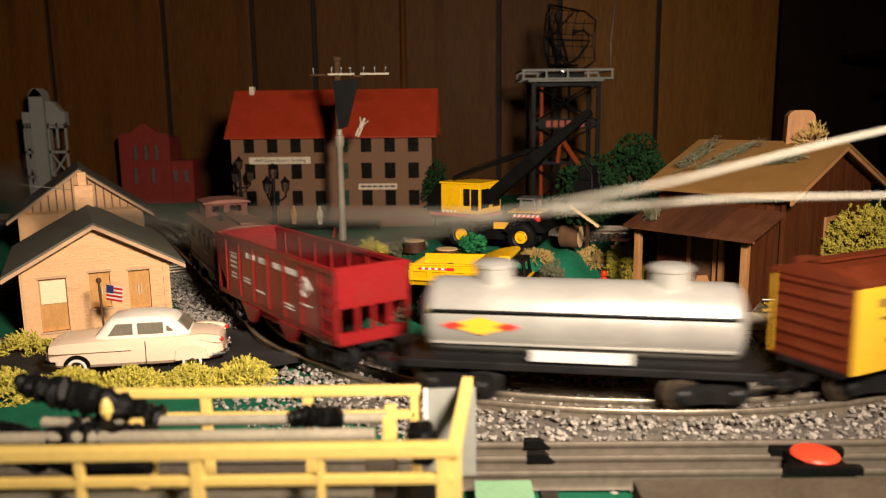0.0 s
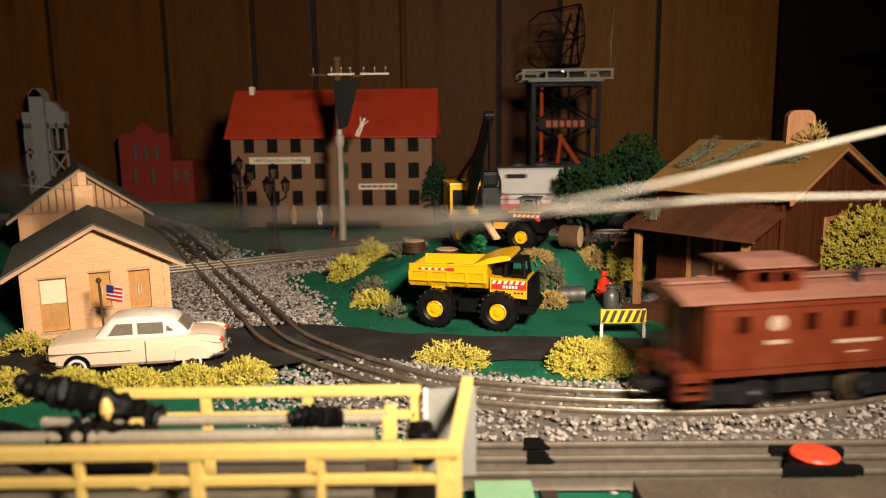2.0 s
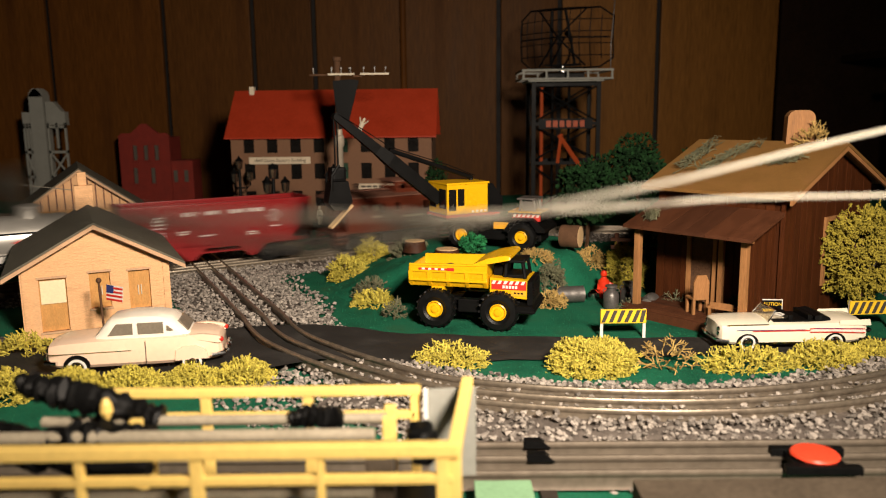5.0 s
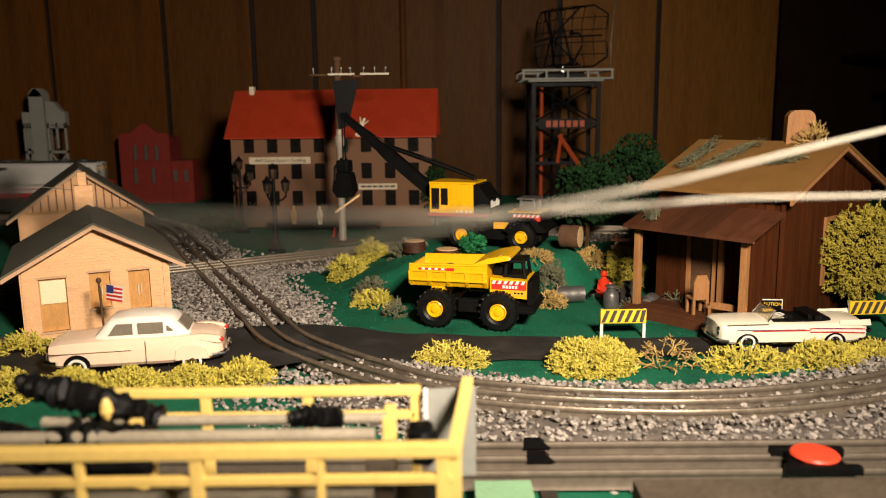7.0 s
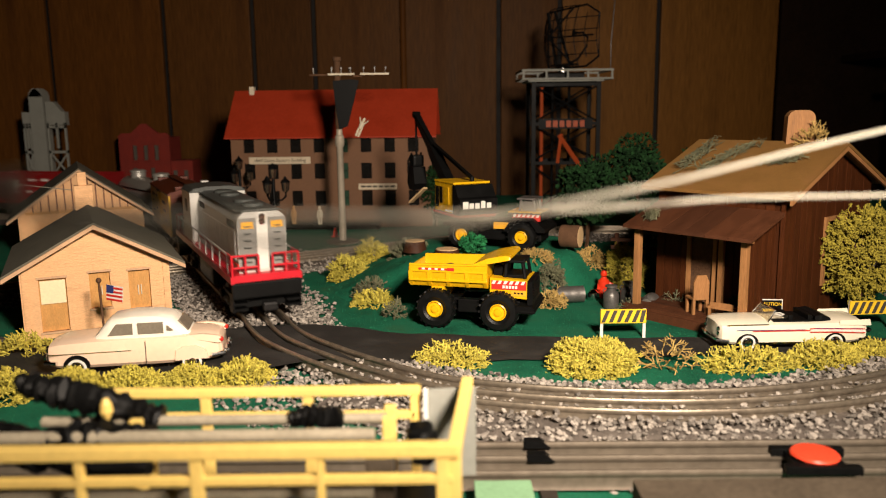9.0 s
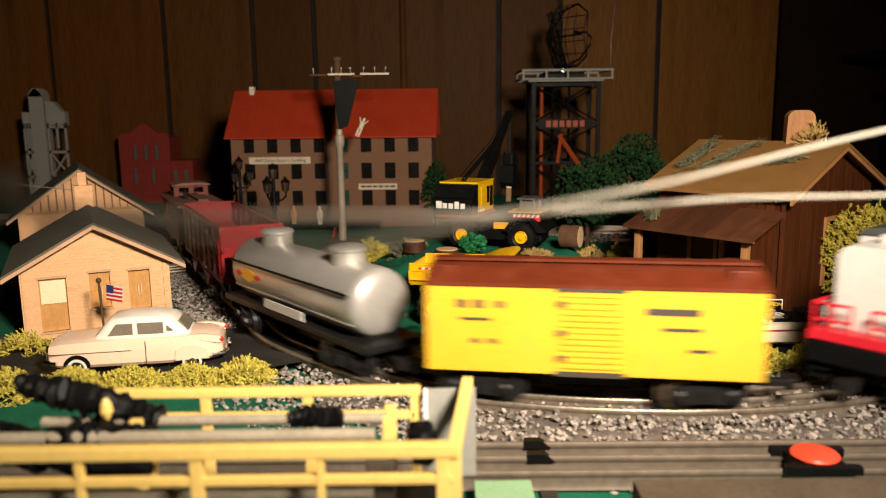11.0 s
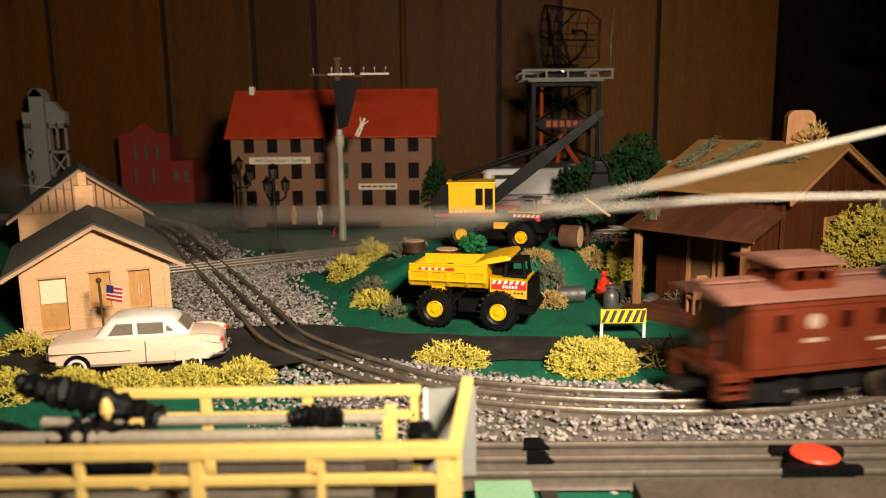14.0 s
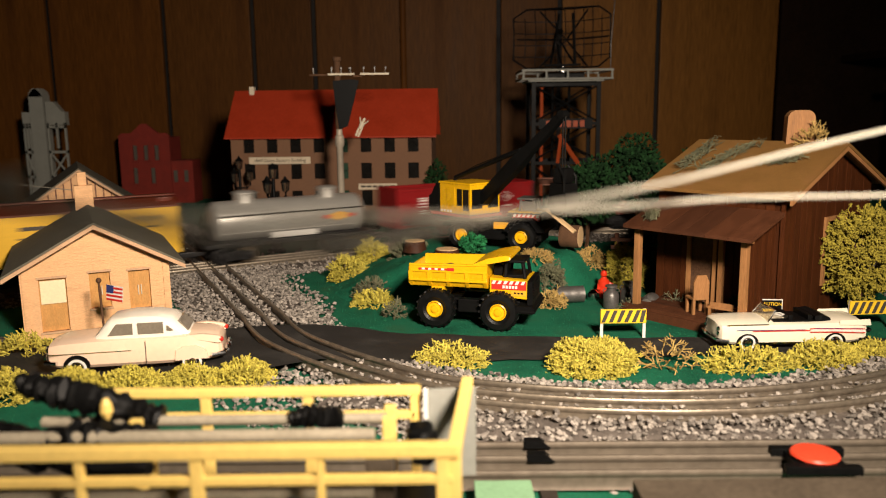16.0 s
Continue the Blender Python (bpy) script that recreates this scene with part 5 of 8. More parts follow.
# ---- wooden cabin with a porch ----
def build_cabin():
    W, L, zw, zr = 0.164, 0.121, 0.1037, 0.1385
    c = thing("log_cabin", pose(0.278, 0.6362, 0, 0, 0, 40.1), "red-brown board cabin with tan roof and open porch", "cabin")
    rc = random.Random(6)
    # gable end of upright boards
    n = 18
    for i in range(n):
        x0, x1 = W * i / n, W * (i + 1) / n - 0.0005
        z = lambda x: zw + (zr - zw) * (1 - abs(x - W / 2) / (W / 2)) - 0.001
        if 8 <= i <= 11:
            spans = [(GROUND, 0.018), (0.075, None)]
        else:
            spans = [(GROUND, None)]
        dy = rc.uniform(-0.0006, 0.0004)
        for a, b in spans:
            bm = bmesh.new()
            if b is None:
                add_prism(bm, [(x0, a), (x1, a), (x1, z(x1)), (x0, z(x0))], dy, 0.004)
            else:
                add_prism(bm, [(x0, a), (x1, a), (x1, b), (x0, b)], dy, 0.004)
            part("board", bm, "cabin_wood", c)
    boxes("window", [((W * 8 / 18, 0.0025, 0.018), (W * 12 / 18, 0.0035, 0.075))], "pane_dark", c, "dark window in a pale wooden frame")
    bm = bmesh.new()
    a, b = W * 8 / 18, W * 12 / 18
    for lo, hi in (((a - 0.002, -0.002, 0.016), (a + 0.002, 0.001, 0.077)), ((b - 0.002, -0.002, 0.016), (b + 0.002, 0.001, 0.077)), ((a + 0.002, -0.002, 0.073), (b - 0.002, 0.001, 0.077)), ((a + 0.002, -0.002, 0.016), (b - 0.002, 0.001, 0.020))):
        add_box(bm, lo, hi)
    part("window_frame", bm, "pale_wood", c)
    # long wall of boards with a dark doorway
    n = 14
    for i in range(n):
        y0, y1 = L * i / n, L * (i + 1) / n - 0.0005
        dx = rc.uniform(-0.0006, 0.0004)
        z0 = 0.072 if 7 <= i <= 9 else GROUND
        bm = bmesh.new()
        add_box(bm, (dx, y0 + (0.0042 if i == 0 else 0), z0), (0.004, y1, zw - 0.002))
        part("board", bm, "cabin_wood", c)
    boxes("wall", [((0.004, L - 0.004, GROUND), (W - 0.004, L, zw)), ((W - 0.004, 0.0045, GROUND), (W, L, zw))], "cabin_wood", c)
    boxes("door", [((0.0022, L * 7 / 14, 0.0), (0.0038, L * 10 / 14, 0.072))], "bark", c, "dark plank door")
    for y in (L * 7 / 14, L * 10 / 14):
        boxes("door_post", [((-0.0015, y - 0.0018, 0.0), (0.001, y + 0.0018, 0.074))], "pale_wood", c)
    for x in (0.0,):
        boxes("corner_post", [((-0.0022, -0.0016, GROUND), (0.0022, 0.0024, zw - 0.004))], "cabin_wood", c)
    for s in (-1, 1):
        part("roof", roof_slab(W, L, zw, zr, 0.0114, 0.0114, 0.003, s), "cabin_roof", c, "tan cork-like roof")
        k = (zr - zw) / (W / 2)
        bm = bmesh.new()
        o = [(-0.0114, zw - 0.0114 * k - 0.004), (W / 2, zr - 0.004), (W / 2, zr - 0.0003), (-0.0114, zw - 0.0114 * k - 0.0003)]
        if s > 0:
            o = [(W - x, z) for x, z in o]
        add_prism(bm, o, -0.0112, -0.0088)
        part("bargeboard", bm, "pale_wood", c)
    bm = bmesh.new()
    add_prism(bm, [(-0.0125, 0), (0.0125, 0), (0.0115, 0.031), (0.0095, 0.0345), (0.006, 0.0365), (-0.006, 0.0365), (-0.0095, 0.0345), (-0.0115, 0.031)], -0.007, 0.007, pose(W * 0.54, 0.036, zr - 0.006, 0, 0, -50))
    part("chimney", bm, "pale_wood", c, "bare pale wood chimney")
    # porch
    pu = -0.047
    for i in range(9):
        x0 = pu + (0.047 / 9) * i
        boxes("plank", [((x0, 0.002, -0.0045), (x0 + 0.0048, L + 0.002, -0.0015))], "plank", c)
    bm = bmesh.new()
    add_box(bm, (pu - 0.0015, 0.001, GROUND), (pu + 0.0015, L + 0.003, -0.0046))
    add_box(bm, (pu + 0.0016, 0.001, GROUND), (-0.001, 0.004, -0.0046))
    part("deck_skirt", bm, "plank", c)
    for y in (0.010, 0.112):
        boxes("post", [((pu + 0.003, y - 0.0028, -0.0014), (pu + 0.0086, y + 0.0028, 0.0690))], "pale_wood", c, bevel=0.0008)
    boxes("post", [((-0.006, 0.050, -0.0014), (-0.0015, 0.0545, 0.078))], "pale_wood", c, bevel=0.0008)
    for i in range(6):
        y0 = -0.001 + i * 0.0203
        bm = bmesh.new()
        add_prism(bm, [(pu - 0.006, 0.0685), (0.0, 0.0855), (0.0, 0.0885), (pu - 0.006, 0.0715)], y0, y0 + 0.0198)
        part("roof_board", bm, "plank", c)
    for i in range(8):
        xa, xb = pu + 0.0088 + 0.0047 * i, pu + 0.0088 + 0.0047 * (i + 1) - 0.0004
        slope = lambda x: 0.0685 + (x - pu + 0.006) * 0.32 - 0.001
        bm = bmesh.new()
        add_prism(bm, [(xa, -0.0014), (xb, -0.0014), (xb, slope(xb)), (xa, slope(xa))], 0.0075 + rc.uniform(-0.0004, 0.0004), 0.0105)
        part("board", bm, "cabin_wood", c)
    boxes("porch_beam", [((pu + 0.0035, 0.004, 0.0666), (pu + 0.0080, 0.118, 0.0690))], "pale_wood", c)
    return c


cabin = build_cabin()
CAB = pose(0.278, 0.6362, 0, 0, 0, 40.1)


def build_chair():
    ch = thing("wooden_chair", CAB @ pose(-0.030, 0.058, -0.0015, 0, 0, 150), "bare pale wood chair on the cabin porch", "chair")
    bm = bmesh.new()
    add_box(bm, (-0.0075, -0.007, 0.0125), (0.0075, 0.007, 0.0145), bevel=0.0005)
    part("seat", bm, "pale_wood", ch)
    bm = bmesh.new()
    add_prism(bm, [(-0.007, 0.0145), (0.007, 0.0145), (0.007, 0.028), (0.004, 0.034), (-0.004, 0.034), (-0.007, 0.028)], 0.0052, 0.0070)
    part("backrest", bm, "pale_wood", ch)
    for x in (-0.006, 0.006):
        for y in (-0.0055, 0.0055):
            boxes("leg", [((x - 0.0012, y - 0.0012, 0), (x + 0.0012, y + 0.0012, 0.0125))], "pale_wood", ch)
    tb = thing("wooden_bench", CAB @ pose(-0.028, 0.034, -0.0015, 0, 0, 100), "low bare wood bench on the cabin porch", "bench")
    bm = bmesh.new()
    add_box(bm, (-0.012, -0.006, 0.0075), (0.012, 0.006, 0.0095), bevel=0.0005)
    part("seat", bm, "pale_wood", tb)
    for x in (-0.010, 0.010):
        for y in (-0.0045, 0.0045):
            boxes("leg", [((x - 0.0011, y - 0.0011, 0), (x + 0.0011, y + 0.0011, 0.0075))], "pale_wood", tb)
    bm = bmesh.new()
    add_box(bm, (-0.010, 0.0035, 0.0095), (0.010, 0.0052, 0.013))
    part("back_rail", bm, "pale_wood", tb)


build_chair()


# ---- dark shelving at the right end of the wall ----
def build_shelf():
    s = thing("storage_rack", pose(0.93, 1.52, 0, 0, 0, 0), "dark wooden storage rack against the panelled wall", "shelf")
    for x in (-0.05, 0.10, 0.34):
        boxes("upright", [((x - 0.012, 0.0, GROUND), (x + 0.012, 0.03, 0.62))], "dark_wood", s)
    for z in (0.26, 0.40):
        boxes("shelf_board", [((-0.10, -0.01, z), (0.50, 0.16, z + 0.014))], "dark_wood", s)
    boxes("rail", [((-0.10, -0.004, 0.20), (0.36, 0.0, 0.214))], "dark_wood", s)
    # Added dark sheet: stands for dark furniture and for shade on the wall.
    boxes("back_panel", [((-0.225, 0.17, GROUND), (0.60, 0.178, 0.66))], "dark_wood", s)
    bx = boxes("storage_box", [((0.90, 1.53, 0.4155), (1.26, 1.66, 0.56))], "black", None, bevel=0.004)
    tagged(bx, "black box on the dark storage rack", "box")


build_shelf()
# ---- road vehicles ----
def loft(bm, rings, m=I4, closed_ends=True):
    rr = [V3(bm, m, r) for r in rings]
    n = len(rr[0])
    for a, b in zip(rr, rr[1:]):
        for i in range(n):
            bm.faces.new([a[i], a[(i + 1) % n], b[(i + 1) % n], b[i]])
    if closed_ends:
        bm.faces.new(rr[0])
        bm.faces.new(rr[-1])


def body_ring(x, hw, z0, z1, crown=0.25):
    """A rounded cross-section of a car's body at x."""
    h = z1 - z0
    half = [(hw * 0.86, z0), (hw * 0.97, z0 + 0.12 * h), (hw, z0 + 0.45 * h), (hw * 0.985, z0 + 0.72 * h), (hw * 0.93, z0 + 0.90 * h), (hw * 0.72, z1 - 0.02 * h), (hw * 0.35, z1 + crown * 0.1 * h)]
    return [(x, -y, z) for y, z in half] + [(x, y, z) for y, z in half[::-1]]


def build_wheel(parent, x, y, r, w, s):
    m = pose(x, y, r, -90 * s)
    bm = bmesh.new()
    add_lathe(bm, [(r * 0.62, -w / 2), (r * 0.95, -w / 2), (r, -w * 0.3), (r, w * 0.3), (r * 0.95, w / 2), (r * 0.86, w / 2 + 0.0001), (r * 0.62, w / 2)], m, 24)
    wh = part("wheel", bm, "tyre", parent, smooth=True)
    bm = bmesh.new()
    add_lathe(bm, [(r * 0.86, w / 2 - 0.0004), (r * 0.84, w / 2 + 0.0003), (r * 0.62, w / 2 + 0.0003), (r * 0.60, w / 2 - 0.0004)], m, 24)
    part("tyre_wall", bm, "whitewall", wh, "white tyre wall", smooth=True)
    bm = bmesh.new()
    add_lathe(bm, [(r * 0.60, w / 2 - 0.001), (r * 0.58, w / 2 + 0.0004), (r * 0.45, w / 2 - 0.0002), (r * 0.35, w / 2 + 0.0009), (r * 0.12, w / 2 + 0.0014)], m, 24)
    part("hubcap", bm, "chrome", wh, "chrome hubcap", smooth=True)
    return wh


def side_panel(bm, pts, y, s, th=0.0004):
    add_prism(bm, pts, y - th, y + th)


def build_sedan():
    c = thing("toy_sedan", pose(-0.2230, 0.5610, GROUND + 0.003, 0, 0, 189.5) @ Matrix.Scale(0.97, 4), "peach 1950s toy sedan with ivory roof on the black road", "car")
    bm = bmesh.new()
    st = [(0.0615, 0.0150, 0.0085, 0.0205), (0.0600, 0.0185, 0.0070, 0.0232), (0.0520, 0.0210, 0.0060, 0.0255), (0.0300, 0.0215, 0.0055, 0.0268), (0.0100, 0.0218, 0.0055, 0.0272), (-0.0200, 0.0218, 0.0055, 0.0270), (-0.0380, 0.0212, 0.0058, 0.0268), (-0.0520, 0.0200, 0.0065, 0.0256), (-0.0590, 0.0185, 0.0075, 0.0235), (-0.0615, 0.0150, 0.0090, 0.0200)]
    loft(bm, [body_ring(*r) for r in st])
    part("body", bm, "sedan_paint", c, smooth=True)
    bm = bmesh.new()
    cab = [(0.0290, 0.0165, 0.0250, 0.0264), (0.0205, 0.0178, 0.0250, 0.0372), (0.0160, 0.0182, 0.0250, 0.0405), (0.0020, 0.0186, 0.0250, 0.0424), (-0.0150, 0.0185, 0.0250, 0.0420), (-0.0260, 0.0180, 0.0250, 0.0395), (-0.0310, 0.0174, 0.0250, 0.0350), (-0.0390, 0.0160, 0.0250, 0.0268)]
    rings = []
    for x, hw, z0, z1 in cab:
        h = z1 - z0
        half = [(hw, z0), (hw * 0.97, z0 + 0.35 * h), (hw * 0.90, z0 + 0.72 * h), (hw * 0.78, z0 + 0.90 * h), (hw * 0.45, z1)]
        rings.append([(x, -y, z) for y, z in half] + [(x, y, z) for y, z in half[::-1]])
    loft(bm, rings)
    part("roof", bm, "sedan_roof", c, "ivory roof", smooth=True)
    for s in (-1, 1):
        for pts in ([(0.0185, 0.0282), (0.0010, 0.0282), (0.0010, 0.0364), (0.0125, 0.0364)], [(-0.0025, 0.0282), (-0.0205, 0.0282), (-0.0205, 0.0364), (-0.0025, 0.0366)], [(-0.0230, 0.0300), (-0.0275, 0.0300), (-0.0230, 0.0338)]):
            bm = bmesh.new()
            side_panel(bm, pts, s * 0.0178, s, 0.0008)
            part("side_window", bm, "auto_glass", c)
        bm = bmesh.new()
        add_rod(bm, (0.060, s * 0.0216, 0.0170), (0.002, s * 0.0222, 0.0175), 0.0004, 5)
        part("side_trim", bm, "chrome", c)
        boxes("door_gap", [((-0.0080, s * 0.0219 - 0.0002, 0.0065), (-0.0075, s * 0.0219 + 0.0002, 0.0235))], "decal_dark", c)
        bm = bmesh.new()
        add_lathe(bm, [(0.0030, -0.001), (0.0030, 0.0012), (0.0020, 0.0022)], pose(0.0600, s * 0.0140, 0.0195, 0, 90), 12)
        part("headlight", bm, "chrome", c)
        bm = bmesh.new()
        add_lathe(bm, [(0.0020, -0.001), (0.0020, 0.0012), (0.0010, 0.0022)], pose(-0.0608, s * 0.0180, 0.0212, 0, -90), 10)
        part("tail_light", bm, "decal_red", c, "small red tail light")
        for x in (0.0405, -0.0400):
            bm = bmesh.new()
            add_prism(bm, [(x + 0.0093 * math.cos(a), 0.0075 + 0.0085 * math.sin(a)) for a in [math.pi * k / 9 for k in range(10)]], s * 0.0212 - 0.0016, s * 0.0212 + 0.0006)
            part("wheel_arch", bm, "black", c)
            build_wheel(c, x, s * 0.0195, 0.0082, 0.005, s).location.z -= 0.0022
        bm = bmesh.new()
        add_prism(bm, [(-0.052, 0.0085), (-0.050, 0.0155), (-0.044, 0.0185), (-0.034, 0.0185), (-0.029, 0.0155), (-0.028, 0.0078)], s * 0.0216 - 0.0012, s * 0.0216 + 0.0010)
        part("wheel_skirt", bm, "sedan_paint", c)
        bm = bmesh.new()
        loft(bm, [[(x, s * 0.0180 - w, z - h), (x, s * 0.0180 + w, z - h), (x, s * 0.0180 + w * 0.7, z + h), (x, s * 0.0180 - w * 0.7, z + h)] for x, w, z, h in ((-0.030, 0.0008, 0.0245, 0.0010), (-0.048, 0.0024, 0.0238, 0.0024), (-0.0590, 0.0026, 0.0218, 0.0026), (-0.0612, 0.0018, 0.0212, 0.0018))])
        part("rear_wing", bm, "sedan_paint", c, smooth=True)
    for x, w in ((0.0218, 0.0125), (-0.0322, 0.012)):
        t = bmesh.new()
        sgn = 1 if x > 0 else -1
        q = [(x + sgn * 0.0045, -w - 0.002, 0.0278), (x + sgn * 0.0045, w + 0.002, 0.0278), (x - sgn * 0.002, w, 0.0352), (x - sgn * 0.002, -w, 0.0352)]
        a = V3(t, I4, [(p[0] + sgn * 0.0012, p[1], p[2] + 0.0006) for p in q])
        b = V3(t, I4, [(p[0] - sgn * 0.001, p[1], p[2]) for p in q])
        t.faces.new(a), t.faces.new(b)
        for i in range(4):
            t.faces.new([a[i], a[(i + 1) % 4], b[(i + 1) % 4], b[i]])
        part("windscreen", t, "auto_glass", c)
    for e in (1, -1):
        bm = bmesh.new()
        add_tube(bm, [(e * 0.054, -0.0212, 0.0105), (e * 0.0625, -0.0180, 0.0105), (e * 0.0645, 0, 0.0105), (e * 0.0625, 0.0180, 0.0105), (e * 0.054, 0.0212, 0.0105)], 0.0016, 8)
        for y in (-0.009, 0.009):
            add_lathe(bm, [(0.0018, -0.002), (0.0020, 0.001), (0.0008, 0.0035)], pose(e * 0.0645, y, 0.0115), 8)
        part("bumper", bm, "chrome", c, smooth=True)
    return c


def build_convertible():
    c = thing("toy_convertible", pose(0.2650, 0.5975, GROUND + 0.0016, 0, 0, 180.5) @ Matrix.Scale(0.87, 4), "cream 1950s toy convertible with red side spear", "car")
    bm = bmesh.new()
    st = [(0.0640, 0.0170, 0.0085, 0.0225), (0.0620, 0.0200, 0.0065, 0.0240), (0.0500, 0.0212, 0.0055, 0.0252), (0.0300, 0.0216, 0.0050, 0.0258), (0.0200, 0.0216, 0.0050, 0.0252), (-0.0150, 0.0216, 0.0050, 0.0250), (-0.0250, 0.0216, 0.0050, 0.0256), (-0.0450, 0.0212, 0.0055, 0.0262), (-0.0600, 0.0205, 0.0070, 0.0258), (-0.0650, 0.0185, 0.0085, 0.0225)]
    loft(bm, [body_ring(*r) for r in st])
    part("body", bm, "conv_paint", c, smooth=True)
    boxes("interior", [((-0.022, -0.0165, 0.0240), (0.0165, 0.0165, 0.0256))], "black", c, "black open interior", bevel=0.0005)
    for x in (0.001, -0.016):
        bm = bmesh.new()
        add_box(bm, (x - 0.0025, -0.0150, 0.0240), (x + 0.0015, 0.0150, 0.0300), bevel=0.001)
        part("seat", bm, "black", c)
    bm = bmesh.new()
    loft(bm, [[(-0.020, -0.0175, 0.0250), (-0.020, 0.0175, 0.0250), (-0.020, 0.0165, 0.0292), (-0.020, -0.0165, 0.0292)], [(-0.026, -0.0175, 0.0250), (-0.026, 0.0175, 0.0250), (-0.026, 0.0160, 0.0305), (-0.026, -0.0160, 0.0305)], [(-0.034, -0.0165, 0.0255), (-0.034, 0.0165, 0.0255), (-0.034, 0.0150, 0.0275), (-0.034, -0.0150, 0.0275)]])
    part("folded_top", bm, "black", c, "folded black soft top")
    t = bmesh.new()
    q = [(0.0215, -0.0180, 0.0252), (0.0215, 0.0180, 0.0252), (0.0145, 0.0155, 0.0345), (0.0145, -0.0155, 0.0345)]
    add_tube(t, [(q[0][0], q[0][1], q[0][2]), (q[3][0], q[3][1], q[3][2]), (q[2][0], q[2][1], q[2][2]), (q[1][0], q[1][1], q[1][2])], 0.0006, 6)
    part("windscreen_frame", t, "chrome", c)
    t = bmesh.new()
    a = V3(t, I4, q)
    b = V3(t, I4, [(x - 0.0005, y, z) for x, y, z in q])
    t.faces.new(a), t.faces.new(b)
    for i in range(4):
        t.faces.new([a[i], a[(i + 1) % 4], b[(i + 1) % 4], b[i]])
    glass = part("windscreen", t, glass_mat("clear_screen", (0.62, 0.58, 0.45)), c)
    glass.visible_shadow = False
    bm = bmesh.new()
    add_tube(bm, [(0.008 + 0.004 * math.cos(k * 0.628), 0.008 + 0.004 * math.sin(k * 0.628), 0.0295) for k in range(11)], 0.0005, 5)
    part("steering_wheel", bm, "whitewall", c)
    for s in (-1, 1):
        y = s * 0.0216
        bm = bmesh.new()
        add_prism(bm, [(-0.014, 0.0178), (-0.018, 0.0196), (-0.062, 0.0182), (-0.062, 0.0158)], y - 0.0005, y + 0.0005)
        part("side_spear", bm, "whitewall", c, "white side spear edged in red")
        for p0, p1 in (((0.036, 0.0178), (-0.014, 0.0180)), ((-0.014, 0.0196), (-0.062, 0.0186)), ((-0.014, 0.0164), (-0.062, 0.0156))):
            bm = bmesh.new()
            add_rod(bm, (p0[0], s * 0.0219, p0[1]), (p1[0], s * 0.0219, p1[1]), 0.0005, 5)
            part("trim_line", bm, "decal_red", c, "red trim line")
        bm = bmesh.new()
        add_rod(bm, (-0.018, s * 0.0221, 0.0200), (-0.060, s * 0.0216, 0.0190), 0.0003, 5)
        part("trim_line", bm, "decal_blue", c, "dark blue trim line")
        bm = bmesh.new()
        add_rod(bm, (0.050, s * 0.0219, 0.0188), (-0.010, s * 0.0222, 0.0188), 0.0003, 5)
        part("trim_line", bm, "decal_blue", c, "dark blue trim line")
        bm = bmesh.new()
        add_rod(bm, (0.058, s * 0.0208, 0.0232), (0.022, s * 0.0212, 0.0236), 0.0004, 5)
        part("bonnet_trim", bm, "chrome", c)
        boxes("sill", [((-0.030, s * 0.0208 - 0.0006, 0.0060), (0.030, s * 0.0208 + 0.0006, 0.0078))], "chrome", c)
        bm = bmesh.new()
        loft(bm, [[(-0.040, s * 0.0205 - 0.002, 0.0225), (-0.040, s * 0.0205 + 0.001, 0.0225), (-0.040, s * 0.0205, 0.0262)], [(-0.068, s * 0.0195 - 0.002, 0.0215), (-0.068, s * 0.0195 + 0.001, 0.0215), (-0.067, s * 0.0195, 0.0268)]])
        part("tail_fin", bm, "conv_paint", c)
        for dz in (0.0, 0.0042):
            bm = bmesh.new()
            add_lathe(bm, [(0.0021, -0.001), (0.0021, 0.001), (0.0013, 0.0018)], pose(0.0632, s * 0.0155, 0.0150 + dz, 0, 90), 10)
            part("headlight", bm, "chrome", c)
        bm = bmesh.new()
        add_lathe(bm, [(0.0022, -0.001), (0.0022, 0.0035), (0.0010, 0.0050)], pose(-0.0648, s * 0.0165, 0.0165, 0, -90), 10)
        part("tail_light", bm, "chrome", c)
        for x in (0.0400, -0.0365):
            bm = bmesh.new()
            add_prism(bm, [(x + 0.0098 * math.cos(a), 0.0068 + 0.0088 * math.sin(a)) for a in [math.pi * k / 9 for k in range(10)]], s * 0.0209 - 0.0016, s * 0.0209 + 0.0008)
            part("wheel_arch", bm, "black", c)
            build_wheel(c, x, s * 0.0192, 0.0080, 0.005, s).location.z -= 0.0006
    for e in (1, -1):
        bm = bmesh.new()
        add_tube(bm, [(e * 0.056, -0.0214, 0.0095), (e * 0.0655, -0.0185, 0.0095), (e * 0.0675, 0, 0.0098), (e * 0.0655, 0.0185, 0.0095), (e * 0.056, 0.0214, 0.0095)], 0.0016, 8)
        part("bumper", bm, "chrome", c, smooth=True)
    return c


build_sedan()
build_convertible()


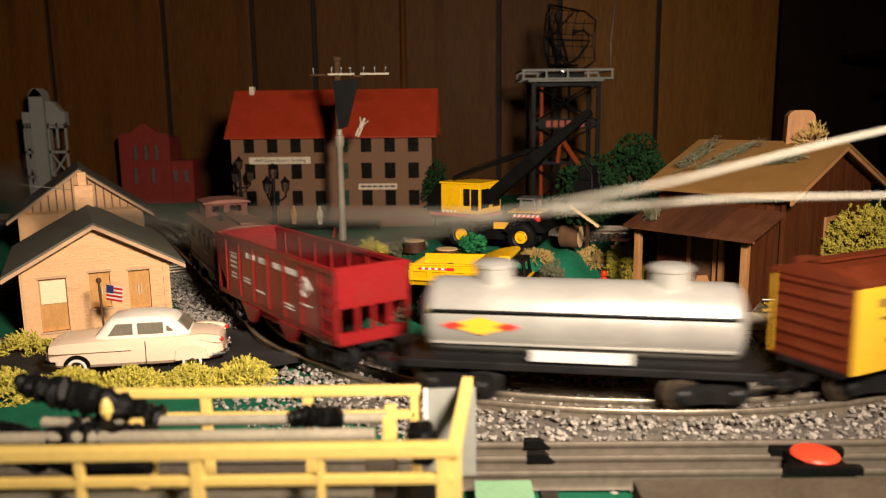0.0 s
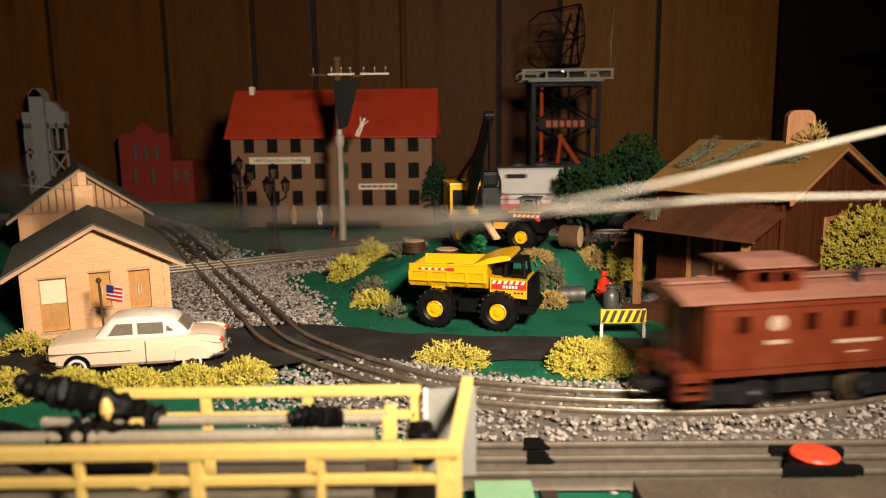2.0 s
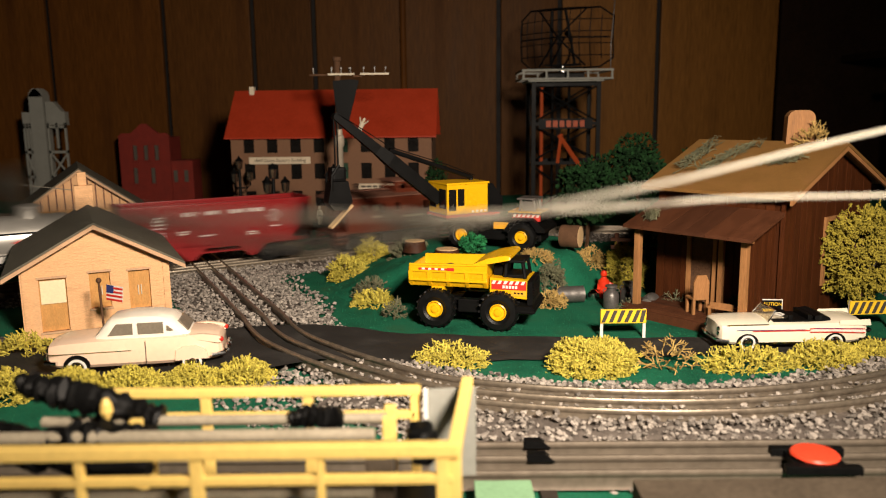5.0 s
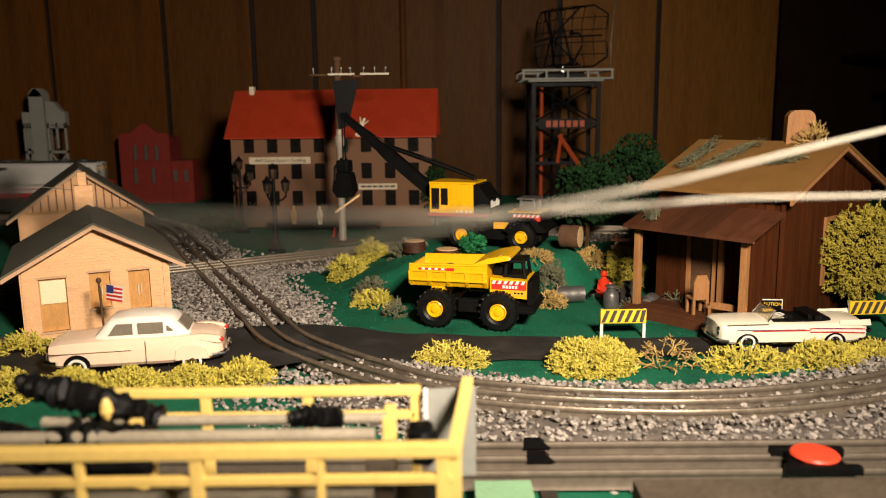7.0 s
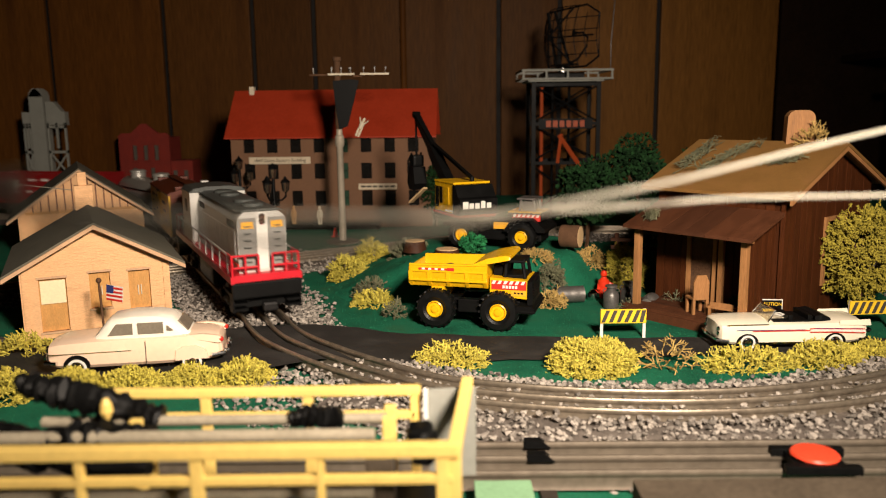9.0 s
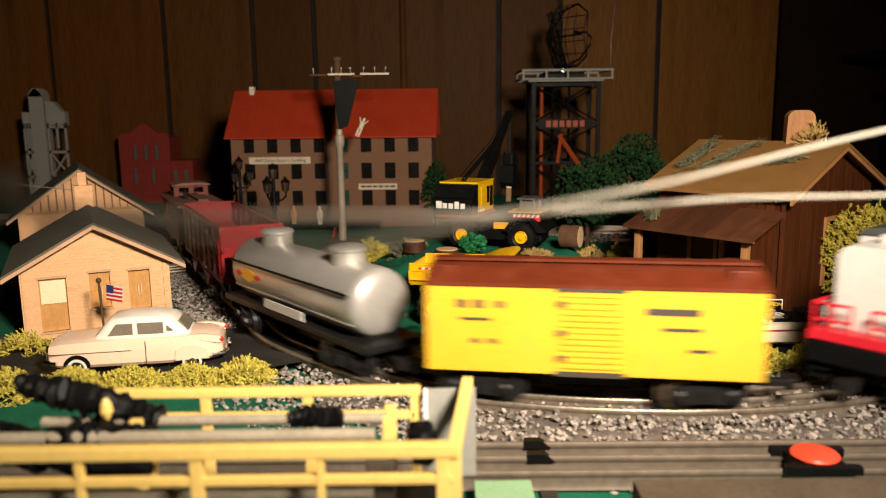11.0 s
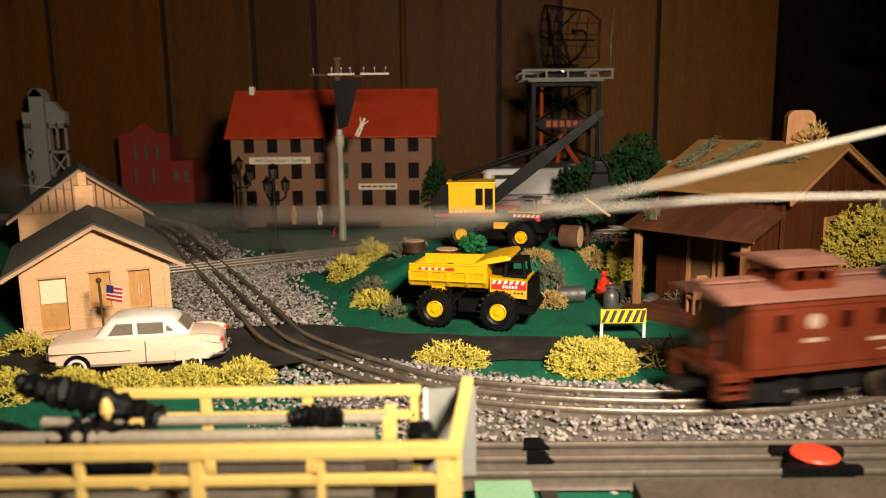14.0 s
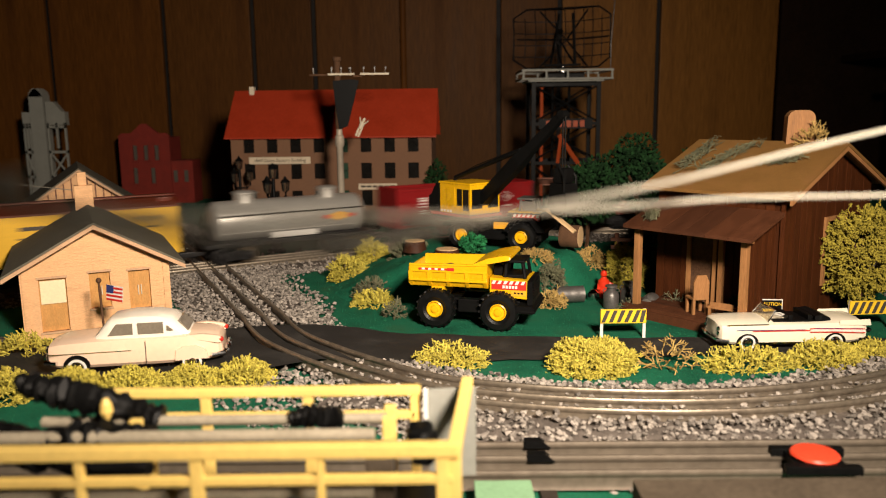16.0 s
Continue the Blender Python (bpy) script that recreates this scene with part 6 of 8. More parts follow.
def toy_wheel(parent, x, y, z, r, w, s, m_name="wheel"):
    m = pose(x, y, z, -90 * s)
    bm = bmesh.new()
    add_lathe(bm, [(r * 0.5, -w / 2), (r * 0.88, -w / 2), (r * 0.95, -w * 0.36), (r * 0.95, w * 0.36), (r * 0.88, w / 2), (r * 0.62, w / 2 + 0.0004), (r * 0.5, w * 0.42)], m, 28)
    for k in range(18):
        a = 2 * math.pi * k / 18
        for e in (-1, 1):
            tm = m @ pose(0, 0, 0, 0, 0, math.degrees(a) + e * 4) @ pose(r * 0.95, 0, e * w * 0.22, e * 18)
            add_box(bm, (-r * 0.03, -r * 0.05, -w * 0.25), (r * 0.06, r * 0.05, w * 0.25), tm)
    wh = part(m_name, bm, "tyre", parent)
    bm = bmesh.new()
    add_lathe(bm, [(r * 0.42, w * 0.30), (r * 0.42, w / 2 + 0.0006), (r * 0.38, w / 2 + 0.0010), (r * 0.33, w / 2 - 0.0008), (r * 0.20, w / 2 - 0.0006), (r * 0.17, w / 2 + 0.0010), (r * 0.05, w / 2 + 0.0012)], m, 24)
    part("rim", bm, "toy_yellow", wh, "yellow rim", smooth=True)
    return wh


def stripe_decal(parent, x0, x1, z0, z1, y):
    """A red sticker with a white and red slanted band above it."""
    h = z1 - z0
    boxes("sticker", [((x0, y - 0.0002, z0), (x1, y + 0.0002, z0 + 0.62 * h))], "decal_red", parent, "red sticker")
    n = 6
    w = (x1 - x0) / n
    for k in range(n):
        bm = bmesh.new()
        add_prism(bm, [(x0 + w * k, z0 + 0.62 * h), (x0 + w * (k + 0.55), z0 + 0.62 * h), (x0 + w * (k + 0.85), z1), (x0 + w * (k + 0.30), z1)], y - 0.0002, y + 0.0002)
        part("sticker_stripe", bm, "decal_white" if k % 1 == 0 else "decal_red", parent)
    boxes("sticker_band", [((x0, y - 0.0001, z0 + 0.62 * h), (x1, y + 0.0001, z1))], "decal_red", parent)
    boxes("lettering", [((x0 + (x1 - x0) * (0.32 + 0.09 * k), y - 0.0004, z0 + 0.15 * h), (x0 + (x1 - x0) * (0.385 + 0.09 * k), y + 0.0004, z0 + 0.48 * h)) for k in range(5)], "decal_white", parent)


def build_dump_truck():
    c = thing("toy_dump_truck", pose(0.0265, 0.6790, GROUND, 0, 0, -15.5) @ Matrix.Scale(0.95, 4), "yellow and black toy dump truck on the green turf", "toy truck")
    for x in (-0.029, 0.029):
        for s in (-1, 1):
            toy_wheel(c, x, s * 0.0235, 0.0180, 0.0180, 0.014, s)
    bm = bmesh.new()
    add_box(bm, (-0.044, -0.0145, 0.012), (0.046, 0.0145, 0.026), bevel=0.002)
    add_box(bm, (-0.010, -0.020, 0.014), (0.010, 0.020, 0.026), bevel=0.001)
    part("chassis", bm, "black", c)
    # bed: sides that turn in at the foot, with ribs between sunk panels, and a guard over the cab
    z0, zm, z1 = 0.0375, 0.0440, 0.0585
    for s in (-1, 1):
        bm = bmesh.new()
        rings = []
        for x, lift in ((-0.0535, 0.0), (-0.0520, 0.0), (0.0, 0.0008), (0.0185, 0.0018)):
            sec = [(0.0215, z0), (0.0262, zm), (0.0266, z1 - 0.002 + lift), (0.0272, z1 - 0.0012 + lift), (0.0268, z1 + lift), (0.0246, z1 + lift), (0.0240, zm), (0.0200, z0 + 0.001)]
            rings.append([(x, s * y, z) for y, z in sec])
        loft(bm, rings)
        part("bed_side", bm, "toy_yellow", c, smooth=True)
        for x in (-0.0525, -0.0350, -0.0175, 0.0, 0.0165):
            bm = bmesh.new()
            loft(bm, [[(x - 0.0022, s * (y - 0.0004), z), (x + 0.0022, s * (y - 0.0004), z), (x + 0.0016, s * (y + 0.0011), z), (x - 0.0016, s * (y + 0.0011), z)] for y, z in ((0.0215, z0), (0.0262, zm), (0.0264, z1 - 0.0065))])
            part("rib", bm, "toy_yellow", c)
        for z, h in ((zm, 0.0010), (z1 - 0.0065, 0.0007)):
            boxes("ledge", [((-0.0535, s * 0.0266 - 0.0010, z - h), (0.0185, s * 0.0266 + 0.0007, z + h))], "toy_yellow", c, bevel=0.0004)
        for k in range(9):
            x = -0.0445 + 0.0030 * k
            boxes("sticker_stripe", [((x, s * 0.0269 - 0.0004, z1 - 0.0052), (x + 0.0030, s * 0.0269 + 0.0004, z1 - 0.0036))], "decal_red" if k % 2 == 0 else "decal_white", c)
        boxes("sticker", [((-0.0175, s * 0.0270 - 0.0004, z1 - 0.0062), (-0.0115, s * 0.0270 + 0.0004, z1 - 0.0030))], "decal_red", c)
    boxes("bed_floor", [((-0.052, -0.0205, z0 + 0.001), (0.018, 0.0205, z0 + 0.003))], "toy_yellow", c)
    boxes("bed_front", [((0.0165, -0.0240, z0 + 0.003), (0.0185, 0.0240, z1 + 0.002))], "toy_yellow", c)
    bm = bmesh.new()
    loft(bm, [[(x, -0.0272, z), (x, 0.0272, z), (x, 0.0262, z + h), (x, -0.0262, z + h)] for x, z, h in ((0.0060, z1 + 0.0006, 0.0006), (0.0190, z1 + 0.0018, 0.0050), (0.0350, z1 + 0.0052, 0.0048), (0.0385, z1 + 0.0062, 0.0030), (0.0392, z1 + 0.0064, 0.0014))])
    part("canopy", bm, "toy_yellow", c, "yellow cab guard", smooth=True)
    boxes("tailgate", [((-0.0550, -0.0243, z0 + 0.002), (-0.0536, 0.0243, z1 - 0.003))], "toy_yellow", c)
    bm = bmesh.new()
    rows = [[bm.verts.new((-0.052 + 0.068 * i / 14, -0.0236 + 0.0472 * j / 10, z1 - 0.0095 + 0.0022 * noise.noise(Vector((i * 0.5, j * 0.6, 2))) - 0.004 * (i < 2))) for j in range(11)] for i in range(15)]
    for a, b in zip(rows, rows[1:]):
        for k in range(10):
            bm.faces.new([a[k], a[k + 1], b[k + 1], b[k]])
    part("bed_load", bm, "slab", c, "brown grit in the bed", smooth=True)
    boxes("bed_prop", [((-0.034, -0.022, 0.0262), (-0.022, 0.022, z0 - 0.0002))], "toy_yellow", c)
    # bonnet and cab
    bm = bmesh.new()
    add_prism(bm, [(0.0200, 0.0310), (0.0530, 0.0290), (0.0535, 0.0455), (0.0200, 0.0475)], -0.0215, 0.0215)
    part("bonnet", bm, "toy_yellow", c)
    bm = bmesh.new()
    add_prism(bm, [(0.0536, 0.0240), (0.0585, 0.0240), (0.0580, 0.0452), (0.0537, 0.0452)], -0.0218, 0.0218)
    for k in range(6):
        add_box(bm, (0.0582, -0.017, 0.0285 + 0.0025 * k), (0.0592, 0.017, 0.0297 + 0.0025 * k))
    part("grille", bm, "black", c, "black slatted grille")
    bm = bmesh.new()
    add_prism(bm, [(0.012, 0.0285), (0.020, 0.0310), (0.038, 0.0310), (0.044, 0.0240), (0.0585, 0.0238), (0.0605, 0.0215), (0.0600, 0.0175), (0.046, 0.0175), (0.040, 0.0225), (0.035, 0.0285)], -0.0285, 0.0285)
    add_box(bm, (0.0480, -0.0290, 0.0180), (0.0615, 0.0290, 0.0202), bevel=0.0007)
    part("mudguard", bm, "black", c)
    bm = bmesh.new()
    for y in (-0.0140, 0.0140):
        add_rod(bm, (0.0325, y, 0.0468), (0.0335, y * 0.94, 0.0610), 0.0020, 6)
        add_rod(bm, (0.0505, y, 0.0462), (0.0480, y * 0.94, 0.0610), 0.0017, 6)
    add_box(bm, (0.0310, -0.0155, 0.0600), (0.0500, 0.0155, 0.0626), bevel=0.0010)
    add_box(bm, (0.0312, -0.0140, 0.0468), (0.0332, 0.0140, 0.0602))
    add_box(bm, (0.0330, -0.0146, 0.0462), (0.0510, 0.0146, 0.0492), bevel=0.0006)
    add_box(bm, (0.0210, -0.0100, 0.0470), (0.0300, 0.0100, 0.0570), bevel=0.0010)
    part("cab", bm, "black", c, "open black cab")
    for s in (-1, 1):
        stripe_decal(c, 0.0215, 0.0528, 0.0370, 0.0450, s * 0.0218)
        boxes("sticker", [((0.0390, s * 0.0218 - 0.0002, 0.0315), (0.0526, s * 0.0218 + 0.0002, 0.0366))], "decal_orange", c)
        boxes("sticker_mark", [((0.0420 + 0.003 * k, s * 0.0221 - 0.0002, 0.0335), (0.0438 + 0.003 * k, s * 0.0221 + 0.0002, 0.0350)) for k in range(3)], "black", c)
    return c


build_dump_truck()

CRANE = pose(0.0590, 0.8230, 0.0305, 0, 0, -22)


def build_crane():
    c = thing("toy_crane_truck", CRANE, "yellow and black toy crane truck on the mound", "toy crane")
    for x in (-0.032, 0.032):
        for s in (-1, 1):
            toy_wheel(c, x, s * 0.0215, 0.0150, 0.0152, 0.012, s)
    bm = bmesh.new()
    add_box(bm, (-0.045, -0.0155, 0.0095), (0.050, 0.0155, 0.022), bevel=0.0015)
    add_box(bm, (-0.056, -0.018, 0.022), (-0.004, 0.018, 0.0262), bevel=0.0015)
    add_lathe(bm, [(0.015, 0.0262), (0.015, 0.0300), (0.013, 0.0305)], pose(-0.038, 0, 0), 20)
    part("chassis", bm, "black", c)
    bm = bmesh.new()
    add_prism(bm, [(-0.002, 0.0205), (0.020, 0.0205), (0.028, 0.0300), (0.050, 0.0300), (0.050, 0.0375), (0.016, 0.0385), (0.012, 0.0300), (-0.004, 0.0290)], -0.0175, 0.0175)
    part("bonnet", bm, "black", c)
    boxes("bonnet_top", [((0.0155, -0.0172, 0.0386), (0.0495, 0.0172, 0.0398))], "toy_yellow", c, "yellow bonnet top", bevel=0.0004)
    bm = bmesh.new()
    add_prism(bm, [(0.012, 0.0200), (0.019, 0.0200), (0.025, 0.0310), (0.040, 0.0310), (0.048, 0.0200), (0.056, 0.0200), (0.056, 0.0235), (0.050, 0.0280), (0.0425, 0.0340), (0.022, 0.0340)], -0.0245, 0.0245)
    part("mudguard", bm, "black", c)
    bm = bmesh.new()
    for x in (0.026, 0.042):
        for y in (-0.011, 0.011):
            add_rod(bm, (x, y, 0.0395), (x + (0.0015 if x < 0.03 else -0.0015), y, 0.0520), 0.0014, 6)
    add_box(bm, (0.0235, -0.0135, 0.0515), (0.0440, 0.0135, 0.0532), bevel=0.0005)
    add_box(bm, (0.028, -0.009, 0.0395), (0.0395, 0.009, 0.0495))
    part("driver_cab", bm, "grey_metal", c, "grey-black driver's canopy")
    for s in (-1, 1):
        stripe_decal(c, 0.0205, 0.0495, 0.0305, 0.0372, s * 0.0178)
        boxes("sticker", [((0.000, s * 0.0178 - 0.0002, 0.0215), (0.016, s * 0.0178 + 0.0002, 0.0285))], "decal_orange", c)
    # turning upper works: the boom points to +x of this part
    up = part("upper_works", sheet_bm([(-0.030, -0.0215), (0.034, -0.0215), (0.034, 0.0215), (-0.030, 0.0215)], 0.0308, 0.0358), "black", c, "turning crane house", m=pose(-0.038, 0, 0))
    boxes("red_band", [((-0.0302, -0.0217, 0.0330), (0.0342, 0.0217, 0.0356))], "decal_red", up, "red band")
    bm = bmesh.new()
    add_box(bm, (-0.016, -0.0205, 0.0360), (0.032, 0.0205, 0.0665))
    part("house", bm, "toy_yellow", up)
    boxes("roof", [((-0.018, -0.0212, 0.0666), (0.0325, 0.0212, 0.0686))], "toy_yellow", up, bevel=0.0006)
    bm = bmesh.new()
    add_prism(bm, [(-0.034, 0.0360), (-0.0165, 0.0360), (-0.0165, 0.0660), (-0.022, 0.0660), (-0.030, 0.0540), (-0.034, 0.0520)], -0.0215, 0.0215)
    part("counterweight", bm, "black", up, "black counterweight")
    for k, w in enumerate((0.0062, 0.0048, 0.0048, 0.0048, 0.0048)):
        y = 0.0150 - 0.0066 * k
        boxes("lettering", [((-0.0346, y - w / 2, 0.0425), (-0.0339, y + w / 2, 0.0425 + (0.0075 if k in (0, 3) else 0.0055)))], "decal_white", up)
    for s in (-1, 1):
        boxes("window", [((0.012, s * 0.0205 - 0.0004, 0.0445), (0.0195, s * 0.0205 + 0.0004, 0.0620)), ((0.0215, s * 0.0205 - 0.0004, 0.0400), (0.0300, s * 0.0205 + 0.0004, 0.0620))][(0 if s < 0 else 0):1], "pane_dark", up)
        boxes("window", [((0.0215, s * 0.0205 - 0.0004, 0.0400), (0.0300, s * 0.0205 + 0.0004, 0.0620))], "pane_dark", up)
        boxes("house_panel", [((-0.005, s * 0.0206 - 0.0004, 0.0440), (0.0085, s * 0.0206 + 0.0004, 0.0625))], "toy_yellow", up, bevel=0.0003)
        for k in range(4):
            boxes("sticker_stripe", [((-0.0145 + 0.005 * k, s * 0.0208 - 0.0003, 0.0368), (-0.012 + 0.005 * k, s * 0.0208 + 0.0003, 0.0392))], "decal_white", up)
    boxes("window", [((0.0318, 0.004, 0.0420), (0.0326, 0.018, 0.0620))], "pane_dark", up)
    boxes("headboard", [((0.0320, -0.018, 0.0420), (0.0325, -0.004, 0.0620))], "black", up)
    # boom
    B0, B1 = Vector((0.030, -0.002, 0.050)), Vector((0.140, -0.002, 0.137))
    d = (B1 - B0)
    L = d.length
    q = Matrix.Translation(B0) @ d.to_track_quat("Z", "Y").to_matrix().to_4x4()
    bm = bmesh.new()
    loft(bm, [[(-w, -h, z), (w, -h, z), (w, h, z), (-w, h, z)] for w, h, z in ((0.0050, 0.0060, 0), (0.0050, 0.0065, L * 0.5), (0.0035, 0.0050, L * 0.62), (0.0030, 0.0036, L))], q)
    add_lathe(bm, [(0.0040, -0.0040), (0.0040, 0.0040)], Matrix.Translation(B1) @ pose(0, 0, 0, 90), 14)
    part("boom", bm, "black", up, "black lifting boom")
    bm = bmesh.new()
    mid = B0 + d * 0.52 + Vector((-0.002, 0, 0.008))
    add_rod(bm, (-0.010, -0.004, 0.0715), mid, 0.0024, 8)
    add_rod(bm, (-0.010, -0.004, 0.0680), (-0.010, -0.004, 0.0730), 0.0022, 8)
    part("lift_arm", bm, "black", up)
    bm = bmesh.new()
    add_tube(bm, [(-0.012, 0.0, 0.0735), (0.02, 0.0, 0.0860), tuple(mid + Vector((0, 0.004, 0.003))), tuple(B1 + Vector((0, 0.004, 0.003)))], 0.0005, 5)
    part("cable", bm, "black", up)
    # grab that hangs from the boom's end
    gx, gy, gz = B1
    bm = bmesh.new()
    add_rod(bm, (gx, gy, gz), (gx, gy, gz - 0.050), 0.0008, 6)
    add_rod(bm, (gx + 0.003, gy, gz), (gx + 0.003, gy, gz - 0.050), 0.0008, 6)
    part("hoist_line", bm, "black", up)
    bm = bmesh.new()
    add_box(bm, (gx - 0.006, gy - 0.007, gz - 0.062), (gx + 0.009, gy + 0.007, gz - 0.048), bevel=0.003)
    add_prism(bm, [(gx - 0.011, gz - 0.082), (gx - 0.007, gz - 0.062), (gx + 0.010, gz - 0.062), (gx + 0.014, gz - 0.082), (gx + 0.008, gz - 0.090), (gx - 0.005, gz - 0.090)], gy - 0.008, gy + 0.008)
    for s in (-1, 1):
        add_tube(bm, [(gx + 0.0015, gy + s * 0.006, gz - 0.046), (gx + 0.0015 + 0.008, gy + s * 0.008, gz - 0.056), (gx + 0.010, gy + s * 0.008, gz - 0.070)], 0.0014, 6)
    part("grab", bm, "black", up, "black hanging grab")
    bm = bmesh.new()
    add_box(bm, (-0.017, -0.003, -0.0011), (0.017, 0.003, 0.0011), pose(gx - 0.001, gy, gz - 0.097, 0, 35, 20))
    part("held_stick", bm, "log_end", up, "pale wood splint in the grab")
    return up


crane_upper = build_crane()


def crane_motion():
    rows = []
    for i in range(17):
        rows.append((i, pose(-0.038, 0, 0, 0, 0, -35 - 23.5 * i + 22)))
    walk(crane_upper, rows)


# ---- lattice tower with the turning radar dish ----
TOWER_Y = 1.42
TX = 0.2135


def build_tower():
    t = thing("radar_tower", pose(TX, TOWER_Y, 0), "black lattice toy radar tower with a grey platform", "tower")
    hw, zt = 0.0555, 0.2175
    for x in (-1, 1):
        for y in (-1, 1):
            bm = bmesh.new()
            add_box(bm, (x * hw - 0.0035, y * hw * 0.8 - 0.003, GROUND), (x * hw + 0.0035, y * hw * 0.8 + 0.003, zt))
            part("leg", bm, "black", t)
    for y in (-0.8, 0.8):
        for z0, z1 in ((GROUND + 0.004, 0.075), (0.085, 0.145), (0.150, 0.212)):
            for a, b in ((-1, 1), (1, -1)):
                bm = bmesh.new()
                add_rod(bm, (a * hw, y * hw, z0), (b * hw, y * hw, z1), 0.0017, 6)
                part("brace", bm, "black", t)
        for z in (0.080, 0.147, 0.213):
            boxes("crossbar", [((-hw + 0.0036, y * hw - 0.002, z - 0.0028), (hw - 0.0036, y * hw + 0.002, z + 0.0028))], "black", t)
    for x in (-0.017, 0.012):
        bm = bmesh.new()
        add_rod(bm, (x, 0, GROUND), (x, 0, 0.215), 0.0025, 8)
        part("inner_pipe", bm, "black", t)
    bm = bmesh.new()
    add_rod(bm, (-0.040, -0.030, GROUND), (-0.040, -0.030, 0.215), 0.0032, 8)
    part("ladder_pole", bm, "orange_steel", t, "orange upright")
    bm = bmesh.new()
    add_rod(bm, (0.035, -0.046, 0.06), (-0.012, -0.046, 0.128), 0.0042, 6)
    add_rod(bm, (-0.014, -0.047, 0.08), (-0.008, -0.047, 0.130), 0.0032, 6)
    part("orange_brace", bm, "orange_steel", t, "slanting orange strut")
    boxes("name_board", [((-0.046, -hw * 0.8 - 0.0024, 0.1385), (0.046, -hw * 0.8 - 0.0010, 0.1555))], "black", t, "black name board")
    for k in range(6):
        boxes("lettering", [((-0.034 + 0.0115 * k, -hw * 0.8 - 0.004, 0.1415), (-0.026 + 0.0115 * k, -hw * 0.8 - 0.0025, 0.1525))], "orange_steel", t)
    # platform with railing
    zp = 0.2178
    boxes("platform", [((-0.066, -0.056, zp), (0.062, 0.056, zp + 0.003))], "grey_card", t, "pale grey platform")
    bm = bmesh.new()
    for y in (-0.060, 0.060):
        add_box(bm, (-0.076, y - 0.0012, zp + 0.017), (0.076, y + 0.0012, zp + 0.0205))
        add_box(bm, (-0.076, y - 0.0012, zp + 0.0032), (0.076, y + 0.0012, zp + 0.0060))
        for x in (-0.0745, -0.036, 0.0, 0.034, 0.0745):
            add_box(bm, (x - 0.0016, y - 0.0012, zp + 0.006), (x + 0.0016, y + 0.0012, zp + 0.017))
    for x in (-0.076, 0.076):
        add_box(bm, (x - 0.0012, -0.060, zp + 0.017), (x + 0.0012, 0.060, zp + 0.0205))
        add_box(bm, (x - 0.0012, -0.060, zp + 0.0032), (x + 0.0012, 0.060, zp + 0.0060))
    part("railing", bm, "grey_card", t, "pale grey railing")
    boxes("inner_box", [((-0.036, -0.03, zp + 0.0032), (0.033, 0.03, zp + 0.0165))], "black", t, "black motor housing")
    bm = bmesh.new()
    add_lathe(bm, [(0.011, zp + 0.0166), (0.011, zp + 0.022), (0.005, zp + 0.023), (0.005, zp + 0.028)], I4, 18)
    part("pivot", bm, "steel", t, smooth=True)
    bm = bmesh.new()
    add_tube(bm, [(0.072, -0.058, zp + 0.018), (0.072, -0.056, zp + 0.06), (0.078, -0.05, zp + 0.13), (0.083, -0.05, zp + 0.20)], 0.0009, 5)
    part("whip_aerial", bm, "grey_metal", t, "thin bent wire aerial")
    # the dish faces +x of this part
    zd = zp + 0.075
    dish = part("dish", sheet_bm([(-0.010, -0.030), (0.014, -0.030), (0.014, 0.030), (-0.010, 0.030)], zp + 0.0282, zp + 0.031), "black", t, "turning black lattice radar dish")
    def surf(u, v):
        """The bowl: u across, v up, each from -1 to 1."""
        return (-0.022 + 0.036 * u * u + 0.010 * v * v, 0.084 * u, zd + 0.050 * v)
    for i in range(11):
        u = -1 + 0.2 * i
        top = 1.0 if abs(u) < 0.75 else 0.72
        bm = bmesh.new()
        add_tube(bm, [surf(u, -top + 2 * top * k / 8) for k in range(9)], 0.0008, 5)
        part("dish_rib", bm, "black", dish)
    for j in range(6):
        v = -1 + 0.4 * j
        w = 1.0 if abs(v) < 0.75 else 0.76
        bm = bmesh.new()
        add_tube(bm, [surf(-w + 2 * w * k / 12, v) for k in range(13)], 0.0008, 5)
        part("dish_bar", bm, "black", dish)
    bm = bmesh.new()
    rim = [(-1, -0.7), (-0.75, -1), (0.75, -1), (1, -0.7), (1, 0.7), (0.75, 1), (-0.75, 1), (-1, 0.7), (-1, -0.7)]
    add_tube(bm, [surf(*p) for p in rim], 0.0017, 6)
    part("dish_rim", bm, "black", dish)
    bm = bmesh.new()
    hub = Vector((-0.030, 0, zd))
    for p in ((-0.95, 0.0), (0.95, 0.0), (-0.5, 0.95), (0.5, 0.95), (-0.5, -0.95), (0.5, -0.95)):
        add_rod(bm, tuple(hub), surf(*p), 0.0016, 6)
    for y in (-0.012, 0.012):
        add_rod(bm, (0.0, y * 1.8, zp + 0.031), (-0.024, y, zd + 0.044), 0.0026, 6)
    add_rod(bm, (-0.004, 0.020, zp + 0.031), (-0.028, -0.012, zd), 0.0018, 6)
    part("dish_frame", bm, "black", dish)
    bm = bmesh.new()
    add_tube(bm, [(0.010, 0, zp + 0.031), (0.030, 0, zp + 0.040), (0.048, 0, zd - 0.012), (0.050, 0, zd + 0.002), (0.040, 0, zd + 0.011), (0.030, 0, zd + 0.010)], 0.0020, 8)
    add_lathe(bm, [(0.0015, 0), (0.0045, 0.008), (0.0045, 0.010)], pose(0.030, 0, zd + 0.010, 0, -90), 10)
    part("feed_horn", bm, "black", dish, "curved black feed arm")
    return dish


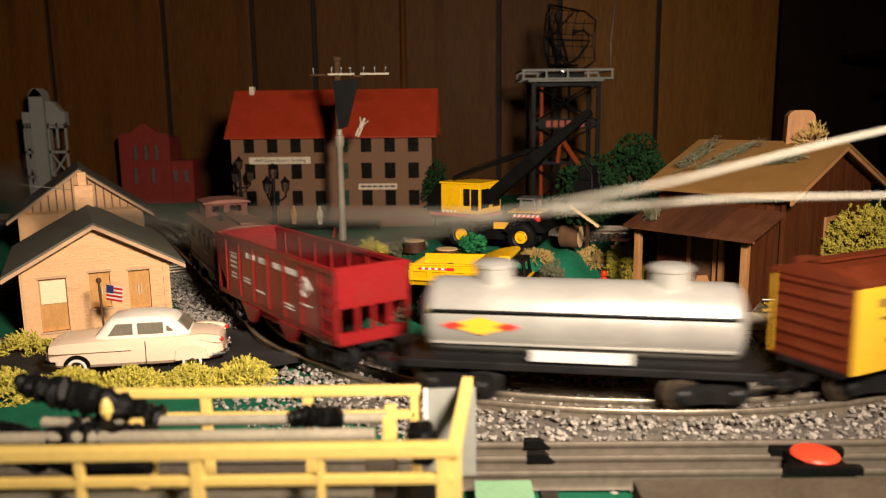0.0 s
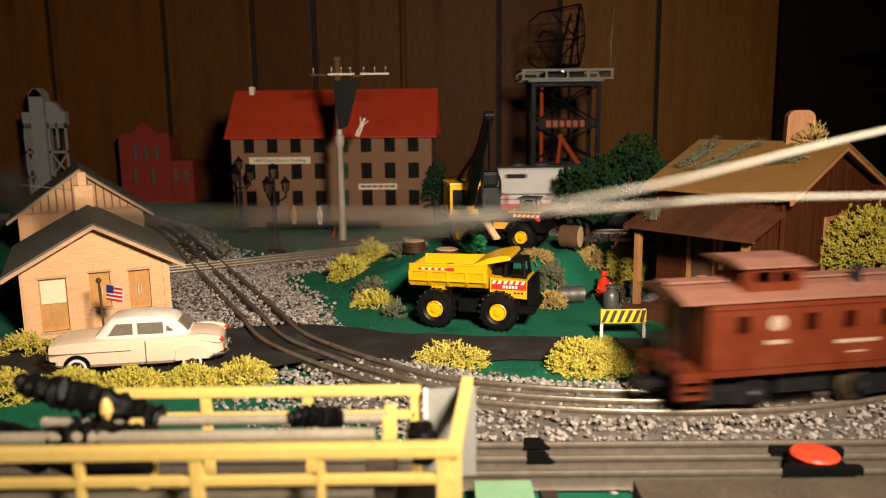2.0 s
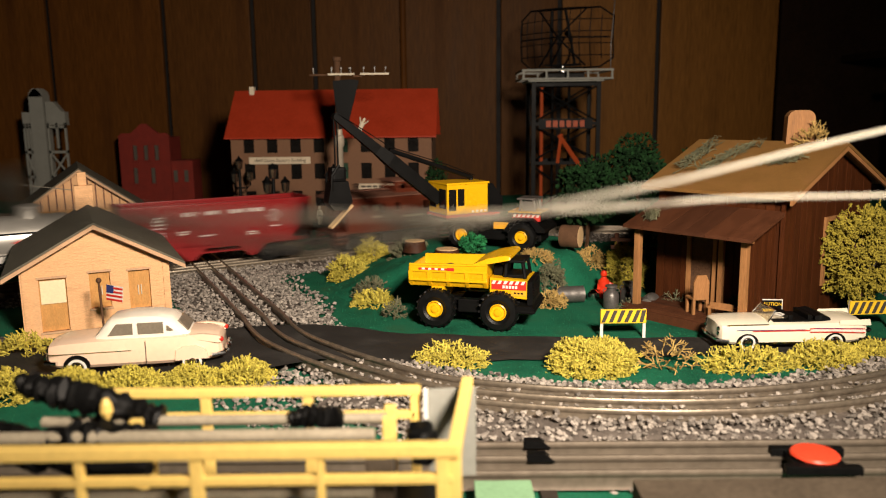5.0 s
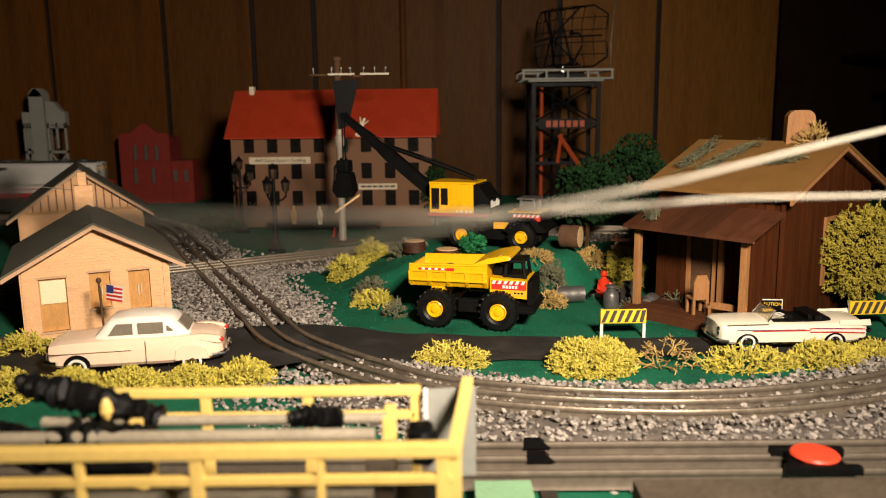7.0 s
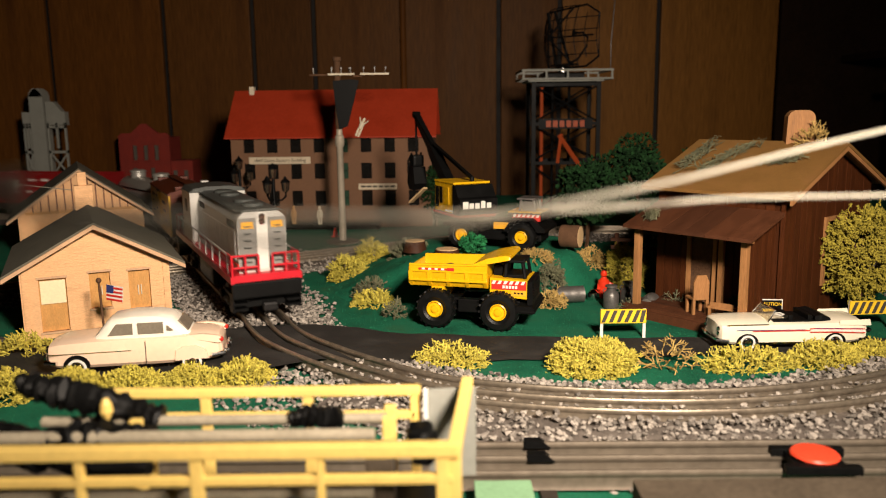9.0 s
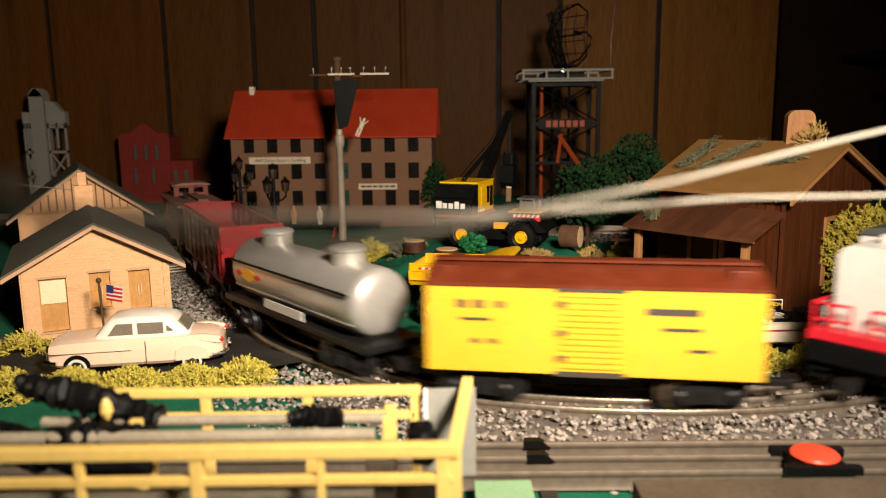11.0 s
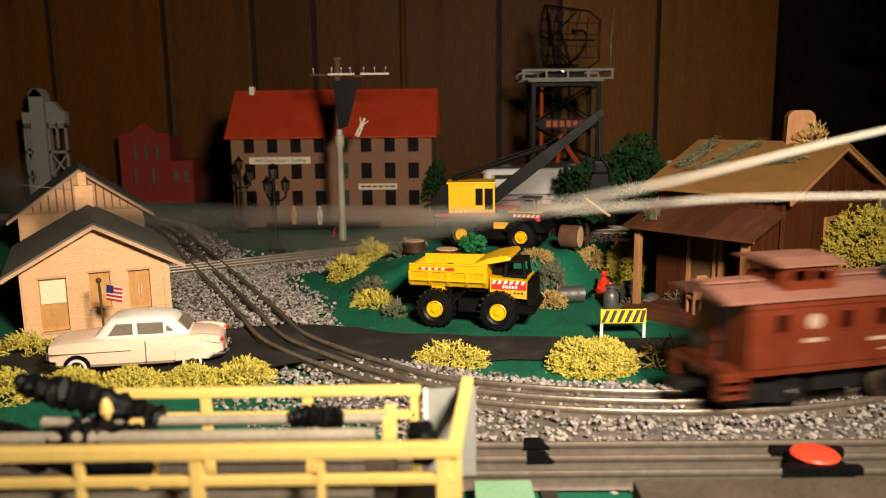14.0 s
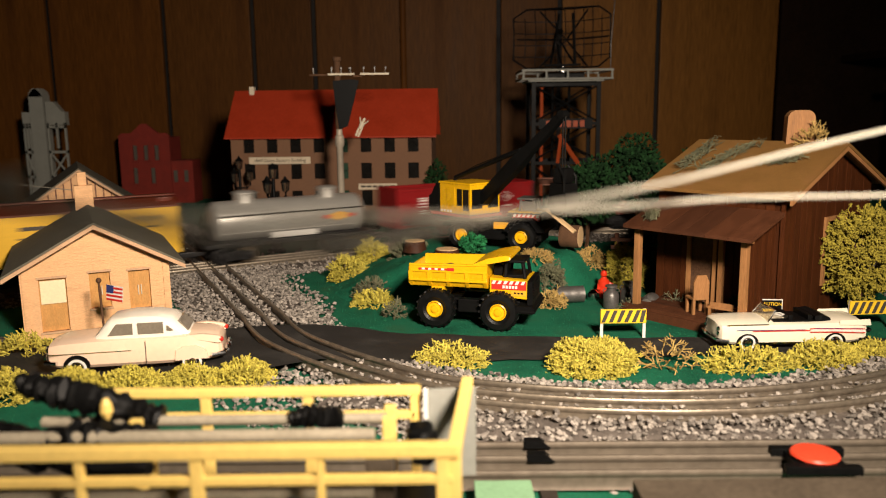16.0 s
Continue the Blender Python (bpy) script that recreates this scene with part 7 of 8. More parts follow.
radar_dish = build_tower()
DISH = [(0, -38), (0.5, -62), (1, -92), (1.5, -122), (2, -155), (2.5, -190), (3, -222), (3.5, -250), (4, -272), (5, -297), (6.5, -318), (7.5, -325), (8.5, -332), (9, -338), (10, -346), (11.5, -357), (12.5, -364), (13.5, -395), (14, -405), (14.5, -417), (15, -436), (15.5, -453), (16, -470)]


def dish_motion():
    walk(radar_dish, [(t, pose(0, 0, 0, 0, 0, a)) for t, a in DISH])
# ---- moss, bushes and trees ----
def add_twig(vs, fs, pts, r0, r1):
    """A thin four-sided stalk through points, blunt at its end."""
    base, n = len(vs), len(pts)
    for i, c in enumerate(pts):
        d = (pts[min(i + 1, n - 1)] - pts[max(i - 1, 0)]).normalized()
        u = d.orthogonal().normalized()
        w = d.cross(u)
        rr = r0 + (r1 - r0) * i / (n - 1)
        vs += [tuple(c + u * rr), tuple(c + w * rr), tuple(c - u * rr), tuple(c - w * rr)]
    for i in range(n - 1):
        a, b = base + 4 * i, base + 4 * i + 4
        fs += [(a + k, a + (k + 1) % 4, b + (k + 1) % 4, b + k) for k in range(4)]
    e = base + 4 * (n - 1)
    fs.append((e, e + 1, e + 2, e + 3))


def twig_mesh(rg, rx, ry, rz, count, thick, length, round_top=True):
    """Vertices and faces of a coral-like tangle of forking stalks that fills half an ellipsoid."""
    vs, fs = [], []
    def stray(k):
        return Vector((rg.uniform(-1, 1), rg.uniform(-1, 1), rg.uniform(-1, 1))) * k
    for _ in range(count):
        while True:
            p = Vector((rg.uniform(-1, 1), rg.uniform(-1, 1), rg.uniform(0, 1) if round_top else rg.uniform(-1, 1)))
            if 0.5 + 0.25 * rg.random() < p.length < 0.95:
                break
        bump = 0.80 + 0.30 * noise.noise(Vector((p.x * 2.3 + rx * 90, p.y * 2.3, p.z * 2.3 + ry * 70)))
        q = Vector((p.x * rx, p.y * ry, p.z * rz)) * bump
        d = (p.normalized() + stray(0.8)).normalized()
        th = thick * rg.uniform(0.8, 1.15)
        a = q + (d + stray(0.3)) * length * 0.45
        b = a + (d + stray(0.5)).normalized() * length * 0.45
        add_twig(vs, fs, [q, a, b], th, th * 0.9)
        for _f in range(rg.choice((2, 2, 3))):
            e = (d + stray(1.0)).normalized()
            c = b + e * length * rg.uniform(0.35, 0.6)
            g = c + (e + stray(0.5)).normalized() * length * rg.uniform(0.25, 0.45)
            add_twig(vs, fs, [b, c, g], th * 0.9, th * 0.6)
            h = (e + stray(1.1)).normalized()
            add_twig(vs, fs, [c, c + h * length * rg.uniform(0.3, 0.5)], th * 0.8, th * 0.55)
    return vs, fs


def leaf_mesh(rg, rx, ry, rz, count, size, lobes):
    """Small curled leaves gathered in uneven clumps over an ellipsoid."""
    vs, fs = [], []
    cl = []
    for _ in range(lobes):
        d = Vector((rg.gauss(0, 1), rg.gauss(0, 1), rg.gauss(0.2, 1))).normalized()
        cl.append((d * rg.uniform(0.45, 0.8), rg.uniform(0.25, 0.45)))
    for _ in range(count):
        c, r = cl[rg.randrange(lobes)]
        d = Vector((rg.gauss(0, 1), rg.gauss(0, 1), rg.gauss(0.15, 1))).normalized()
        p = c + d * r * rg.uniform(0.75, 1.05)
        q = Vector((p.x * rx, p.y * ry, p.z * rz))
        u = (d + Vector((rg.uniform(-1, 1), rg.uniform(-1, 1), rg.uniform(-1, 1))) * 0.8).normalized()
        w = u.orthogonal().normalized()
        n = u.cross(w)
        s = size * rg.uniform(0.6, 1.3)
        b = len(vs)
        vs += [tuple(q), tuple(q + u * s * 0.5 + w * s * 0.35 + n * s * 0.1), tuple(q + u * s), tuple(q + u * s * 0.5 - w * s * 0.35 + n * s * 0.1), tuple(q + u * s * 0.45 - n * s * 0.25)]
        fs += [(b, b + 1, b + 4), (b + 1, b + 2, b + 4), (b + 2, b + 3, b + 4), (b + 3, b, b + 4), (b, b + 3, b + 2, b + 1)]
    return vs, fs


def raw_object(name, vs, fs, material):
    me = bpy.data.meshes.new(name)
    me.from_pydata(vs, [], fs)
    me.materials.append(M[material])
    return new(name, me)


def moss(x, y, z, rx, ry, rz, count, material, label, seed, rz_turn=0, name="moss_bush", thick=0.00055, length=0.0044, group="", under=None):
    rg = random.Random(seed)
    vs, fs = twig_mesh(rg, rx, ry, rz, round(count * 0.85), thick, length)
    ob = raw_object(name, vs, fs, material)
    ob.matrix_basis = (under or I4) @ pose(x, y, z, 0, 0, rz_turn)
    return tagged(ob, label, "moss", group)


ROADSIDE = "yellow moss along the road"
YL = "dense yellow reindeer moss clump beside the road"
for i, (x, y, rx, ry, rz, n) in enumerate(((-0.290, 0.498, 0.022, 0.016, 0.022, 480), (-0.252, 0.512, 0.027, 0.016, 0.0155, 620), (-0.212, 0.515, 0.029, 0.016, 0.0155, 660), (-0.172, 0.518, 0.027, 0.016, 0.0155, 600), (-0.138, 0.521, 0.024, 0.015, 0.020, 520), (0.106, 0.540, 0.035, 0.019, 0.031, 1700), (0.216, 0.543, 0.042, 0.014, 0.018, 420), (0.277, 0.548, 0.032, 0.015, 0.019, 640), (0.318, 0.565, 0.020, 0.012, 0.012, 260))):
    moss(x, y, GROUND - 0.002, rx, ry, rz, n, "moss_yellow", YL, 20 + i, group=ROADSIDE)
moss(0.006, 0.558, GROUND - 0.001, 0.030, 0.012, 0.018, 360, "moss_yellow", "loose yellow moss sprigs beside the road", 41, group=ROADSIDE, thick=0.0005)
moss(0.161, 0.548, GROUND - 0.001, 0.016, 0.010, 0.020, 36, "moss_straw", "sparse straw-coloured moss twigs beside the road", 42, thick=0.0006, length=0.008)
moss(-0.105, 0.858, GROUND, 0.026, 0.022, 0.034, 620, "moss_yellow", "olive yellow bush at the foot of the mound", 43)
moss(-0.082, 0.905, GROUND + 0.004, 0.024, 0.020, 0.042, 620, "moss_yellow", "olive yellow bush at the foot of the mound", 44)
moss(-0.068, 0.742, GROUND, 0.024, 0.014, 0.014, 260, "moss_yellow", "low yellow moss on the mound's slope", 45)
moss(-0.072, 0.765, GROUND + 0.004, 0.018, 0.014, 0.018, 160, "lichen", "grey lichen tuft on the mound's slope", 46)
moss(-0.036, 0.850, 0.010, 0.026, 0.020, 0.030, 420, "lichen", "grey-brown lichen bush on the mound", 47)
moss(0.106, 0.760, GROUND + 0.004, 0.015, 0.012, 0.038, 330, "lichen", "grey-green lichen shrub on the mound's slope", 48)
moss(0.103, 0.728, GROUND, 0.013, 0.009, 0.016, 170, "moss_straw", "dry straw-coloured tuft on the turf", 49)
moss(0.152, 0.815, 0.008, 0.020, 0.012, 0.022, 260, "moss_straw", "brown dry shrub on the mound", 50)
moss(0.092, 0.782, 0.022, 0.020, 0.012, 0.010, 160, "moss_straw", "dry twigs beside the log", 51)
moss(0.222, 0.712, GROUND, 0.020, 0.016, 0.014, 150, "lichen", "grey lichen by the porch step", 52, thick=0.0005, length=0.006)
moss(0.170, 0.700, GROUND, 0.016, 0.008, 0.010, 90, "lichen", "thin grey lichen on the turf", 53)
moss(0.005, 0.725, GROUND, 0.012, 0.010, 0.022, 80, "lichen", "grey lichen sprig behind the dump truck", 54)
moss(-0.045, 0.700, GROUND, 0.010, 0.008, 0.016, 70, "lichen", "grey lichen sprig on the turf", 55)
moss(-0.330, 0.598, GROUND, 0.026, 0.010, 0.016, 220, "moss_yellow", "low yellow moss at the station wall", 56)
moss(0.265, 0.645, GROUND, 0.016, 0.008, 0.014, 140, "moss_yellow", "low yellow moss at the cabin wall", 57)


def vine(u0, w0, u1, w1, z0, z1, count, seed, spread=0.006):
    """Stringy lichen that trails over the cabin's roof from one place to another."""
    rg = random.Random(seed)
    vs, fs = [], []
    for _ in range(count):
        a, n = rg.uniform(0, 0.75), 7
        b = min(1, a + rg.uniform(0.2, 0.45))
        du, dw = rg.uniform(-spread, spread), rg.uniform(-spread, spread)
        pts = []
        for k in range(n):
            t = a + (b - a) * k / (n - 1)
            pts.append(Vector((u0 + (u1 - u0) * t + du + rg.uniform(-0.004, 0.004), w0 + (w1 - w0) * t + dw + rg.uniform(-0.004, 0.004), z0 + (z1 - z0) * t + (du + 0.002) * 0.42 + rg.uniform(0.0, 0.0085))))
        add_twig(vs, fs, pts, rg.uniform(0.0003, 0.0006), 0.0002)
    ob = raw_object("roof_lichen", vs, fs, "lichen")
    ob.matrix_basis = CAB
    return tagged(ob, "stringy grey-green lichen trailing on the cabin roof", "moss", kind="stuff")


vine(0.012, 0.112, 0.070, 0.104, 0.1115, 0.1365, 46, 60, 0.005)
vine(0.014, 0.094, 0.074, 0.060, 0.1125, 0.1380, 38, 61, 0.004)
vine(0.036, 0.044, 0.046, 0.010, 0.1220, 0.1265, 46, 62, 0.005)
vine(-0.044, 0.098, -0.034, 0.104, 0.0740, 0.0770, 26, 63, 0.004)
moss(0.082, 0.020, 0.139, 0.010, 0.008, 0.014, 40, "moss_straw", "dry straw-coloured lichen beside the chimney", 66, name="roof_lichen", length=0.0075, under=CAB)


def plant(name, x, y, z0, rx, ry, rz, zc, count, size, material, label, seed, lobes=14, trunk=0.003, moss_like=False):
    rg = random.Random(seed)
    t = thing(name, pose(x, y, z0), label, "tree" if trunk > 0.002 else "bush")
    bm = bmesh.new()
    add_tube(bm, [(0, 0, -0.001), (0.001, 0.0, zc * 0.5), (0.0, 0.001, zc), (0, 0, zc + rz * 0.5)], [trunk, trunk * 0.8, trunk * 0.6, trunk * 0.2], 7)
    for k in range(6):
        a = k * 1.05 + rg.random()
        add_tube(bm, [(0, 0, zc * 0.7), (math.cos(a) * rx * 0.35, math.sin(a) * ry * 0.35, zc), (math.cos(a) * rx * 0.7, math.sin(a) * ry * 0.7, zc + rz * 0.3)], [trunk * 0.5, trunk * 0.35, trunk * 0.12], 5)
    part("trunk", bm, "bark", t, "thin brown trunk")
    vs, fs = twig_mesh(rg, rx * 1.12, ry * 1.12, rz * 1.12, count, 0.0007, size, False) if moss_like else leaf_mesh(rg, rx, ry, rz, count, size, lobes)
    ob = raw_object("crown", vs, fs, material)
    ob.parent = t
    ob.matrix_basis = pose(0, 0, zc)
    return t


plant("tree", 0.193, 1.045, GROUND, 0.056, 0.045, 0.040, 0.076, 3400, 0.007, "leaf_dark", "dark green leafy tree behind the mound", 71, 22)
plant("tree", 0.262, 1.060, GROUND, 0.040, 0.035, 0.050, 0.098, 2200, 0.007, "leaf_dark", "dark green leafy tree behind the mound", 72, 18)
plant("tree", 0.364, 0.676, GROUND, 0.036, 0.026, 0.045, 0.058, 2600, 0.0036, "leaf_olive", "rounded yellow-green moss tree beside the cabin", 73, moss_like=True)
plant("bush", 0.186, 0.790, GROUND, 0.021, 0.018, 0.026, 0.024, 1100, 0.0034, "leaf_olive", "round yellow-green bush by the milk cans", 74, 24, 0.0015, True)
plant("bush", 0.031, 0.796, 0.029, 0.014, 0.011, 0.010, 0.008, 700, 0.004, "leaf_bright", "small bright green bush on the mound", 75, 14, 0.001)
plant("bush", 0.258, 0.660, GROUND, 0.014, 0.010, 0.014, 0.012, 420, 0.005, "leaf_dark", "small dark green bush at the porch corner", 76, 12, 0.001)
plant("bush", -0.010, 1.255, GROUND, 0.020, 0.014, 0.050, 0.05, 900, 0.006, "leaf_dark", "narrow dark green shrub by the factory corner", 77, 14, 0.0015)
plant("bush", -0.352, 1.225, GROUND, 0.030, 0.016, 0.018, 0.014, 700, 0.006, "leaf_dark", "dark green bush beside the factory", 78, 14, 0.0015)
plant("bush", -0.655, 0.985, GROUND, 0.03, 0.03, 0.06, 0.06, 900, 0.007, "leaf_dark", "dark green shrub beside the far station", 79, 14, 0.0015)
plant("tree", 0.395, 1.16, GROUND, 0.060, 0.045, 0.045, 0.075, 2200, 0.007, "leaf_dark", "dark green leafy tree behind the cabin", 80, 18)


# ---- timber, cans and small things on the turf ----
def build_log():
    lg = thing("cut_log", pose(0.133, 0.812, 0.0300, 0, 0, -25) @ Matrix.Diagonal((0.72, 0.9, 0.9, 1)), "short cut log with a pale sawn end", "log")
    bm = bmesh.new()
    add_lathe(bm, [(0.0128, -0.014), (0.0135, -0.010), (0.0130, 0.0), (0.0136, 0.010), (0.0130, 0.014)], pose(0, 0, 0.0132, 0, 90), 18)
    part("bark", bm, "bark", lg, smooth=True)
    for x in (-0.0142, 0.0140):
        bm = bmesh.new()
        add_lathe(bm, [(0.0122, 0), (0.0122, 0.0006)], pose(x, 0, 0.0132, 0, 90), 18)
        part("sawn_end", bm, "log_end", lg, "pale sawn end")


build_log()


def build_stump(x, y, z, r, h, label):
    s = thing("tree_stump", pose(x, y, z), label, "stump")
    bm = bmesh.new()
    add_lathe(bm, [(r * 1.15, -0.003), (r, 0.002), (r * 0.97, h), (r * 0.9, h + 0.0005)], I4, 14)
    part("bark", bm, "plank", s, smooth=True)
    bm = bmesh.new()
    add_lathe(bm, [(r * 0.92, h + 0.0004), (r * 0.90, h + 0.0011)], I4, 14)
    part("cut_face", bm, "log_end", s)


build_stump(-0.030, 0.835, 0.0270, 0.0115, 0.008, "short red-brown stump on the mound")
build_stump(0.004, 0.795, 0.0285, 0.0125, 0.004, "low pale topped stump on the mound")


def build_can(m, label):
    c = thing("milk_can", m, label, "milk can", group="milk cans")
    bm = bmesh.new()
    add_lathe(bm, [(0.0070, 0), (0.0074, 0.001), (0.0074, 0.0125), (0.0064, 0.0150), (0.0042, 0.0172), (0.0042, 0.0198)], I4, 18)
    part("body", bm, "grey_metal", c, smooth=True)
    bm = bmesh.new()
    add_lathe(bm, [(0.0044, 0.0198), (0.0056, 0.0202), (0.0056, 0.0218), (0.002, 0.0226)], I4, 18)
    part("lid", bm, "grey_metal", c, smooth=True)
    for s in (-1, 1):
        bm = bmesh.new()
        add_tube(bm, [(s * 0.0062, 0, 0.0150), (s * 0.0080, 0, 0.0165), (s * 0.0062, 0, 0.0182), (s * 0.0043, 0, 0.0180)], 0.0005, 5)
        part("handle", bm, "grey_metal", c)


build_can(pose(0.157, 0.722, GROUND), "dull grey metal milk can standing on the turf")
build_can(pose(0.176, 0.736, GROUND), "dull grey metal milk can standing on the turf")
build_can(pose(0.196, 0.722, GROUND + 0.0072, 0, -90, 60), "dull grey metal milk can lying on its side")

drum = thing("steel_drum", pose(0.121, 0.744, GROUND + 0.0082, 0, 0, 8), "ribbed grey steel drum lying on the turf", "drum")
bm = bmesh.new()
pr = []
for k in range(13):
    z = -0.014 + 0.028 * k / 12
    pr.append((0.0082 if k in (0, 4, 8, 12) else 0.0079, z))
add_lathe(bm, [(0.0072, -0.0128)] + pr + [(0.0072, 0.0128)], pose(0, 0, 0, 0, 90), 22)
part("shell", bm, "grey_metal", drum, smooth=True)
bm = bmesh.new()
add_lathe(bm, [(0.0071, -0.0126), (0.0071, -0.0120)], pose(0, 0, 0, 0, 90), 22)
part("end_plate", bm, "pane_dark", drum)

fig = bmesh.new()
add_lathe(fig, [(0.0050, 0), (0.0062, 0.002), (0.0050, 0.006), (0.0064, 0.012), (0.0058, 0.017), (0.0030, 0.0200), (0.0024, 0.0215)], I4, 12)
add_rod(fig, (0.004, 0, 0.015), (0.0125, -0.002, 0.011), 0.0018, 8)
add_rod(fig, (-0.004, 0, 0.015), (-0.006, -0.004, 0.009), 0.0018, 8)
add_lathe(fig, [(0.0008, 0.0212), (0.0030, 0.0225), (0.0034, 0.0245), (0.0026, 0.0268), (0.0008, 0.0278)], I4, 10)
ob = part("toy_figure", fig, "toy_red", None, m=pose(0.158, 0.762, GROUND), smooth=True)
tagged(ob, "glossy red plain toy figure on the turf", "figurine")
bm = bmesh.new()
add_lathe(bm, [(0.002, 0), (0.0052, 0.001), (0.0062, 0.004), (0.0056, 0.0075), (0.003, 0.010), (0.001, 0.0108)], I4, 16)
ob = part("chrome_knob", bm, "chrome", None, m=pose(0.1465, 0.754, GROUND), smooth=True)
tagged(ob, "small shiny round metal pot on the turf", "pot")


def build_barrier(m):
    b = thing("road_barrier", m, "yellow and black striped road barrier", "barrier", group="striped road barriers")
    w, z0, z1 = 0.0185, 0.013, 0.0245
    boxes("board", [((-w, -0.0006, z0), (w, 0.0006, z1))], "barrier_yellow", b)
    for k in range(6):
        x = -w + 0.0005 + k * 0.0062
        bm = bmesh.new()
        add_prism(bm, [(x, z0 + 0.0008), (x + 0.0030, z0 + 0.0008), (min(w - 0.0004, x + 0.0070), z1 - 0.0008), (min(w - 0.0036, x + 0.0040), z1 - 0.0008)], -0.0010, -0.0006)
        part("stripe", bm, "decal_dark", b, "black slanted stripe")
    for x in (-w + 0.0012, w - 0.0012):
        boxes("leg", [((x - 0.0012, 0.0007, 0), (x + 0.0012, 0.0020, z1))], "whitewall", b)


build_barrier(pose(0.1455, 0.6215, GROUND))
build_barrier(pose(0.3560, 0.640, GROUND, 0, 0, 4))

sg = thing("caution_sign", pose(0.2690, 0.6330, GROUND, 0, 0, -6), "small black caution sign with yellow lettering", "sign")
boxes("post", [((-0.0010, 0.0008, 0), (0.0010, 0.0020, 0.012))], "grey_metal", sg)
boxes("board", [((-0.0095, -0.0005, 0.010), (0.0095, 0.0006, 0.0285))], "decal_white", sg, "white edged board")
boxes("face", [((-0.0088, -0.0010, 0.0107), (0.0088, -0.0006, 0.0278))], "black", sg, "black sign face")
text_part("lettering", "CAUTION", 0.0040, "barrier_yellow", sg, pose(0, -0.0012, 0.0245, 90))
for k in range(5):
    bm = bmesh.new()
    add_prism(bm, [(-0.0078 + 0.0030 * k, 0.0120), (-0.0064 + 0.0030 * k, 0.0120), (-0.0046 + 0.0030 * k, 0.0165), (-0.0060 + 0.0030 * k, 0.0165)], -0.0014, -0.0010)
    part("stripe", bm, "barrier_yellow", sg)
boxes("lettering", [((-0.006, -0.0013, 0.0185), (0.006, -0.0010, 0.0205))], "barrier_yellow", sg)

fl = thing("flag_pole", pose(-0.2715, 0.6130, GROUND, 0, 0, 0), "dark flag pole with a small striped flag", "flag")
bm = bmesh.new()
add_rod(bm, (0, 0, 0), (-0.0015, 0, 0.054), 0.0010, 8)
add_lathe(bm, [(0.0010, 0.053), (0.0022, 0.0545), (0.0022, 0.0560), (0.0008, 0.0575)], pose(-0.0015, 0, 0), 10)
part("pole", bm, "bark", fl)
f0 = boxes("flag", [((0.0, -0.0003, 0.040), (0.0145, 0.0003, 0.0525))], "decal_white", fl, "white flag cloth", m=pose(0, 0, 0, 0, 6, -14))
for k in range(4):
    boxes("stripe", [((0.0065 if k > 1 else 0.0, -0.0006, 0.0402 + 0.0032 * k), (0.0145, -0.0003, 0.0418 + 0.0032 * k))], "decal_red", f0)
boxes("canton", [((0.0, -0.0006, 0.0462), (0.0064, -0.0003, 0.0525))], "decal_blue", f0, "dark blue corner")


# ---- lamp posts, pole and small figures by the factory ----
def build_lamp_post(m):
    l = thing("street_lamp", m, "black toy street lamp with three lanterns", "street lamp", group="black street lamps")
    bm = bmesh.new()
    add_lathe(bm, [(0.0125, 0), (0.0125, 0.003), (0.008, 0.005), (0.006, 0.014), (0.0038, 0.018), (0.0030, 0.055), (0.0036, 0.058), (0.0026, 0.062), (0.0022, 0.098)], I4, 12)
    part("post", bm, "black", l, smooth=True)
    bm = bmesh.new()
    for a in (0, 120, 240):
        ca, sa = math.cos(radians(a + 15)), math.sin(radians(a + 15))
        add_tube(bm, [(0, 0, 0.070), (ca * 0.010, sa * 0.010, 0.069), (ca * 0.0155, sa * 0.0155, 0.074), (ca * 0.0155, sa * 0.0155, 0.080)], 0.0014, 6)
    part("arm", bm, "black", l)
    for k, (x, y, z) in enumerate([(0.0155 * math.cos(radians(a + 15)), 0.0155 * math.sin(radians(a + 15)), 0.080) for a in (0, 120, 240)] + [(0, 0, 0.098)]):
        bm = bmesh.new()
        add_lathe(bm, [(0.0026, 0), (0.0040, 0.001), (0.0055, 0.0125)], pose(x, y, z), 6)
        ln = part("lantern", bm, glass_mat("lantern_pane", (0.35, 0.28, 0.2), 0.25), l, "dim glass lantern")
        bm = bmesh.new()
        add_lathe(bm, [(0.0066, 0.0125), (0.0060, 0.0140), (0.0020, 0.0180), (0.0012, 0.0205)], pose(x, y, z), 6)
        part("cap", bm, "black", ln)
        for a in range(6):
            ca, sa = math.cos(a * 1.0472), math.sin(a * 1.0472)
            bm = bmesh.new()
            add_rod(bm, (x + 0.0040 * ca, y + 0.0040 * sa, z + 0.001), (x + 0.0056 * ca, y + 0.0056 * sa, z + 0.0128), 0.0005, 4)
            part("bar", bm, "black", ln)


build_lamp_post(pose(-0.313, 1.225, GROUND))
build_lamp_post(pose(-0.2235, 1.047, GROUND))

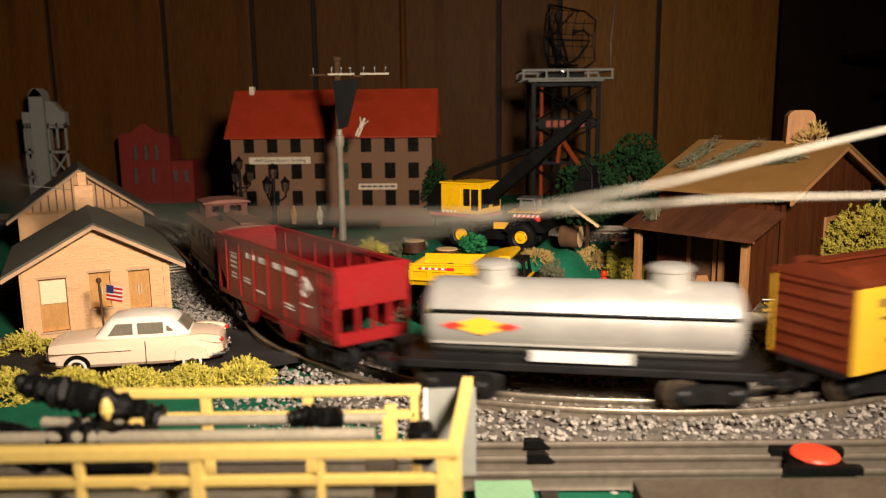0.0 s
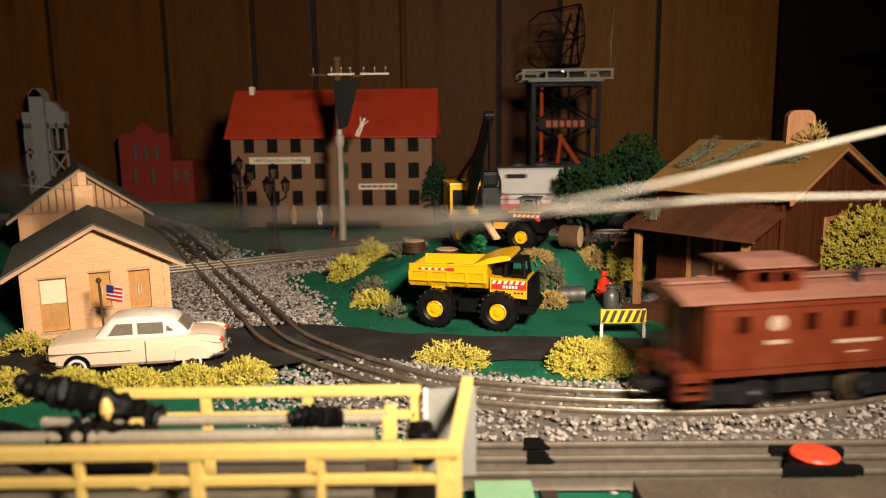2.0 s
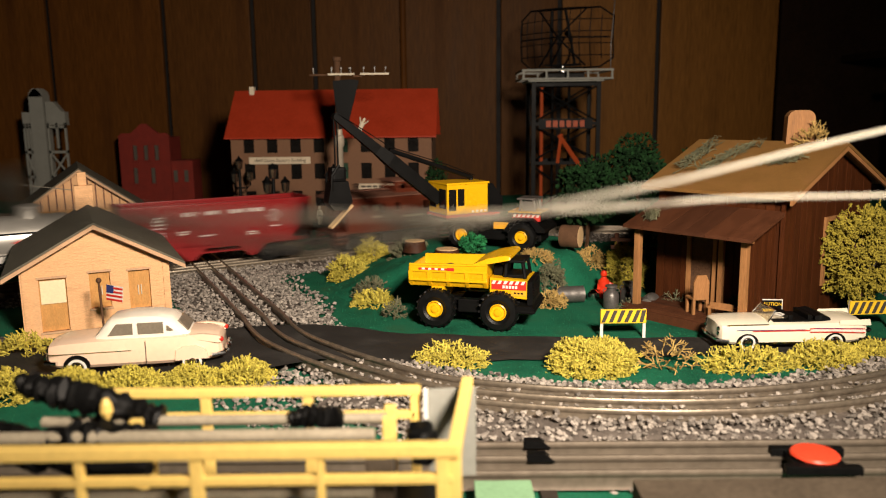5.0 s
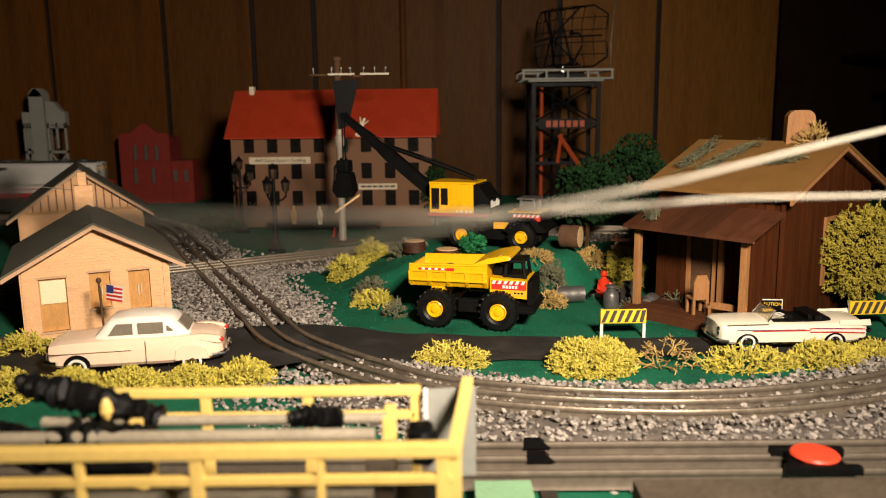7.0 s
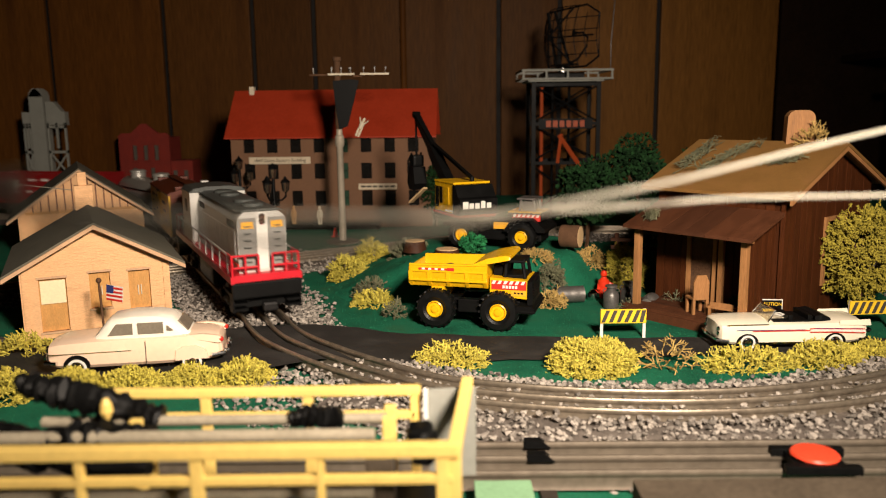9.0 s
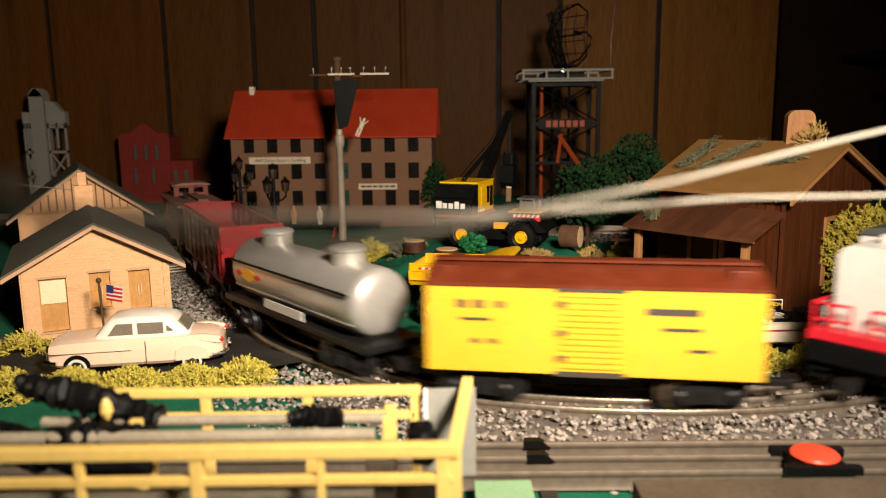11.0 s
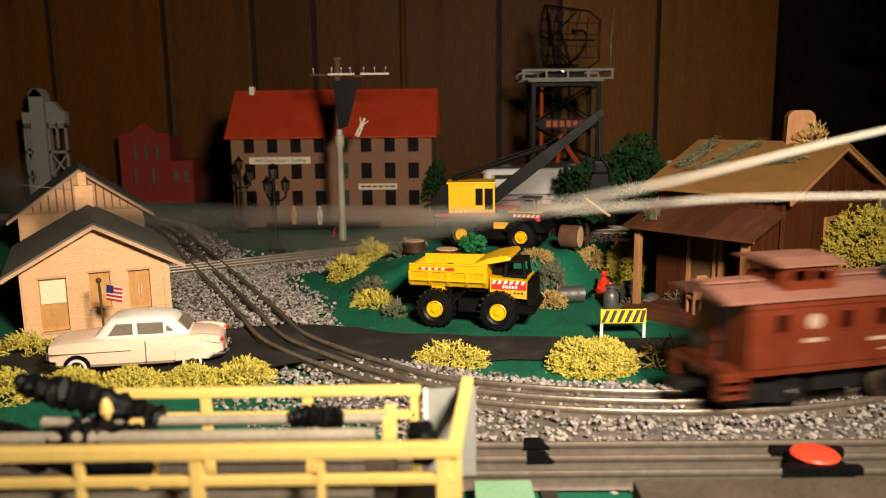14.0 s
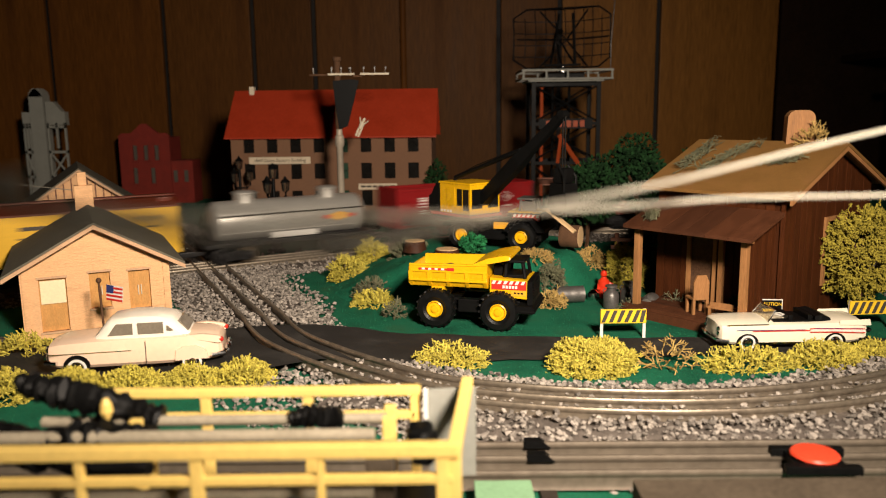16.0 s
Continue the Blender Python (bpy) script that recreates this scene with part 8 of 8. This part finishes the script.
up = thing("utility_pole", pose(-0.1430, 1.118, GROUND), "grey utility pole with pale crossarms and insulators", "pole")
bm = bmesh.new()
add_lathe(bm, [(0.024, 0), (0.024, 0.002), (0.008, 0.003)], I4, 20)
part("base", bm, "slab", up, "flat round base")
bm = bmesh.new()
add_lathe(bm, [(0.0052, 0.002), (0.0046, 0.135), (0.0066, 0.138), (0.0066, 0.150), (0.0046, 0.152), (0.0044, 0.160)], I4, 14)
part("shaft", bm, "pole_grey", up, smooth=True)
bm = bmesh.new()
add_lathe(bm, [(0.0050, 0.1602), (0.0044, 0.238), (0.0044, 0.252), (0.0060, 0.253), (0.0060, 0.258)], I4, 14)
part("upper_shaft", bm, "bark", up, "dark upper shaft", smooth=True)
bm = bmesh.new()
add_prism(bm, [(0.001, 0.160), (0.013, 0.164), (0.020, 0.190), (0.030, 0.226), (0.020, 0.228), (-0.006, 0.226), (-0.004, 0.200)], -0.0065, -0.0045)
part("bracket", bm, "black", up, "dark tapering bracket")
for x0, x1, y in ((-0.012, 0.024, -0.006), (0.032, 0.072, -0.006), (-0.040, 0.02, 0.012)):
    boxes("crossarm", [((x0, y - 0.0016, 0.2335), (x1, y + 0.0016, 0.2360))], "figure_white" if y < 0 else "bark", up)
    n = 3
    for k in range(n):
        x = x0 + 0.005 + (x1 - x0 - 0.010) * k / (n - 1)
        bm = bmesh.new()
        add_lathe(bm, [(0.0005, 0.2360), (0.0005, 0.241), (0.0013, 0.2412), (0.0013, 0.2440), (0.0004, 0.2450)], pose(x, y, 0), 7)
        part("insulator", bm, "grey_metal", up)
boxes("tie_bar", [((0.022, -0.0025, 0.2310), (0.034, 0.0025, 0.2334))], "bark", up)


def build_figure(m, label, material, climbing=False):
    bm = bmesh.new()
    for s in (-1, 1):
        add_rod(bm, (s * 0.0016, 0, 0), (s * 0.0020, 0, 0.012), 0.0016, 6)
        if climbing:
            add_rod(bm, (s * 0.003, 0, 0.020), (s * 0.006, -0.004, 0.026), 0.0011, 6)
        else:
            add_rod(bm, (s * 0.003, 0, 0.020), (s * 0.0042, -0.001, 0.011), 0.0011, 6)
    add_lathe(bm, [(0.0028, 0.011), (0.0034, 0.016), (0.0036, 0.021), (0.0014, 0.0225)], I4, 10)
    add_lathe(bm, [(0.0008, 0.022), (0.0020, 0.0235), (0.0022, 0.0255), (0.0012, 0.0278)], I4, 10)
    ob = part("toy_figure", bm, material, None, m=m, smooth=True)
    tagged(ob, label, "figurine")


build_figure(pose(-0.118, 1.112, GROUND + 0.150, 0, 25), "plain cream plastic climbing figure on the pole", "figure_white", True)
build_figure(pose(-0.190, 1.215, GROUND + 0.0125), "plain cream plastic figure on the loading dock", "figure_white")
build_figure(pose(-0.232, 1.225, GROUND + 0.0125), "plain orange-brown plastic figure on the dock", "orange_wood")
bm = bmesh.new()
add_lathe(bm, [(0.0062, 0), (0.0062, 0.0015), (0.0040, 0.002), (0.0032, 0.008), (0.0012, 0.014)], I4, 12)
ob = part("traffic_cone", bm, "toy_red", None, m=pose(-0.160, 1.165, GROUND), smooth=True)
tagged(ob, "small red and white toy traffic cone", "cone")

# wire strung from the far station
bm = bmesh.new()
add_tube(bm, [(-0.62, 0.93, 0.098), (-0.50, 0.905, 0.0965), (-0.418, 0.893, 0.0885)], 0.0005, 5)
ob = part("hanging_wire", bm, "wire_white", None)
tagged(ob, "thin pale wire strung beside the station roof", "wire")
fence = thing("rail_fence", pose(0.235, 0.892, 0, 0, 0, -22), "low dark wooden rail fence behind the mound", "fence")
for x in (-0.036, 0.0, 0.036):
    boxes("post", [((x - 0.002, -0.002, GROUND - 0.002), (x + 0.002, 0.002, 0.030))], "plank", fence)
for z in (0.012, 0.021):
    boxes("rail", [((-0.042, -0.0045, z), (0.042, -0.0022, z + 0.004))], "plank", fence)


# ---- railed yellow wagon in the foreground ----
def build_railed_wagon():
    w = thing("railed_wagon", pose(0, 0, 0), "cream-yellow railed toy wagon carrying grey pipes", "wagon")
    yn, yf, zt, zm = 0.2400, 0.2950, 0.0655, 0.0555
    bm = bmesh.new()
    add_box(bm, (-0.26, yn + 0.003, 0.026), (0.001, yf - 0.003, 0.033), bevel=0.001)
    part("deck", bm, "black", w, "black deck")
    for y, r, x1 in ((yn, 0.0022, 0.0045), (yf, 0.0018, -0.0095)):
        bm = bmesh.new()
        add_box(bm, (-0.26 if y == yn else -0.134, y - r, zt - r), (x1, y + r, zt + r), bevel=0.0008)
        part("top_rail", bm, "rail_yellow", w)
        bm = bmesh.new()
        add_box(bm, (-0.26 if y == yn else -0.134, y - 0.0014, zm - 0.0015), (x1 - 0.002, y + 0.0014, zm + 0.0015), bevel=0.0006)
        part("middle_rail", bm, "rail_yellow", w)
    for x in (-0.200, -0.158, -0.1185, -0.0805, -0.0405, -0.0010):
        bm = bmesh.new()
        wd = 0.0042 if x in (-0.0805, -0.0010) else 0.0026
        add_box(bm, (x - wd / 2, yn - 0.0016, 0.028), (x + wd / 2, yn + 0.0016, zt - 0.002), bevel=0.0006)
        part("post", bm, "rail_yellow", w)
    for x in (-0.0935, -0.0535, -0.0115):
        bm = bmesh.new()
        add_box(bm, (x - 0.0020, yf - 0.0014, 0.030), (x + 0.0020, yf + 0.0014, zt - 0.0015), bevel=0.0006)
        part("post", bm, "rail_yellow", w)
    bm = bmesh.new()
    add_box(bm, (-0.0022, 0, -0.0022), (0.0022, 0.058, 0.0022), pose(0.0030, yn - 0.001, zt + 0.0005, 2, 0, -6), bevel=0.0008)
    add_box(bm, (-0.0022, 0, -0.0350), (0.0022, 0.0045, -0.0021), pose(0.0030, yn - 0.001, zt + 0.0005), bevel=0.0008)
    part("end_rail", bm, "rail_yellow", w)
    bm = bmesh.new()
    add_box(bm, (0, -0.0006, 0), (0.0185, 0.0006, 0.0365), pose(-0.0064, 0.2930, 0.0300, 0, 0, 4), bevel=0.0003)
    part("end_panel", bm, "grey_card", w, "plain grey end panel")
    bm = bmesh.new()
    add_box(bm, (-0.0083, 0.2900, 0.0480), (-0.0066, 0.2935, 0.0668), bevel=0.0003)
    part("panel_edge", bm, "whitewall", w, "white panel edge")
    for y, z, x0, x1, r in ((0.2800, 0.0600, -0.150, -0.0215, 0.0021), (0.2650, 0.0600, -0.160, -0.0250, 0.0024), (0.2560, 0.0420, -0.170, -0.0250, 0.0024)):
        bm = bmesh.new()
        add_rod(bm, (x0, y, z), (x1, y, z), r, 12)
        part("pipe", bm, "pipe_grey", w, "dull grey pipe", smooth=True)
    for x in (-0.0205, -0.112):
        for y in (0.272, 0.283):
            bm = bmesh.new()
            add_box(bm, (x - 0.0022, y - 0.0014, 0.033), (x + 0.0022, y + 0.0014, 0.0640), bevel=0.0006)
            part("cradle", bm, "rail_yellow", w)
    def lump(pts, r, seed):
        bm = bmesh.new()
        rg = random.Random(seed)
        fine, rad = [], []
        for i in range(len(pts) - 1):
            for j in range(7):
                fine.append(Vector(pts[i]).lerp(Vector(pts[i + 1]), j / 7))
                rad.append((r[i] + (r[i + 1] - r[i]) * j / 7) * (0.88 + 0.24 * (j % 2)))
        add_tube(bm, fine, rad, 14)
        for v in bm.verts:
            n = noise.noise_vector(v.co * 260 + Vector((seed, 0, 0)))
            v.co += n * 0.0016 + noise.noise_vector(v.co * 900) * 0.0005
        return part("black_sleeve", bm, "black", w, "crumpled black rubber sleeve", smooth=True)
    lump([(-0.058, 0.279, 0.0605), (-0.050, 0.279, 0.0615), (-0.042, 0.279, 0.0610), (-0.037, 0.279, 0.0602)], [0.0028, 0.0042, 0.0044, 0.0026], 1)
    lump([(-0.0075, 0.268, 0.0480), (-0.0085, 0.268, 0.0560), (-0.0095, 0.268, 0.0630)], [0.0040, 0.0060, 0.0040], 2)
    lump([(-0.150, 0.268, 0.0520), (-0.135, 0.268, 0.0580), (-0.118, 0.269, 0.0590), (-0.102, 0.270, 0.0570)], [0.0060, 0.0064, 0.0054, 0.0036], 3)
    lump([(-0.158, 0.280, 0.0760), (-0.146, 0.280, 0.0720), (-0.134, 0.280, 0.0700), (-0.116, 0.280, 0.0640), (-0.104, 0.280, 0.0600)], [0.0030, 0.0056, 0.0058, 0.0046, 0.0048], 4)
    lump([(-0.180, 0.272, 0.0600), (-0.160, 0.272, 0.0560), (-0.140, 0.272, 0.0500), (-0.100, 0.262, 0.0480)], [0.006, 0.0075, 0.006, 0.003], 5)
    bm = bmesh.new()
    add_box(bm, (-0.028, 0.258, 0.0330), (-0.018, 0.270, 0.0560), bevel=0.0008)
    part("valve_block", bm, "slab", w)
    bm = bmesh.new()
    add_lathe(bm, [(0.0010, 0), (0.0024, 0.003), (0.0020, 0.006), (0.0009, 0.008)], pose(-0.1225, 0.272, 0.0640), 9)
    part("cream_fitting", bm, "rail_yellow", w, "cream plastic fitting")
    for x in (-0.20, -0.045):
        t = bogie(w, x)
        t.matrix_basis = pose(x, 0.268, 0)
    boxes("underframe", [((-0.26, 0.255, 0.0195), (-0.002, 0.281, 0.0258))], "truck_black", w)


build_railed_wagon()

# ---- foreground odds: cables, boards, uncoupling button ----
def cable(name, pts, r, label):
    bm = bmesh.new()
    k = [Vector(p) for p in pts]
    out = []
    for i in range(len(k) - 1):
        p0, p1, p2, p3 = k[max(0, i - 1)], k[i], k[i + 1], k[min(len(k) - 1, i + 2)]
        for j in range(6):
            t = j / 6
            out.append(0.5 * ((2 * p1) + (p2 - p0) * t + (2 * p0 - 5 * p1 + 4 * p2 - p3) * t * t + (3 * p1 - p0 - 3 * p2 + p3) * t ** 3))
    out.append(k[-1])
    add_tube(bm, out, r, 8)
    ob = part(name, bm, "wire_white", None, smooth=True)
    tagged(ob, label, "cable", "pale cables")


# both hang across the front of the layout, close to the viewer at their left ends
cable("cable", [(0.70, 0.30, GROUND), (0.45, 0.28, 0.17), (0.1754, 0.2238, 0.1754), (0.1148, 0.2070, 0.1666), (0.0663, 0.1804, 0.1596), (0.0481, 0.1619, 0.1583), (0.0153, 0.1212, 0.1581), (-0.0017, 0.0969, 0.1585), (-0.0114, 0.0858, 0.1588), (-0.0191, 0.0790, 0.1603), (-0.0259, 0.0742, 0.1622), (-0.0322, 0.0705, 0.1641), (-0.0381, 0.0677, 0.1657), (-0.0440, 0.0659, 0.1669), (-0.12, 0.02, 0.15), (-0.22, -0.10, 0.06), (-0.27, -0.18, GROUND)], 0.0005, "pale sheathed cable hanging loosely over the front of the layout")
cable("cable", [(0.74, 0.28, GROUND), (0.46, 0.27, 0.13), (0.1754, 0.2192, 0.1493), (0.1148, 0.2041, 0.1500), (0.0693, 0.1871, 0.1516), (0.0408, 0.1640, 0.1530), (0.0088, 0.1270, 0.1565), (-0.0065, 0.1072, 0.1589), (-0.0155, 0.0963, 0.1605), (-0.0244, 0.0883, 0.1616), (-0.0317, 0.0824, 0.1627), (-0.0381, 0.0776, 0.1640), (-0.0420, 0.0747, 0.1649), (-0.0480, 0.0719, 0.1661), (-0.13, 0.03, 0.15), (-0.22, -0.12, 0.06), (-0.26, -0.21, GROUND)], 0.0005, "pale sheathed cable hanging nearly level over the layout")

bm = bmesh.new()
add_box(bm, (0.0790, 0.150, GROUND), (0.60, 0.3130, 0.0180), bevel=0.001)
ob = part("platform_board", bm, "slab", None)
tagged(ob, "brown-grey painted board beside the siding", "board")
ob = boxes("orange_strip", [((0.105, 0.15, 0.0182), (0.60, 0.2835, 0.0225))], "orange_steel", None, bevel=0.0006)
tagged(ob, "orange edged panel on the brown board", "panel")
ob = boxes("green_card", [((0.0135, 0.20, GROUND + 0.0005), (0.0405, 0.3520, -0.001))], "pale_green", None, bevel=0.0004)
tagged(ob, "pale green flat plate beside the siding", "plate")
# Black sheet laid where the ground lies in shadow; its colour is the shade.
ob = boxes("dark_mat", [((0.0415, 0.10, GROUND + 0.0003), (0.078, 0.335, -0.009))], "pane_dark", None)
tagged(ob, "black sheet standing in for the shade between the boards", "mat")
for x in (0.0465,):
    for y in (0.3935, 0.3770):
        bm = bmesh.new()
        add_prism(bm, [(-0.005, -0.003), (0.009, -0.003), (0.004, 0.0012), (-0.005, 0.0012)], -0.0026, 0.0026, pose(x, y, 0.0002))
        ob = part("rail_joint", bm, "black", None)
        tagged(ob, "black insulated rail joint on the siding", "joint", "rail joints")
rb = thing("uncoupler", pose(0.1815, 0.3655, 0.0012, 0, 0, -3), "orange-red round button on a black base", "button")
bm = bmesh.new()
add_box(bm, (-0.018, -0.0135, -0.002), (0.018, -0.0085, 0.0022), bevel=0.0006)
add_box(bm, (-0.018, 0.0075, -0.002), (0.018, 0.0125, 0.0022), bevel=0.0006)
add_box(bm, (-0.012, -0.0084, -0.002), (0.012, 0.0074, 0.0015))
part("base", bm, "black", rb, "black base")
bm = bmesh.new()
add_lathe(bm, [(0.0112, 0.0024), (0.0116, 0.0032), (0.0108, 0.0042), (0.0050, 0.0048), (0.0012, 0.0049)], pose(0, -0.0005, 0), 28)
part("button", bm, "disc_red", rb, "orange-red round cap", smooth=True)

pad = part("concrete_pad", sheet_bm([(-0.43, 0.585), (-0.352, 0.592), (-0.350, 0.612), (-0.43, 0.640)], GROUND, GROUND + 0.010), "grey_metal", None)
tagged(pad, "dull grey loading pad beside the station", "pad")


def motions():
    train_motion()
    crane_motion()
    dish_motion()


motions()
